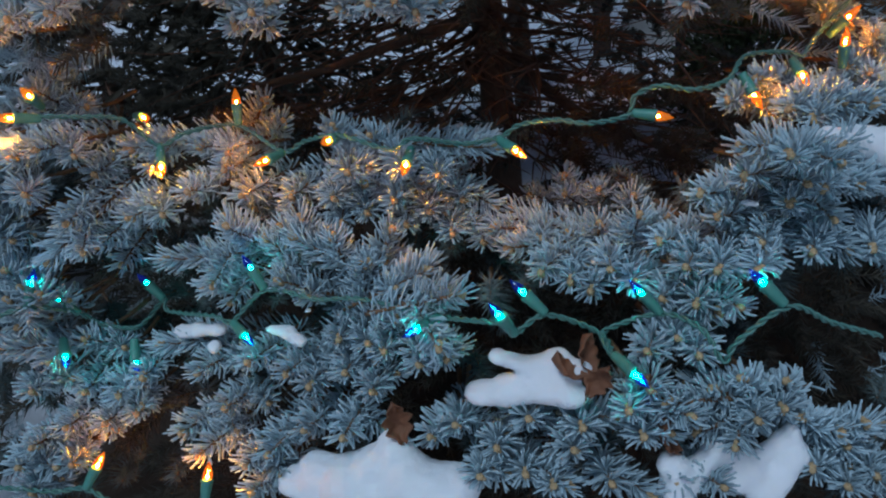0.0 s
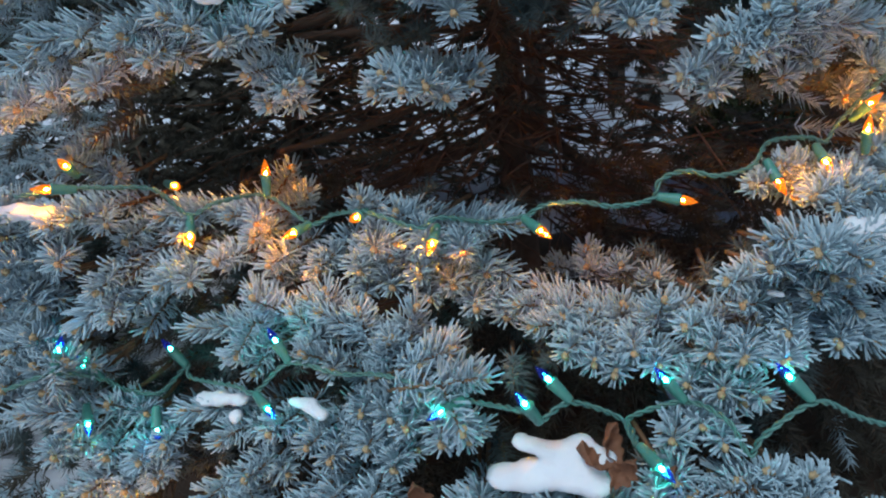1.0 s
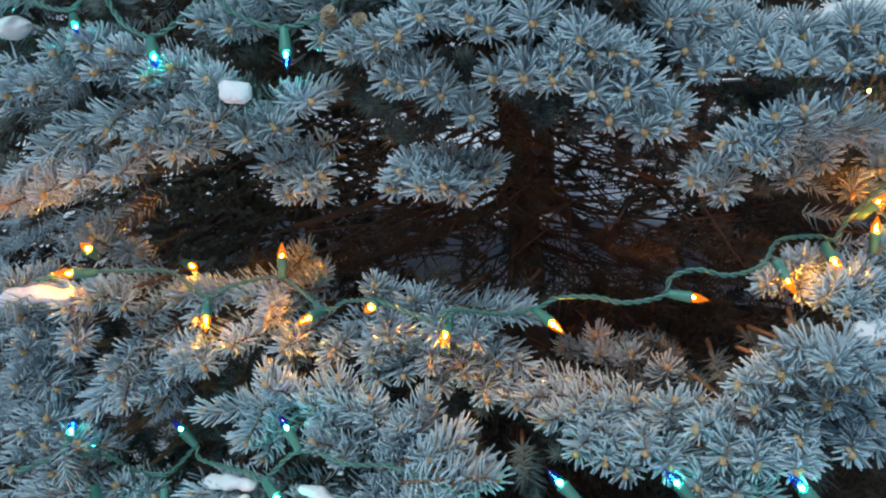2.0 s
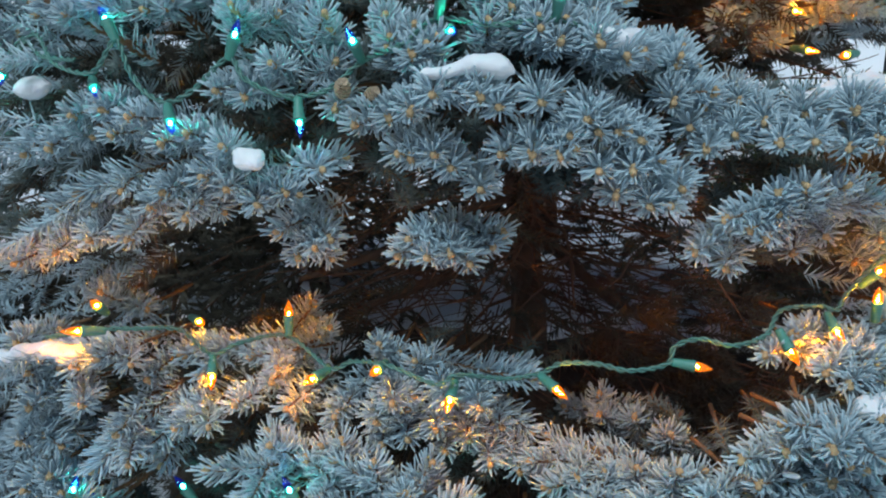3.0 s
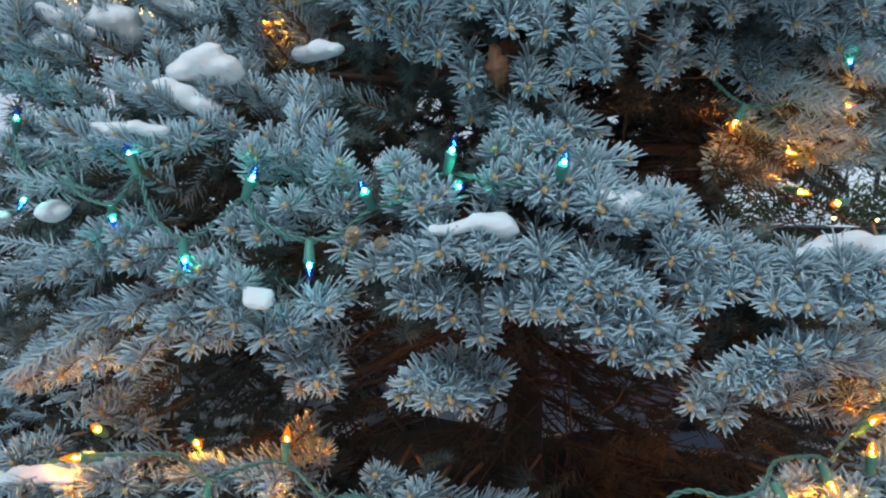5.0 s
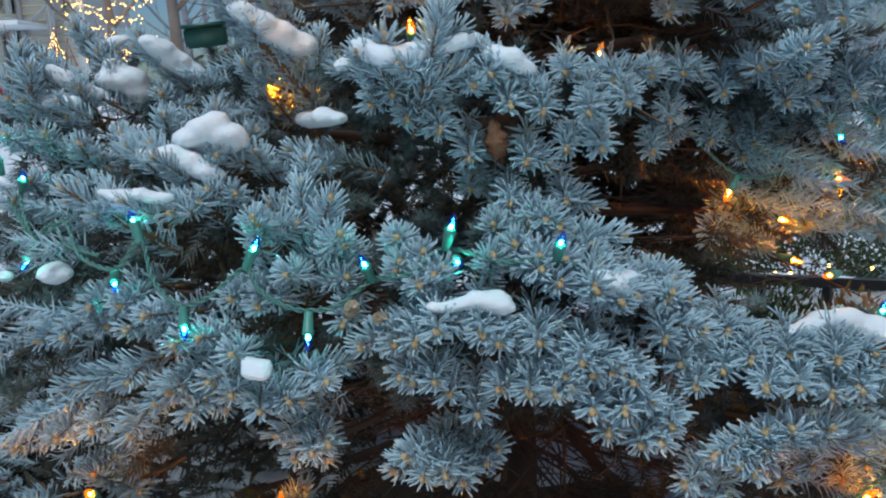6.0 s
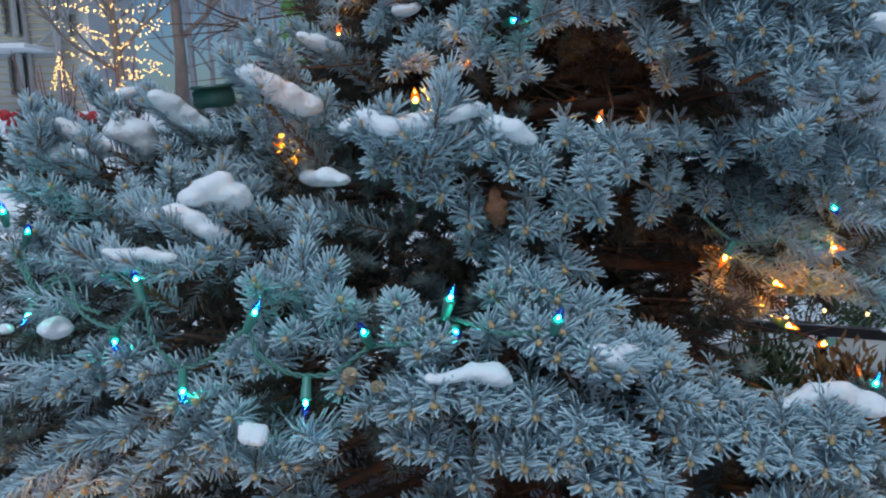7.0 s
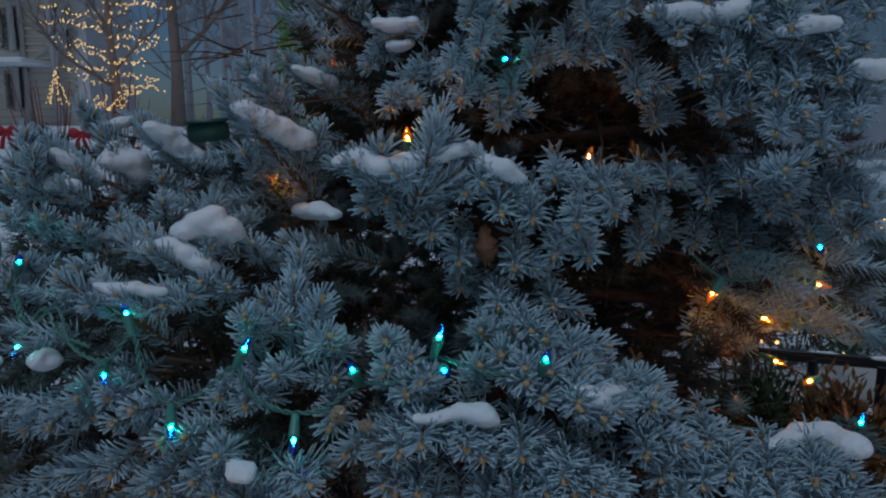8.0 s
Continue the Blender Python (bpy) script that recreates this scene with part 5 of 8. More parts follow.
spray((0.187, 0.913, 1.176), (0.216, 0.994, 1.188), 1, True)
spray((0.126, 0.849, 1.106), (0.134, 0.923, 1.101), 0, True)
spray((0.053, 0.846, 1.044), (0.059, 0.917, 1.035), 1, True)
spray((0.213, 0.879, 0.957), (0.258, 0.949, 0.935), 0, True)
spray((0.402, 0.892, 1.024), (0.424, 0.963, 1.008), 1, True)
spray((0.439, 0.952, 0.898), (0.500, 1.031, 0.899), 1, True)
spray((0.352, 0.881, 1.016), (0.381, 0.950, 0.994), 0, True)
spray((0.289, 0.908, 1.026), (0.290, 0.985, 1.034), 0, True)
spray((0.338, 0.881, 0.980), (0.352, 0.955, 0.974), 1, True)
spray((0.326, 0.893, 1.055), (0.379, 0.967, 1.042), 2, True)
spray((0.276, 0.912, 0.931), (0.322, 0.981, 0.903), 2, True)
spray((0.381, 0.930, 0.984), (0.436, 1.003, 0.966), 2, True)
spray((0.503, 0.919, 1.006), (0.559, 0.989, 0.983), 1, True)
spray((0.396, 0.930, 0.912), (0.444, 0.997, 0.882), 0, True)
spray((0.336, 0.918, 1.008), (0.360, 0.994, 1.007), 2, True)
spray((0.504, 0.948, 1.090), (0.533, 1.029, 1.103), 2, True)
spray((0.259, 0.877, 1.006), (0.278, 0.947, 0.989), 0, True)
spray((0.338, 0.944, 1.062), (0.365, 1.019, 1.060), 2, True)
spray((0.503, 1.005, 0.875), (0.513, 1.074, 0.856), 1, True)
spray((0.465, 0.981, 0.882), (0.511, 1.053, 0.867), 1, True)
spray((0.271, 0.895, 0.974), (0.322, 0.967, 0.957), 2, True)
spray((0.326, 0.896, 0.916), (0.376, 0.964, 0.886), 0, True)
spray((0.482, 0.959, 0.919), (0.525, 1.035, 0.916), 1, True)
spray((0.310, 0.922, 0.972), (0.324, 0.996, 0.967), 2, True)
spray((0.378, 1.032, 1.107), (0.403, 1.104, 1.095), 0, True)
spray((0.433, 0.887, 1.053), (0.464, 0.962, 1.049), 0, True)
spray((-0.501, 1.128, 1.356), (-0.511, 1.202, 1.376), 1, True)
spray((-0.803, 1.320, 1.508), (-0.835, 1.390, 1.511), 1, True)
spray((-0.691, 1.162, 1.317), (-0.765, 1.234, 1.344), 1, True)
spray((-0.695, 1.098, 1.240), (-0.748, 1.171, 1.264), 1, True)
spray((-0.244, 0.964, 1.240), (-0.260, 1.034, 1.236), 1, True)
spray((-0.482, 1.179, 1.383), (-0.480, 1.255, 1.412), 2, True)
spray((-0.784, 1.243, 1.440), (-0.808, 1.316, 1.460), 1, True)
spray((-0.672, 1.055, 1.180), (-0.733, 1.122, 1.176), 1, True)
spray((-0.502, 1.052, 1.263), (-0.518, 1.126, 1.281), 0, True)
spray((-0.785, 1.176, 1.498), (-0.798, 1.251, 1.526), 2, True)
spray((-0.433, 1.217, 1.439), (-0.445, 1.293, 1.468), 1, True)
spray((-0.771, 1.066, 1.218), (-0.852, 1.132, 1.212), 0, True)
spray((-0.715, 1.200, 1.395), (-0.791, 1.269, 1.405), 1, True)
spray((-0.772, 1.334, 1.468), (-0.815, 1.407, 1.494), 1, True)
spray((-0.359, 1.166, 1.332), (-0.397, 1.240, 1.360), 1, True)
spray((-0.510, 1.098, 1.333), (-0.540, 1.171, 1.357), 1, True)
spray((-0.502, 1.331, 1.498), (-0.527, 1.405, 1.517), 2, True)
spray((-0.564, 1.074, 1.304), (-0.567, 1.150, 1.331), 1, True)
spray((-0.842, 1.223, 1.414), (-0.886, 1.296, 1.434), 1, True)
spray((-0.831, 1.172, 1.399), (-0.847, 1.246, 1.418), 0, True)
spray((-0.850, 1.186, 1.457), (-0.889, 1.255, 1.461), 2, True)
spray((-0.447, 1.292, 1.484), (-0.490, 1.365, 1.508), 2, True)
spray((-0.292, 1.116, 1.307), (-0.330, 1.185, 1.305), 1, True)
spray((-0.388, 1.207, 1.487), (-0.389, 1.280, 1.494), 1, True)
spray((-0.341, 1.262, 1.381), (-0.347, 1.335, 1.394), 1, True)
spray((-0.513, 0.989, 1.282), (-0.542, 1.058, 1.278), 1, True)
spray((-0.745, 1.237, 1.393), (-0.771, 1.314, 1.435), 2, True)
spray((-0.271, 1.155, 1.382), (-0.293, 1.229, 1.402), 0, True)
spray((-0.592, 1.350, 1.495), (-0.584, 1.425, 1.514), 1, True)
spray((-0.480, 1.192, 1.429), (-0.496, 1.267, 1.455), 1, True)
spray((-0.519, 1.047, 1.334), (-0.549, 1.122, 1.363), 1, True)
spray((-0.756, 1.190, 1.322), (-0.790, 1.264, 1.347), 1, True)
spray((-0.769, 1.192, 1.450), (-0.847, 1.266, 1.489), 2, True)
spray((-0.620, 1.397, 1.485), (-0.627, 1.472, 1.507), 2, True)
spray((-0.471, 1.089, 1.318), (-0.501, 1.157, 1.310), 0, True)
spray((-0.723, 1.152, 1.381), (-0.739, 1.226, 1.401), 2, True)
spray((-0.726, 1.092, 1.203), (-0.741, 1.160, 1.190), 0, True)
spray((-0.217, 1.083, 1.469), (-0.222, 1.158, 1.493), 1, True)
spray((-0.343, 0.981, 1.208), (-0.359, 1.054, 1.226), 1, True)
spray((-0.213, 1.013, 1.208), (-0.198, 1.083, 1.195), 2, True)
spray((-0.437, 1.139, 1.340), (-0.483, 1.214, 1.374), 2, True)
spray((-0.234, 1.124, 1.407), (-0.234, 1.196, 1.410), 1, True)
spray((-0.721, 1.138, 1.293), (-0.798, 1.203, 1.282), 0, True)
spray((-0.249, 1.133, 1.459), (-0.252, 1.207, 1.475), 1, True)
spray((-0.549, 1.261, 1.431), (-0.589, 1.335, 1.459), 1, True)
spray((-0.329, 1.189, 1.359), (-0.338, 1.259, 1.353), 1, True)
spray((-0.805, 1.168, 1.275), (-0.876, 1.236, 1.280), 0, True)
spray((-0.774, 1.135, 1.246), (-0.792, 1.207, 1.256), 1, True)
spray((-0.291, 1.041, 1.262), (-0.323, 1.113, 1.279), 2, True)
spray((-0.670, 1.424, 1.515), (-0.722, 1.499, 1.549), 1, True)
spray((-0.375, 1.218, 1.391), (-0.396, 1.294, 1.423), 2, True)
spray((-0.235, 1.032, 1.261), (-0.239, 1.106, 1.280), 0, True)
spray((-0.771, 1.095, 1.252), (-0.842, 1.163, 1.256), 1, True)
spray((-0.367, 1.124, 1.337), (-0.398, 1.199, 1.367), 1, True)
spray((-0.414, 1.235, 1.510), (-0.463, 1.305, 1.520), 0, True)
spray((-0.550, 1.375, 1.493), (-0.591, 1.446, 1.502), 0, True)
spray((-0.579, 1.211, 1.389), (-0.633, 1.284, 1.414), 0, True)
spray((-0.680, 1.357, 1.446), (-0.740, 1.425, 1.448), 2, True)
spray((-0.606, 1.330, 1.454), (-0.601, 1.409, 1.495), 1, True)
spray((0.212, 1.144, 1.438), (0.239, 1.223, 1.472), 1, True)
spray((0.425, 1.225, 1.393), (0.423, 1.297, 1.399), 1, True)
spray((-0.123, 1.048, 1.377), (-0.123, 1.123, 1.400), 2, True)
spray((0.068, 1.054, 1.383), (0.068, 1.127, 1.391), 1, True)
spray((0.032, 1.090, 1.428), (0.055, 1.166, 1.452), 1, True)
spray((0.006, 1.092, 1.468), (0.035, 1.167, 1.479), 2, True)
spray((0.260, 1.208, 1.358), (0.279, 1.284, 1.379), 1, True)
spray((0.365, 1.202, 1.395), (0.359, 1.278, 1.421), 1, True)
spray((0.414, 1.281, 1.305), (0.425, 1.355, 1.318), 1, True)
spray((0.253, 1.169, 1.344), (0.249, 1.239, 1.341), 0, True)
spray((-0.045, 1.045, 1.413), (-0.057, 1.118, 1.429), 2, True)
spray((0.030, 1.022, 1.336), (0.059, 1.099, 1.359), 0, True)
spray((-0.121, 1.009, 1.365), (-0.125, 1.079, 1.360), 0, True)
spray((-0.087, 1.022, 1.392), (-0.102, 1.094, 1.398), 1, True)
spray((0.521, 1.242, 1.341), (0.551, 1.320, 1.369), 0, True)
spray((0.138, 1.034, 1.374), (0.154, 1.111, 1.397), 2, True)
spray((-0.138, 0.982, 1.464), (-0.166, 1.058, 1.499), 1, True)
spray((0.179, 1.045, 1.386), (0.169, 1.117, 1.393), 2, True)
spray((-0.218, 1.084, 1.399), (-0.206, 1.155, 1.397), 1, True)
spray((-0.086, 1.062, 1.434), (-0.096, 1.132, 1.433), 0, True)
spray((0.273, 1.158, 1.463), (0.272, 1.233, 1.485), 2, True)
spray((-0.219, 1.083, 1.327), (-0.240, 1.152, 1.324), 2, True)
spray((0.420, 1.060, 1.446), (0.431, 1.133, 1.453), 0, True)
spray((0.454, 1.179, 1.398), (0.475, 1.252, 1.403), 1, True)
spray((0.091, 1.087, 1.410), (0.091, 1.161, 1.424), 1, True)
spray((0.509, 1.193, 1.357), (0.544, 1.269, 1.374), 0, True)
spray((0.164, 1.046, 1.344), (0.160, 1.118, 1.349), 0, True)
spray((0.006, 1.048, 1.427), (-0.014, 1.121, 1.447), 2, True)
spray((0.090, 1.027, 1.367), (0.117, 1.105, 1.395), 1, True)
spray((0.332, 1.203, 1.428), (0.344, 1.278, 1.446), 1, True)
spray((0.439, 1.254, 1.420), (0.447, 1.329, 1.438), 2, True)
spray((-0.159, 1.045, 1.396), (-0.194, 1.116, 1.407), 0, True)
spray((-0.171, 1.019, 1.443), (-0.186, 1.095, 1.477), 2, True)
spray((0.131, 1.098, 1.422), (0.112, 1.170, 1.431), 1, True)
spray((-0.026, 1.089, 1.422), (-0.014, 1.166, 1.450), 1, True)
spray((0.285, 1.198, 1.401), (0.309, 1.274, 1.419), 0, True)
spray((-0.117, 1.039, 1.484), (-0.100, 1.113, 1.495), 2, True)
spray((-0.201, 1.094, 1.185), (-0.217, 1.164, 1.180), 2, True)
spray((0.093, 0.977, 1.189), (0.076, 1.049, 1.195), 0, True)
spray((-0.010, 0.986, 1.201), (-0.013, 1.056, 1.191), 1, True)
spray((-0.199, 1.055, 1.142), (-0.236, 1.123, 1.138), 1, True)
spray((-0.023, 1.058, 1.223), (-0.031, 1.130, 1.227), 2, True)
spray((0.042, 0.980, 1.172), (0.059, 1.049, 1.158), 2, True)
spray((-0.001, 1.129, 1.240), (-0.013, 1.197, 1.226), 0, True)
spray((0.114, 0.986, 1.144), (0.150, 1.060, 1.145), 0, True)
spray((-0.143, 1.044, 1.166), (-0.167, 1.111, 1.150), 1, True)
spray((-0.107, 1.005, 1.208), (-0.084, 1.076, 1.198), 1, True)
spray((0.049, 1.052, 1.304), (0.067, 1.125, 1.308), 1, True)
spray((-0.017, 1.115, 1.303), (0.006, 1.191, 1.327), 0, True)
spray((-0.085, 1.060, 1.220), (-0.118, 1.131, 1.228), 2, True)
spray((0.056, 1.056, 1.249), (0.056, 1.131, 1.272), 1, True)
spray((-0.061, 1.028, 1.193), (-0.089, 1.095, 1.175), 2, True)
spray((-0.097, 0.977, 1.147), (-0.100, 1.044, 1.125), 2, True)
spray((-0.003, 1.019, 1.170), (0.017, 1.095, 1.187), 2, True)
spray((0.059, 1.012, 1.214), (0.045, 1.085, 1.229), 1, True)
spray((-0.099, 1.116, 1.318), (-0.095, 1.193, 1.350), 1, True)
spray((0.089, 1.027, 1.175), (0.094, 1.101, 1.190), 2, True)
spray((0.036, 1.046, 1.215), (0.012, 1.117, 1.220), 1, True)
spray((-0.097, 0.936, 1.163), (-0.101, 1.004, 1.148), 0, True)
spray((0.063, 0.938, 1.160), (0.058, 1.007, 1.150), 1, True)
spray((-0.095, 1.129, 1.563), (-0.068, 1.208, 1.600), 1, True)
spray((0.487, 1.196, 1.645), (0.518, 1.274, 1.672), 1, True)
spray((0.238, 1.250, 1.636), (0.246, 1.324, 1.649), 0, True)
spray((0.015, 1.235, 1.646), (0.024, 1.311, 1.671), 1, True)
spray((0.529, 1.157, 1.530), (0.586, 1.233, 1.537), 0, True)
spray((0.214, 1.250, 1.601), (0.209, 1.328, 1.641), 0, True)
spray((0.455, 1.217, 1.562), (0.485, 1.294, 1.586), 1, True)
spray((-0.198, 1.337, 1.617), (-0.195, 1.411, 1.631), 1, True)
spray((0.399, 1.230, 1.621), (0.430, 1.308, 1.648), 1, True)
spray((0.512, 1.171, 1.563), (0.521, 1.247, 1.585), 1, True)
spray((-0.048, 1.299, 1.690), (-0.031, 1.382, 1.748), 2, True)
spray((-0.175, 1.344, 1.675), (-0.175, 1.423, 1.716), 1, True)
spray((0.162, 1.308, 1.603), (0.158, 1.382, 1.620), 2, True)
spray((-0.137, 1.373, 1.700), (-0.115, 1.448, 1.715), 1, True)
spray((-0.010, 1.262, 1.581), (0.007, 1.337, 1.599), 1, True)
spray((0.222, 1.198, 1.598), (0.218, 1.274, 1.627), 1, True)
spray((0.385, 1.245, 1.670), (0.435, 1.328, 1.720), 0, True)
spray((-0.035, 1.235, 1.616), (-0.025, 1.309, 1.629), 1, True)
spray((0.017, 1.227, 1.558), (0.012, 1.305, 1.598), 0, True)
spray((0.178, 1.217, 1.651), (0.223, 1.294, 1.667), 1, True)
spray((-0.018, 1.196, 1.533), (-0.029, 1.274, 1.574), 0, True)
spray((-0.175, 1.251, 1.592), (-0.169, 1.332, 1.643), 1, True)
spray((-0.064, 1.171, 1.569), (-0.086, 1.242, 1.575), 1, True)
spray((0.511, 1.231, 1.607), (0.511, 1.306, 1.628), 0, True)
spray((0.308, 1.228, 1.578), (0.351, 1.304, 1.590), 1, True)
spray((0.341, 1.238, 1.648), (0.375, 1.320, 1.697), 1, True)
spray((0.457, 1.238, 1.601), (0.472, 1.315, 1.627), 1, True)
spray((0.511, 1.191, 1.596), (0.516, 1.270, 1.638), 2, True)
spray((-0.093, 1.206, 1.604), (-0.125, 1.278, 1.617), 0, True)
spray((0.319, 1.212, 1.545), (0.317, 1.286, 1.562), 0, True)
spray((0.416, 1.175, 1.640), (0.423, 1.250, 1.660), 1, True)
spray((0.341, 1.196, 1.615), (0.344, 1.271, 1.633), 1, True)
spray((0.407, 1.187, 1.584), (0.415, 1.265, 1.622), 1, True)
spray((0.561, 1.232, 1.616), (0.604, 1.309, 1.636), 0, True)
spray((0.059, 1.225, 1.659), (0.071, 1.301, 1.681), 0, True)
spray((-0.239, 1.350, 1.603), (-0.276, 1.426, 1.639), 1, True)
spray((0.321, 1.190, 1.583), (0.335, 1.268, 1.614), 1, True)
spray((0.612, 1.174, 1.601), (0.678, 1.256, 1.636), 1, True)
spray((0.089, 1.222, 1.771), (0.098, 1.299, 1.810), 0, True)
spray((0.348, 1.175, 1.738), (0.355, 1.250, 1.759), 2, True)
spray((0.040, 1.247, 1.830), (0.010, 1.322, 1.868), 2, True)
spray((0.176, 1.178, 1.680), (0.201, 1.256, 1.720), 1, True)
spray((-0.253, 1.313, 1.757), (-0.250, 1.391, 1.800), 2, True)
spray((0.174, 1.190, 1.807), (0.188, 1.268, 1.849), 1, True)
spray((0.407, 1.209, 1.740), (0.441, 1.287, 1.779), 1, True)
spray((0.018, 1.211, 1.779), (0.036, 1.290, 1.828), 1, True)
spray((0.077, 1.205, 1.812), (0.084, 1.282, 1.846), 1, True)
spray((0.098, 1.166, 1.810), (0.111, 1.246, 1.860), 1, True)
spray((0.442, 1.195, 1.760), (0.478, 1.274, 1.803), 1, True)
spray((0.328, 1.139, 1.730), (0.362, 1.218, 1.774), 2, True)
spray((0.184, 1.189, 1.717), (0.190, 1.267, 1.757), 1, True)
spray((-0.095, 1.262, 1.707), (-0.084, 1.337, 1.727), 1, True)
spray((0.630, 1.221, 1.817), (0.639, 1.302, 1.878), 2, True)
spray((-0.191, 1.362, 1.744), (-0.173, 1.439, 1.775), 1, True)
spray((0.509, 1.191, 1.807), (0.542, 1.270, 1.850), 2, True)
spray((0.004, 1.245, 1.759), (-0.027, 1.322, 1.804), 2, True)
spray((-0.053, 1.231, 1.808), (-0.029, 1.310, 1.847), 2, True)
spray((0.303, 1.134, 1.675), (0.332, 1.212, 1.714), 1, True)
spray((0.309, 1.207, 1.773), (0.323, 1.284, 1.808), 1, True)
spray((0.216, 1.169, 1.740), (0.260, 1.249, 1.787), 0, True)
spray((0.526, 1.199, 1.687), (0.579, 1.280, 1.738), 0, True)
spray((0.476, 1.165, 1.814), (0.477, 1.240, 1.837), 1, True)
spray((0.380, 1.154, 1.780), (0.377, 1.231, 1.823), 2, True)
spray((0.088, 1.165, 1.751), (0.123, 1.243, 1.788), 1, True)
spray((-0.032, 1.243, 1.838), (-0.064, 1.317, 1.873), 2, True)
spray((0.360, 1.196, 1.793), (0.390, 1.276, 1.844), 0, True)
spray((0.200, 1.152, 1.791), (0.224, 1.228, 1.815), 0, True)
spray((-0.143, 1.235, 1.840), (-0.123, 1.316, 1.896), 2, True)
spray((0.246, 1.193, 1.793), (0.243, 1.271, 1.844), 2, True)
spray((-0.153, 1.276, 1.837), (-0.184, 1.352, 1.883), 1, True)
spray((-0.257, 1.343, 1.815), (-0.253, 1.421, 1.865), 1, True)
spray((-0.140, 1.334, 1.761), (-0.133, 1.410, 1.790), 1, True)
spray((-0.240, 1.308, 1.815), (-0.238, 1.385, 1.858), 1, True)
spray((-0.013, 1.260, 1.803), (-0.015, 1.339, 1.855), 1, True)
spray((0.253, 1.138, 1.680), (0.293, 1.217, 1.723), 1, True)
spray((0.533, 1.155, 1.671), (0.538, 1.232, 1.713), 1, True)
spray((-0.214, 1.300, 1.736), (-0.245, 1.378, 1.786), 1, True)
spray((-0.075, 1.238, 1.763), (-0.060, 1.314, 1.792), 2, True)
spray((0.229, 1.187, 1.692), (0.267, 1.267, 1.737), 1, True)
spray((0.311, 1.177, 1.800), (0.322, 1.257, 1.857), 1, True)
spray((0.033, 1.236, 1.733), (0.024, 1.311, 1.761), 2, True)
spray((-0.198, 1.343, 1.778), (-0.245, 1.418, 1.820), 2, True)
spray((0.157, 1.194, 1.762), (0.155, 1.273, 1.814), 2, True)
spray((-0.031, 1.225, 1.714), (-0.048, 1.302, 1.763), 2, True)
spray((0.220, 1.119, 1.695), (0.267, 1.195, 1.711), 1, True)
spray((0.434, 1.143, 1.716), (0.492, 1.221, 1.745), 1, True)
spray((0.706, 1.288, 1.195), (0.727, 1.360, 1.195), 1, True)
spray((0.641, 1.295, 1.185), (0.698, 1.375, 1.215), 2, True)
spray((0.610, 1.232, 1.441), (0.640, 1.309, 1.461), 1, True)
spray((0.527, 1.213, 1.404), (0.570, 1.292, 1.437), 1, True)
spray((0.514, 1.307, 1.322), (0.534, 1.383, 1.341), 1, True)
spray((0.631, 1.312, 1.325), (0.692, 1.387, 1.323), 1, True)
spray((0.613, 1.275, 1.377), (0.639, 1.354, 1.411), 1, True)
spray((0.476, 1.241, 1.417), (0.492, 1.318, 1.449), 1, True)
spray((0.712, 1.318, 1.248), (0.784, 1.399, 1.280), 2, True)
spray((0.477, 1.279, 1.329), (0.510, 1.354, 1.339), 1, True)
spray((0.446, 1.309, 1.237), (0.466, 1.383, 1.247), 0, True)
spray((0.569, 1.209, 1.420), (0.587, 1.286, 1.443), 2, True)
spray((0.612, 1.298, 1.240), (0.650, 1.377, 1.267), 1, True)
spray((0.561, 1.350, 1.238), (0.607, 1.427, 1.259), 0, True)
spray((0.628, 1.310, 1.274), (0.645, 1.384, 1.283), 0, True)
spray((0.592, 1.325, 1.300), (0.601, 1.398, 1.312), 1, True)
spray((0.474, 1.160, 1.453), (0.500, 1.238, 1.486), 0, True)
spray((0.650, 1.338, 1.300), (0.703, 1.414, 1.312), 1, True)
spray((0.726, 1.290, 1.300), (0.776, 1.366, 1.313), 1, True)
spray((0.513, 1.156, 1.458), (0.567, 1.233, 1.473), 1, True)

# dark sprays placed along camera rays to close one bright hole
spray((-0.275, 1.305, 1.261), (-0.272, 1.375, 1.259), 2, True)
spray((-0.243, 1.366, 1.253), (-0.261, 1.436, 1.258), 2, True)
spray((-0.196, 1.353, 1.268), (-0.189, 1.423, 1.269), 2, True)
spray((-0.157, 1.403, 1.280), (-0.175, 1.473, 1.292), 2, True)
spray((-0.114, 1.399, 1.194), (-0.093, 1.469, 1.177), 2, True)
spray((-0.261, 1.313, 1.252), (-0.265, 1.383, 1.236), 2, True)
spray((-0.221, 1.419, 1.280), (-0.238, 1.489, 1.265), 2, True)
spray((-0.165, 1.370, 1.275), (-0.167, 1.440, 1.263), 2, True)
spray((-0.118, 1.397, 1.220), (-0.118, 1.467, 1.215), 2, True)
spray((-0.265, 1.416, 1.200), (-0.285, 1.486, 1.208), 2, True)
spray((-0.194, 1.400, 1.181), (-0.171, 1.470, 1.175), 2, True)
spray((-0.134, 1.386, 1.231), (-0.138, 1.456, 1.242), 2, True)

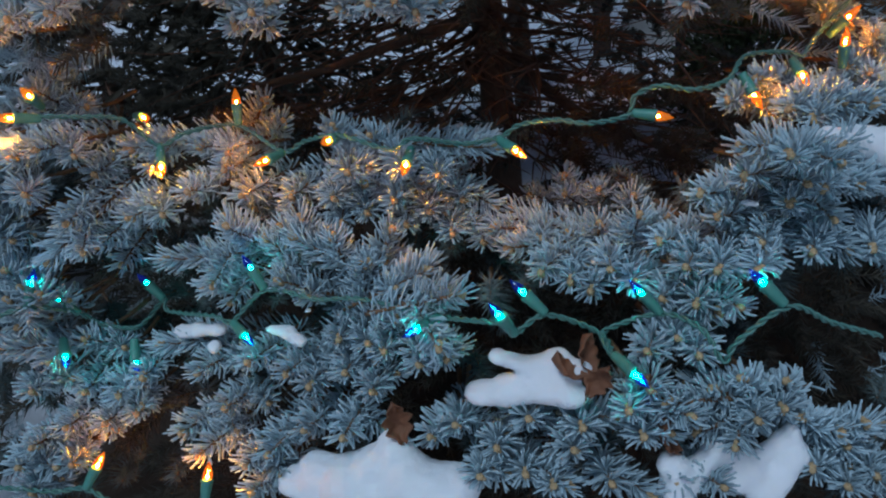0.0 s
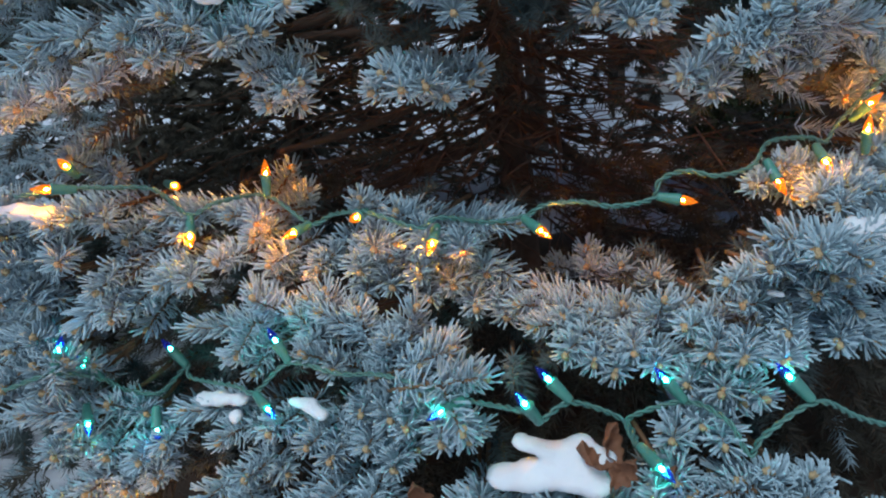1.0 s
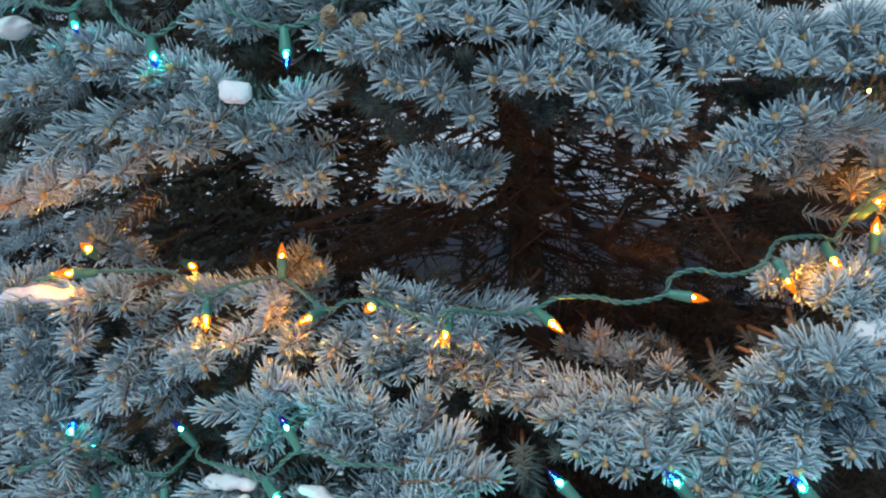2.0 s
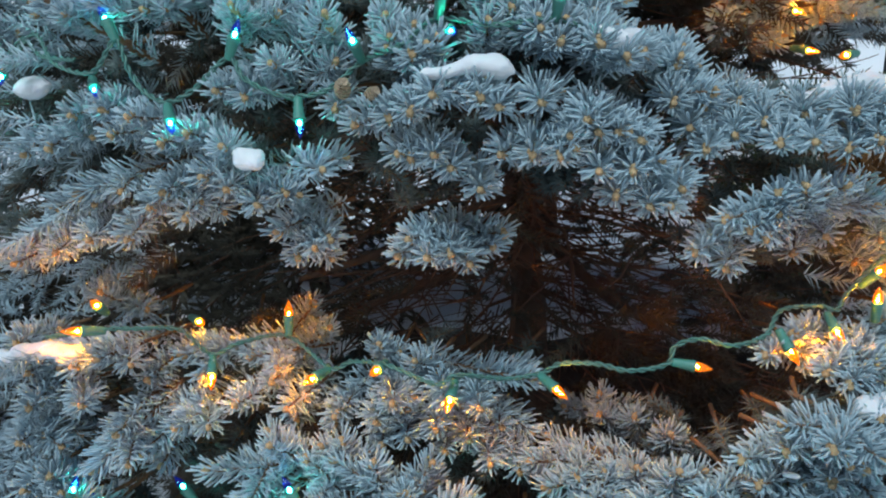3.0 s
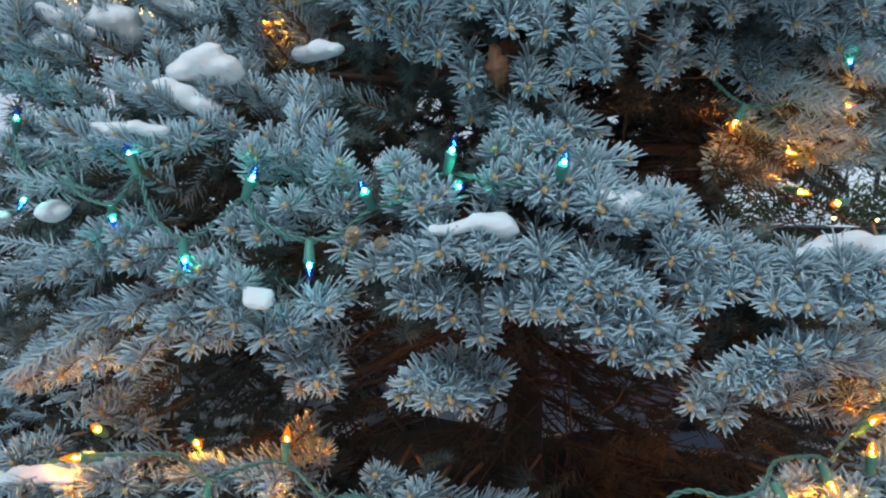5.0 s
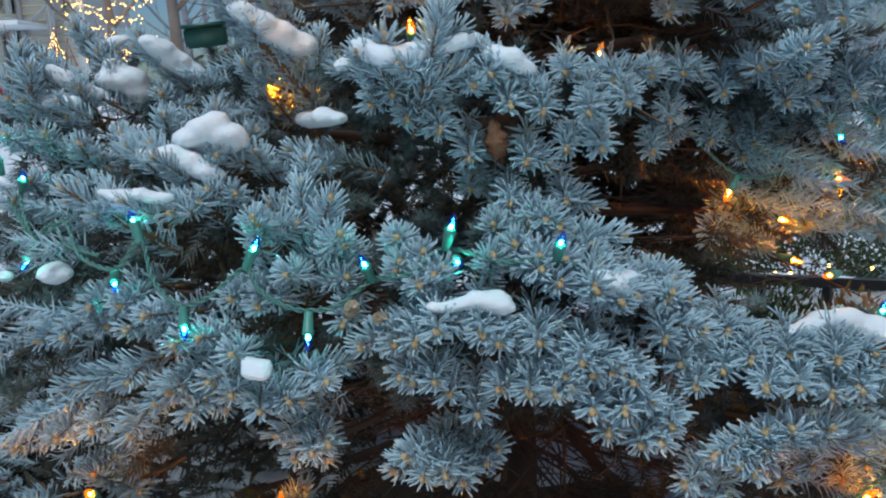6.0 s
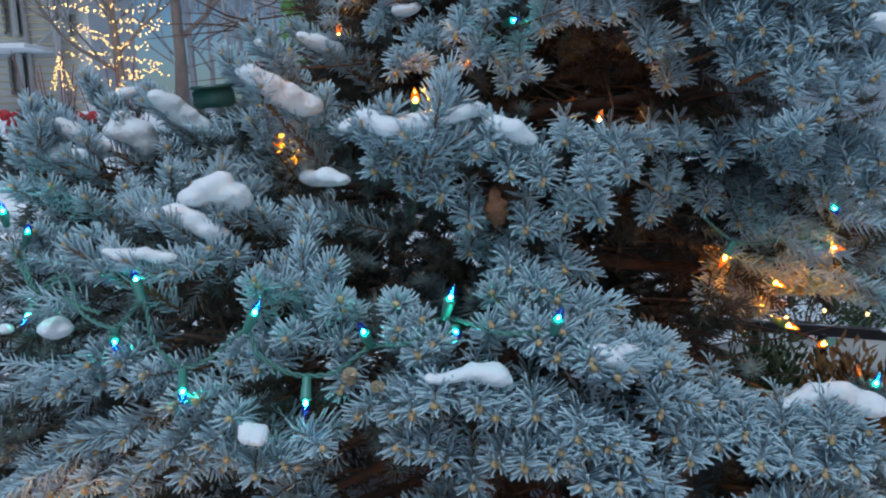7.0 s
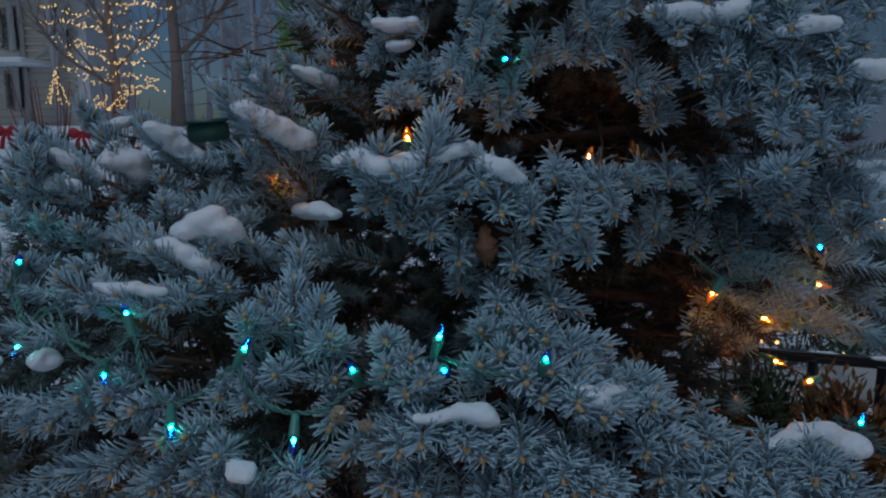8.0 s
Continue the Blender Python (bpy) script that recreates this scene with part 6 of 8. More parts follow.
# ---- the light strings ----
amber_string = tagged(new("light_string"), "green cable string of glowing amber mini bulbs draped over lower branches", "string lights", "light strings")
cable(amber_string, (-0.567, 0.751, 0.935), (-0.509, 0.769, 0.932), (-0.475, 0.788, 0.921), (-0.432, 0.813, 0.903), (-0.401, 0.817, 0.863), (-0.365, 0.828, 0.871), (-0.309, 0.857, 0.862), (-0.246, 0.812, 0.835), (-0.211, 0.800, 0.849), (-0.160, 0.760, 0.864), (-0.101, 0.738, 0.847), (-0.074, 0.744, 0.854), (-0.018, 0.767, 0.831), (0.027, 0.781, 0.828), (0.051, 0.780, 0.840), (0.093, 0.764, 0.846), (0.127, 0.753, 0.841), (0.174, 0.764, 0.840), (0.185, 0.770, 0.860), (0.214, 0.770, 0.868), (0.250, 0.764, 0.860), (0.295, 0.784, 0.860), (0.327, 0.820, 0.873), (0.382, 0.841, 0.865), (0.406, 0.846, 0.855), (0.424, 0.860, 0.870), (0.463, 0.879, 0.898), (0.486, 0.851, 0.947))
lamp(amber_string, AMBER_LAMP, (-0.307, 0.856, 0.862), (-0.306, 0.881, 0.905))
lamp(amber_string, AMBER_LAMP, (-0.399, 0.816, 0.861), (-0.393, 0.778, 0.834))
lamp(amber_string, AMBER_LAMP, (-0.245, 0.811, 0.834), (-0.266, 0.780, 0.836))
lamp(amber_string, AMBER_LAMP, (-0.455, 0.894, 0.883), (-0.423, 0.861, 0.886))
lamp(amber_string, AMBER_LAMP, (-0.529, 0.823, 0.929), (-0.525, 0.801, 0.951))
lamp(amber_string, AMBER_LAMP, (-0.503, 0.771, 0.929), (-0.529, 0.752, 0.940))
lamp(amber_string, AMBER_LAMP, (-0.164, 0.779, 0.857), (-0.173, 0.745, 0.864))
lamp(amber_string, AMBER_LAMP, (-0.079, 0.759, 0.837), (-0.088, 0.720, 0.825))
lamp(amber_string, AMBER_LAMP, (0.024, 0.780, 0.826), (0.050, 0.748, 0.814))
lamp(amber_string, AMBER_LAMP, (0.180, 0.766, 0.842), (0.231, 0.763, 0.829))
lamp(amber_string, AMBER_LAMP, (0.313, 0.794, 0.862), (0.333, 0.773, 0.821))
lamp(amber_string, AMBER_LAMP, (0.457, 0.848, 0.833), (0.457, 0.849, 0.873))
lamp(amber_string, AMBER_LAMP, (0.391, 0.840, 0.855), (0.393, 0.801, 0.838))
lamp(amber_string, AMBER_LAMP, (0.461, 0.900, 0.859), (0.488, 0.895, 0.888))
low_amber_string = tagged(new("light_string"), "green cable string of amber mini bulbs under the lowest branches", "string lights", "light strings")
cable(low_amber_string, (-0.634, 0.561, 0.566), (-0.593, 0.564, 0.552), (-0.550, 0.566, 0.539), (-0.517, 0.570, 0.534), (-0.465, 0.555, 0.511), (-0.372, 0.552, 0.509), (-0.311, 0.529, 0.492))
lamp(low_amber_string, AMBER_LAMP, (-0.517, 0.570, 0.535), (-0.485, 0.596, 0.575))
lamp(low_amber_string, AMBER_LAMP, (-0.372, 0.553, 0.510), (-0.360, 0.578, 0.553))
high_amber_string = tagged(new("light_string"), "green cable string of amber mini bulbs deep in upper branches", "string lights", "light strings")
cable(high_amber_string, (-0.378, 1.203, 1.461), (-0.233, 1.106, 1.474), (-0.106, 1.037, 1.457), (0.021, 1.029, 1.442), (0.158, 1.150, 1.448), (0.295, 1.167, 1.363), (0.386, 1.158, 1.285), (0.477, 1.169, 1.286), (0.516, 1.174, 1.279), (0.583, 1.160, 1.231), (0.634, 1.120, 1.184))
lamp(high_amber_string, AMBER_LAMP, (0.158, 1.157, 1.451), (0.167, 1.146, 1.489))
lamp(high_amber_string, AMBER_LAMP, (-0.378, 1.203, 1.461), (-0.350, 1.171, 1.447))
lamp(high_amber_string, AMBER_LAMP, (0.386, 1.158, 1.285), (0.361, 1.147, 1.242))
lamp(high_amber_string, AMBER_LAMP, (0.481, 1.277, 1.201), (0.500, 1.251, 1.193))
lamp(high_amber_string, AMBER_LAMP, (0.516, 1.174, 1.279), (0.544, 1.155, 1.274))
lamp(high_amber_string, AMBER_LAMP, (0.474, 1.203, 1.142), (0.493, 1.177, 1.138))
lamp(high_amber_string, AMBER_LAMP, (0.522, 1.092, 1.139), (0.481, 1.062, 1.141))
lamp(high_amber_string, AMBER_LAMP, (-0.105, 0.978, 1.485), (-0.105, 0.956, 1.513))
lamp(high_amber_string, AMBER_LAMP, (-0.288, 1.410, 1.621), (-0.292, 1.402, 1.662))
teal_string = tagged(new("light_string"), "green cable string of glowing teal mini bulbs along the lowest branches", "string lights", "light strings")
cable(teal_string, (-0.614, 0.660, 0.727), (-0.562, 0.682, 0.729), (-0.532, 0.719, 0.689), (-0.514, 0.725, 0.665), (-0.475, 0.729, 0.651), (-0.461, 0.747, 0.655), (-0.435, 0.750, 0.677), (-0.425, 0.734, 0.668), (-0.347, 0.689, 0.681), (-0.321, 0.677, 0.679), (-0.271, 0.680, 0.715), (-0.209, 0.664, 0.704), (-0.155, 0.656, 0.702), (-0.064, 0.593, 0.710), (-0.003, 0.540, 0.732), (0.013, 0.541, 0.717), (0.047, 0.563, 0.718), (0.100, 0.571, 0.682), (0.105, 0.528, 0.686), (0.102, 0.561, 0.682), (0.114, 0.582, 0.678), (0.169, 0.593, 0.681), (0.199, 0.558, 0.684), (0.216, 0.538, 0.655), (0.229, 0.539, 0.677), (0.279, 0.548, 0.706), (0.328, 0.558, 0.673), (0.385, 0.564, 0.643))
lamp(teal_string, TEAL_LAMP, (-0.563, 0.682, 0.729), (-0.546, 0.701, 0.771))
lamp(teal_string, TEAL_LAMP, (-0.532, 0.719, 0.689), (-0.573, 0.736, 0.725))
lamp(teal_string, TEAL_LAMP, (-0.435, 0.750, 0.677), (-0.476, 0.772, 0.721))
lamp(teal_string, TEAL_LAMP, (-0.271, 0.680, 0.716), (-0.298, 0.705, 0.762))
lamp(teal_string, TEAL_LAMP, (-0.542, 0.685, 0.676), (-0.526, 0.649, 0.663))
lamp(teal_string, TEAL_LAMP, (-0.465, 0.701, 0.653), (-0.467, 0.676, 0.610))
lamp(teal_string, TEAL_LAMP, (-0.321, 0.676, 0.678), (-0.293, 0.644, 0.666))
lamp(teal_string, TEAL_LAMP, (-0.062, 0.591, 0.711), (-0.095, 0.565, 0.712))
lamp(teal_string, TEAL_LAMP, (0.046, 0.562, 0.721), (0.006, 0.583, 0.764))
lamp(teal_string, TEAL_LAMP, (0.013, 0.541, 0.715), (-0.007, 0.537, 0.756))
lamp(teal_string, TEAL_LAMP, (0.169, 0.593, 0.681), (0.133, 0.615, 0.725))
lamp(teal_string, TEAL_LAMP, (0.275, 0.548, 0.709), (0.237, 0.570, 0.752))
lamp(teal_string, TEAL_LAMP, (0.106, 0.530, 0.686), (0.124, 0.500, 0.678))
high_teal_string = tagged(new("light_string"), "green cable string of teal mini bulbs looping across upper branches", "string lights", "light strings")
cable(high_teal_string, (-0.704, 0.996, 1.305), (-0.671, 0.970, 1.274), (-0.634, 0.937, 1.249), (-0.597, 0.949, 1.277), (-0.546, 0.893, 1.240), (-0.487, 0.866, 1.228), (-0.450, 0.868, 1.262), (-0.437, 0.858, 1.225), (-0.416, 0.839, 1.203), (-0.383, 0.822, 1.190), (-0.350, 0.822, 1.201), (-0.309, 0.841, 1.231), (-0.288, 0.820, 1.209), (-0.256, 0.811, 1.191), (-0.227, 0.812, 1.184), (-0.191, 0.813, 1.190), (-0.153, 0.830, 1.214), (-0.101, 0.792, 1.232), (-0.064, 0.824, 1.252), (-0.003, 0.802, 1.241), (0.059, 0.793, 1.241), (0.133, 0.825, 1.209), (0.213, 0.890, 1.162), (0.225, 0.904, 1.168), (0.276, 0.923, 1.134), (0.356, 0.977, 1.105), (0.435, 1.013, 1.081), (0.495, 1.018, 1.068), (0.559, 0.995, 1.090))
cable(high_teal_string, (-0.691, 1.020, 1.335), (-0.689, 1.001, 1.300), (-0.643, 0.949, 1.256), (-0.619, 0.959, 1.273), (-0.574, 0.913, 1.251), (-0.512, 0.878, 1.243))
lamp(high_teal_string, TEAL_LAMP, (-0.449, 0.868, 1.260), (-0.470, 0.885, 1.312))
lamp(high_teal_string, TEAL_LAMP, (-0.504, 0.893, 1.219), (-0.485, 0.856, 1.202))
lamp(high_teal_string, TEAL_LAMP, (-0.634, 0.937, 1.249), (-0.635, 0.903, 1.221))
lamp(high_teal_string, TEAL_LAMP, (-0.309, 0.840, 1.229), (-0.289, 0.835, 1.266))
lamp(high_teal_string, TEAL_LAMP, (-0.228, 0.812, 1.183), (-0.226, 0.786, 1.142))
lamp(high_teal_string, TEAL_LAMP, (-0.383, 0.820, 1.187), (-0.369, 0.785, 1.161))
lamp(high_teal_string, TEAL_LAMP, (-0.064, 0.822, 1.251), (-0.054, 0.812, 1.286))
lamp(high_teal_string, TEAL_LAMP, (-0.060, 0.842, 1.242), (-0.048, 0.806, 1.238))
lamp(high_teal_string, TEAL_LAMP, (-0.153, 0.830, 1.214), (-0.159, 0.810, 1.242))
lamp(high_teal_string, TEAL_LAMP, (0.060, 0.794, 1.242), (0.064, 0.774, 1.268))
lamp(high_teal_string, TEAL_LAMP, (-0.692, 1.011, 1.313), (-0.670, 0.988, 1.342))
lamp(high_teal_string, TEAL_LAMP, (-0.723, 1.017, 1.338), (-0.712, 0.996, 1.370))
lamp(high_teal_string, TEAL_LAMP, (0.016, 1.170, 1.628), (0.033, 1.140, 1.632))
lamp(high_teal_string, TEAL_LAMP, (0.520, 1.136, 1.356), (0.513, 1.102, 1.339))
lamp(high_teal_string, TEAL_LAMP, (0.439, 1.011, 1.082), (0.488, 1.016, 1.093))
lamp(high_teal_string, TEAL_LAMP, (0.427, 1.000, 1.083), (0.394, 0.967, 1.077))
lamp(high_teal_string, TEAL_LAMP, (0.525, 0.988, 1.086), (0.525, 0.974, 1.128))

# ---- snow on the branches ----
snow((-0.235, 0.569, 0.530, 0.0255), (-0.194, 0.557, 0.524, 0.0355), (-0.135, 0.564, 0.558, 0.0218), (-0.125, 0.545, 0.532, 0.0347), (-0.081, 0.530, 0.525, 0.0319), (-0.264, 0.567, 0.518, 0.0189), (-0.183, 0.538, 0.501, 0.0404), (-0.104, 0.522, 0.501, 0.0394), (-0.140, 0.572, 0.568, 0.0131))
snow((-0.007, 0.561, 0.676, 0.0112), (0.021, 0.559, 0.665, 0.0119), (0.053, 0.559, 0.664, 0.0159), (0.076, 0.539, 0.664, 0.0116), (-0.030, 0.561, 0.630, 0.0165), (0.001, 0.554, 0.637, 0.0205), (0.036, 0.547, 0.641, 0.0200), (0.062, 0.530, 0.642, 0.0170), (0.020, 0.556, 0.652, 0.0106))
snow((0.159, 0.503, 0.557, 0.0158), (0.163, 0.497, 0.529, 0.0186), (0.209, 0.516, 0.560, 0.0159), (0.238, 0.512, 0.535, 0.0188), (0.255, 0.504, 0.508, 0.0229), (0.288, 0.520, 0.536, 0.0188), (0.289, 0.531, 0.563, 0.0087), (0.219, 0.504, 0.522, 0.0168))
snow((-0.276, 0.674, 0.664, 0.0093), (-0.255, 0.668, 0.662, 0.0108), (-0.240, 0.659, 0.652, 0.0100))
snow((-0.359, 0.686, 0.639, 0.0120))
snow((-0.411, 0.718, 0.646, 0.0132), (-0.383, 0.709, 0.653, 0.0130), (-0.352, 0.696, 0.657, 0.0112))
snow((-0.226, 0.676, 0.683, 0.0069))
snow((0.377, 0.701, 0.811, 0.0165), (0.422, 0.726, 0.792, 0.0242), (0.456, 0.729, 0.779, 0.0288))
snow((0.267, 0.641, 0.776, 0.0079), (0.277, 0.638, 0.774, 0.0059))
snow((-0.075, 0.756, 1.204, 0.0105), (-0.053, 0.762, 1.204, 0.0106), (-0.029, 0.768, 1.209, 0.0146), (-0.006, 0.772, 1.204, 0.0174), (0.008, 0.768, 1.197, 0.0093))
snow((-0.296, 0.782, 1.134, 0.0108), (-0.278, 0.784, 1.130, 0.0108), (-0.278, 0.778, 1.121, 0.0108), (-0.295, 0.776, 1.124, 0.0100))
snow((-0.595, 0.913, 1.217, 0.0182), (-0.610, 0.918, 1.218, 0.0117), (-0.580, 0.907, 1.217, 0.0115))
snow((0.118, 0.791, 1.221, 0.0134), (0.143, 0.814, 1.216, 0.0152), (0.102, 0.787, 1.228, 0.0093), (0.160, 0.834, 1.212, 0.0085))
snow((0.369, 0.892, 1.119, 0.0139), (0.421, 0.932, 1.122, 0.0177), (0.448, 0.919, 1.129, 0.0174), (0.461, 0.881, 1.127, 0.0227))
snow((-0.612, 0.763, 0.914, 0.0143), (-0.580, 0.765, 0.914, 0.0158), (-0.550, 0.766, 0.906, 0.0127))
snow((-0.642, 0.761, 0.910, 0.0127), (-0.612, 0.760, 0.909, 0.0095))
snow((-0.449, 0.784, 0.805, 0.0075), (-0.430, 0.785, 0.806, 0.0083), (-0.411, 0.781, 0.808, 0.0066))
snow((-0.157, 0.884, 1.488, 0.0170), (-0.130, 0.884, 1.476, 0.0188), (-0.102, 0.917, 1.481, 0.0177), (-0.042, 0.946, 1.494, 0.0145), (-0.024, 0.989, 1.498, 0.0133), pierced=True)
snow((0.002, 0.967, 1.479, 0.0167), (0.020, 0.950, 1.472, 0.0182), (0.042, 0.957, 1.457, 0.0129), pierced=True)
snow((-0.284, 1.102, 1.401, 0.0176), (-0.249, 1.064, 1.405, 0.0190), (-0.219, 1.021, 1.401, 0.0121))
snow((-0.024, 0.944, 1.440, 0.0091), (-0.030, 0.939, 1.433, 0.0073))
snow((-0.601, 0.914, 1.214, 0.0192), (-0.581, 0.908, 1.215, 0.0133))
snow((-0.678, 0.927, 1.208, 0.0127))
snow((0.104, 0.784, 1.226, 0.0125), (0.124, 0.790, 1.218, 0.0158), (0.145, 0.803, 1.207, 0.0112))
snow((-0.176, 1.213, 1.701, 0.0140), (-0.148, 1.212, 1.697, 0.0187), (-0.118, 1.194, 1.698, 0.0138), pierced=True)
snow((-0.149, 1.217, 1.664, 0.0165), (-0.124, 1.204, 1.666, 0.0116))
snow((0.228, 1.024, 1.679, 0.0173), (0.269, 1.033, 1.683, 0.0174), (0.318, 1.045, 1.681, 0.0215), (0.349, 1.046, 1.690, 0.0175), pierced=True)
snow((0.408, 1.036, 1.653, 0.0135), (0.439, 1.039, 1.664, 0.0193), (0.470, 1.041, 1.664, 0.0145), pierced=True)
snow((0.516, 1.033, 1.606, 0.0174), (0.539, 1.034, 1.603, 0.0212))
snow((0.255, 1.030, 1.642, 0.0097), (0.272, 1.037, 1.639, 0.0088))


def laden_bough(tip, base):
    """A stout young bough in its bark, ringed with shoots, that carries the snow beside it."""
    tip, base = Vector(tip), Vector(base)
    stem = spray(tip, base, 1)
    d = (base - tip).normalized()
    v, f = tube([tip + d * 0.012, tip.lerp(base, 0.5), base, base + d * 0.05], [0.0032, 0.0046, 0.0056, 0.006], 8)
    link_mesh("bark", v, f, [TWIG], parent=stem, label="ridged brown bark")


laden_bough((-0.384, 1.020, 1.583), (-0.310, 1.100, 1.470))
snow((-0.348, 1.030, 1.556, 0.0180), (-0.330, 1.053, 1.541, 0.0225), (-0.310, 1.077, 1.527, 0.0251), (-0.286, 1.100, 1.511, 0.0257), pierced=True)
laden_bough((-0.572, 1.190, 1.535), (-0.526, 1.250, 1.448))
snow((-0.549, 1.170, 1.532, 0.0159), (-0.538, 1.187, 1.521, 0.0219), (-0.522, 1.203, 1.502, 0.0234), (-0.504, 1.220, 1.483, 0.0202), pierced=True)
laden_bough((-0.701, 1.130, 1.503), (-0.668, 1.170, 1.428))
snow((-0.680, 1.110, 1.492, 0.0119), (-0.669, 1.123, 1.479, 0.0175), (-0.655, 1.137, 1.462, 0.0177), (-0.640, 1.150, 1.452, 0.0156), pierced=True)
snow((-0.692, 1.080, 1.439, 0.0115), (-0.675, 1.090, 1.442, 0.0169), (-0.651, 1.100, 1.439, 0.0160), pierced=True)
laden_bough((-0.659, 1.220, 1.513), (-0.624, 1.270, 1.437))
snow((-0.624, 1.190, 1.500, 0.0150), (-0.635, 1.198, 1.477, 0.0244), (-0.609, 1.205, 1.477, 0.0293), (-0.595, 1.212, 1.455, 0.0224), (-0.614, 1.220, 1.432, 0.0095), pierced=True)
snow((-0.670, 1.250, 1.533, 0.0158), (-0.649, 1.260, 1.542, 0.0159), (-0.630, 1.270, 1.548, 0.0099), pierced=True)
laden_bough((-0.359, 1.100, 1.614), (-0.336, 1.160, 1.568))
snow((-0.343, 1.080, 1.602, 0.0115), (-0.334, 1.097, 1.591, 0.0139), (-0.321, 1.113, 1.581, 0.0141), (-0.311, 1.130, 1.581, 0.0077), pierced=True)
laden_bough((-0.340, 1.270, 1.643), (-0.264, 1.330, 1.584))
snow((-0.328, 1.260, 1.633, 0.0122), (-0.307, 1.275, 1.625, 0.0198), (-0.278, 1.290, 1.613, 0.0201), pierced=True)
snow((-0.218, 1.070, 1.476, 0.0146), (-0.208, 1.070, 1.487, 0.0104), pierced=True)
laden_bough((-0.381, 0.990, 1.423), (-0.415, 1.030, 1.353))
snow((-0.418, 0.970, 1.385, 0.0189), (-0.398, 0.974, 1.399, 0.0208), (-0.380, 0.979, 1.409, 0.0152), (-0.383, 0.983, 1.389, 0.0229), (-0.364, 0.987, 1.388, 0.0192), (-0.352, 0.991, 1.378, 0.0135), (-0.381, 0.996, 1.367, 0.0174), (-0.406, 1.000, 1.379, 0.0214), pierced=True)
laden_bough((-0.462, 0.950, 1.381), (-0.423, 1.000, 1.299))
snow((-0.480, 0.940, 1.369, 0.0110), (-0.460, 0.946, 1.365, 0.0147), (-0.435, 0.952, 1.368, 0.0167), (-0.416, 0.958, 1.355, 0.0177), (-0.395, 0.964, 1.340, 0.0178), (-0.377, 0.970, 1.332, 0.0113), pierced=True)
laden_bough((-0.558, 0.890, 1.331), (-0.491, 0.930, 1.269))
snow((-0.497, 0.880, 1.325, 0.0086), (-0.476, 0.885, 1.320, 0.0129), (-0.453, 0.890, 1.321, 0.0130), (-0.437, 0.895, 1.314, 0.0113), (-0.420, 0.900, 1.313, 0.0087), pierced=True)
laden_bough((-0.677, 1.050, 1.494), (-0.708, 1.090, 1.415))
laden_bough((-0.745, 1.300, 1.576), (-0.725, 1.340, 1.504))
laden_bough((-0.059, 0.930, 1.541), (-0.085, 0.970, 1.471))



# ---- small things caught in the branches ----
def dead_leaf(centre, size, turn, seed):
    """A curled, lobed oak leaf with thickness and a midrib."""
    rng = random.Random(seed)
    bm = bmesh.new()
    n, rows = 16, 7
    grid = []
    for i in range(n + 1):
        s = i / n
        half = size * 0.30 * math.sin(math.pi * min(1, s * 0.96 + 0.04)) * (1 + 0.28 * math.cos(s * 22))
        line = []
        for j in range(rows):
            u = 2 * j / (rows - 1) - 1
            curl = 0.35 * size * (s - 0.5) ** 2 * 2 + 0.28 * size * u * u * (0.6 + 0.4 * s) + rng.uniform(-1, 1) * size * 0.012
            line.append(bm.verts.new((half * u, size * (s - 0.5), curl)))
        grid.append(line)
    for i in range(n):
        for j in range(rows - 1):
            bm.faces.new((grid[i][j], grid[i][j + 1], grid[i + 1][j + 1], grid[i + 1][j]))
    ob = part("dead_leaf", bm, LEAF, None)
    ob.matrix_basis = pose(*centre, *turn)
    so = ob.modifiers.new("thickness", "SOLIDIFY")
    so.thickness = 0.0009
    link_mesh("stalk", *tube([(0, -size * 0.5, size * 0.17), (0, -size * 0.6, size * 0.2), (0.002, -size * 0.72, size * 0.2)], [0.0012, 0.001, 0.0009], 5), [TWIG], parent=ob)
    return tagged(ob, "curled brown dead oak leaf caught in spruce branches", "leaf", "dead leaves")


dead_leaf((0.078, 0.547, 0.674), 0.042, (60, 20, 40), 0)
dead_leaf((0.058, 0.528, 0.669), 0.04, (35, 10, 80), 1)
dead_leaf((0.090, 0.514, 0.673), 0.038, (75, 30, -30), 2)
dead_leaf((-0.130, 0.574, 0.590), 0.05, (70, 0, 20), 3)
dead_leaf((-0.003, 0.940, 1.361), 0.045, (80, 0, 170), 4)
dead_leaf((-0.005, 0.943, 1.365), 0.05, (75, 10, 150), 5)
dead_leaf((0.150, 0.516, 0.584), 0.045, (70, 0, 60), 6)
dead_leaf((0.141, 0.529, 0.636), 0.03, (50, 0, 60), 7)


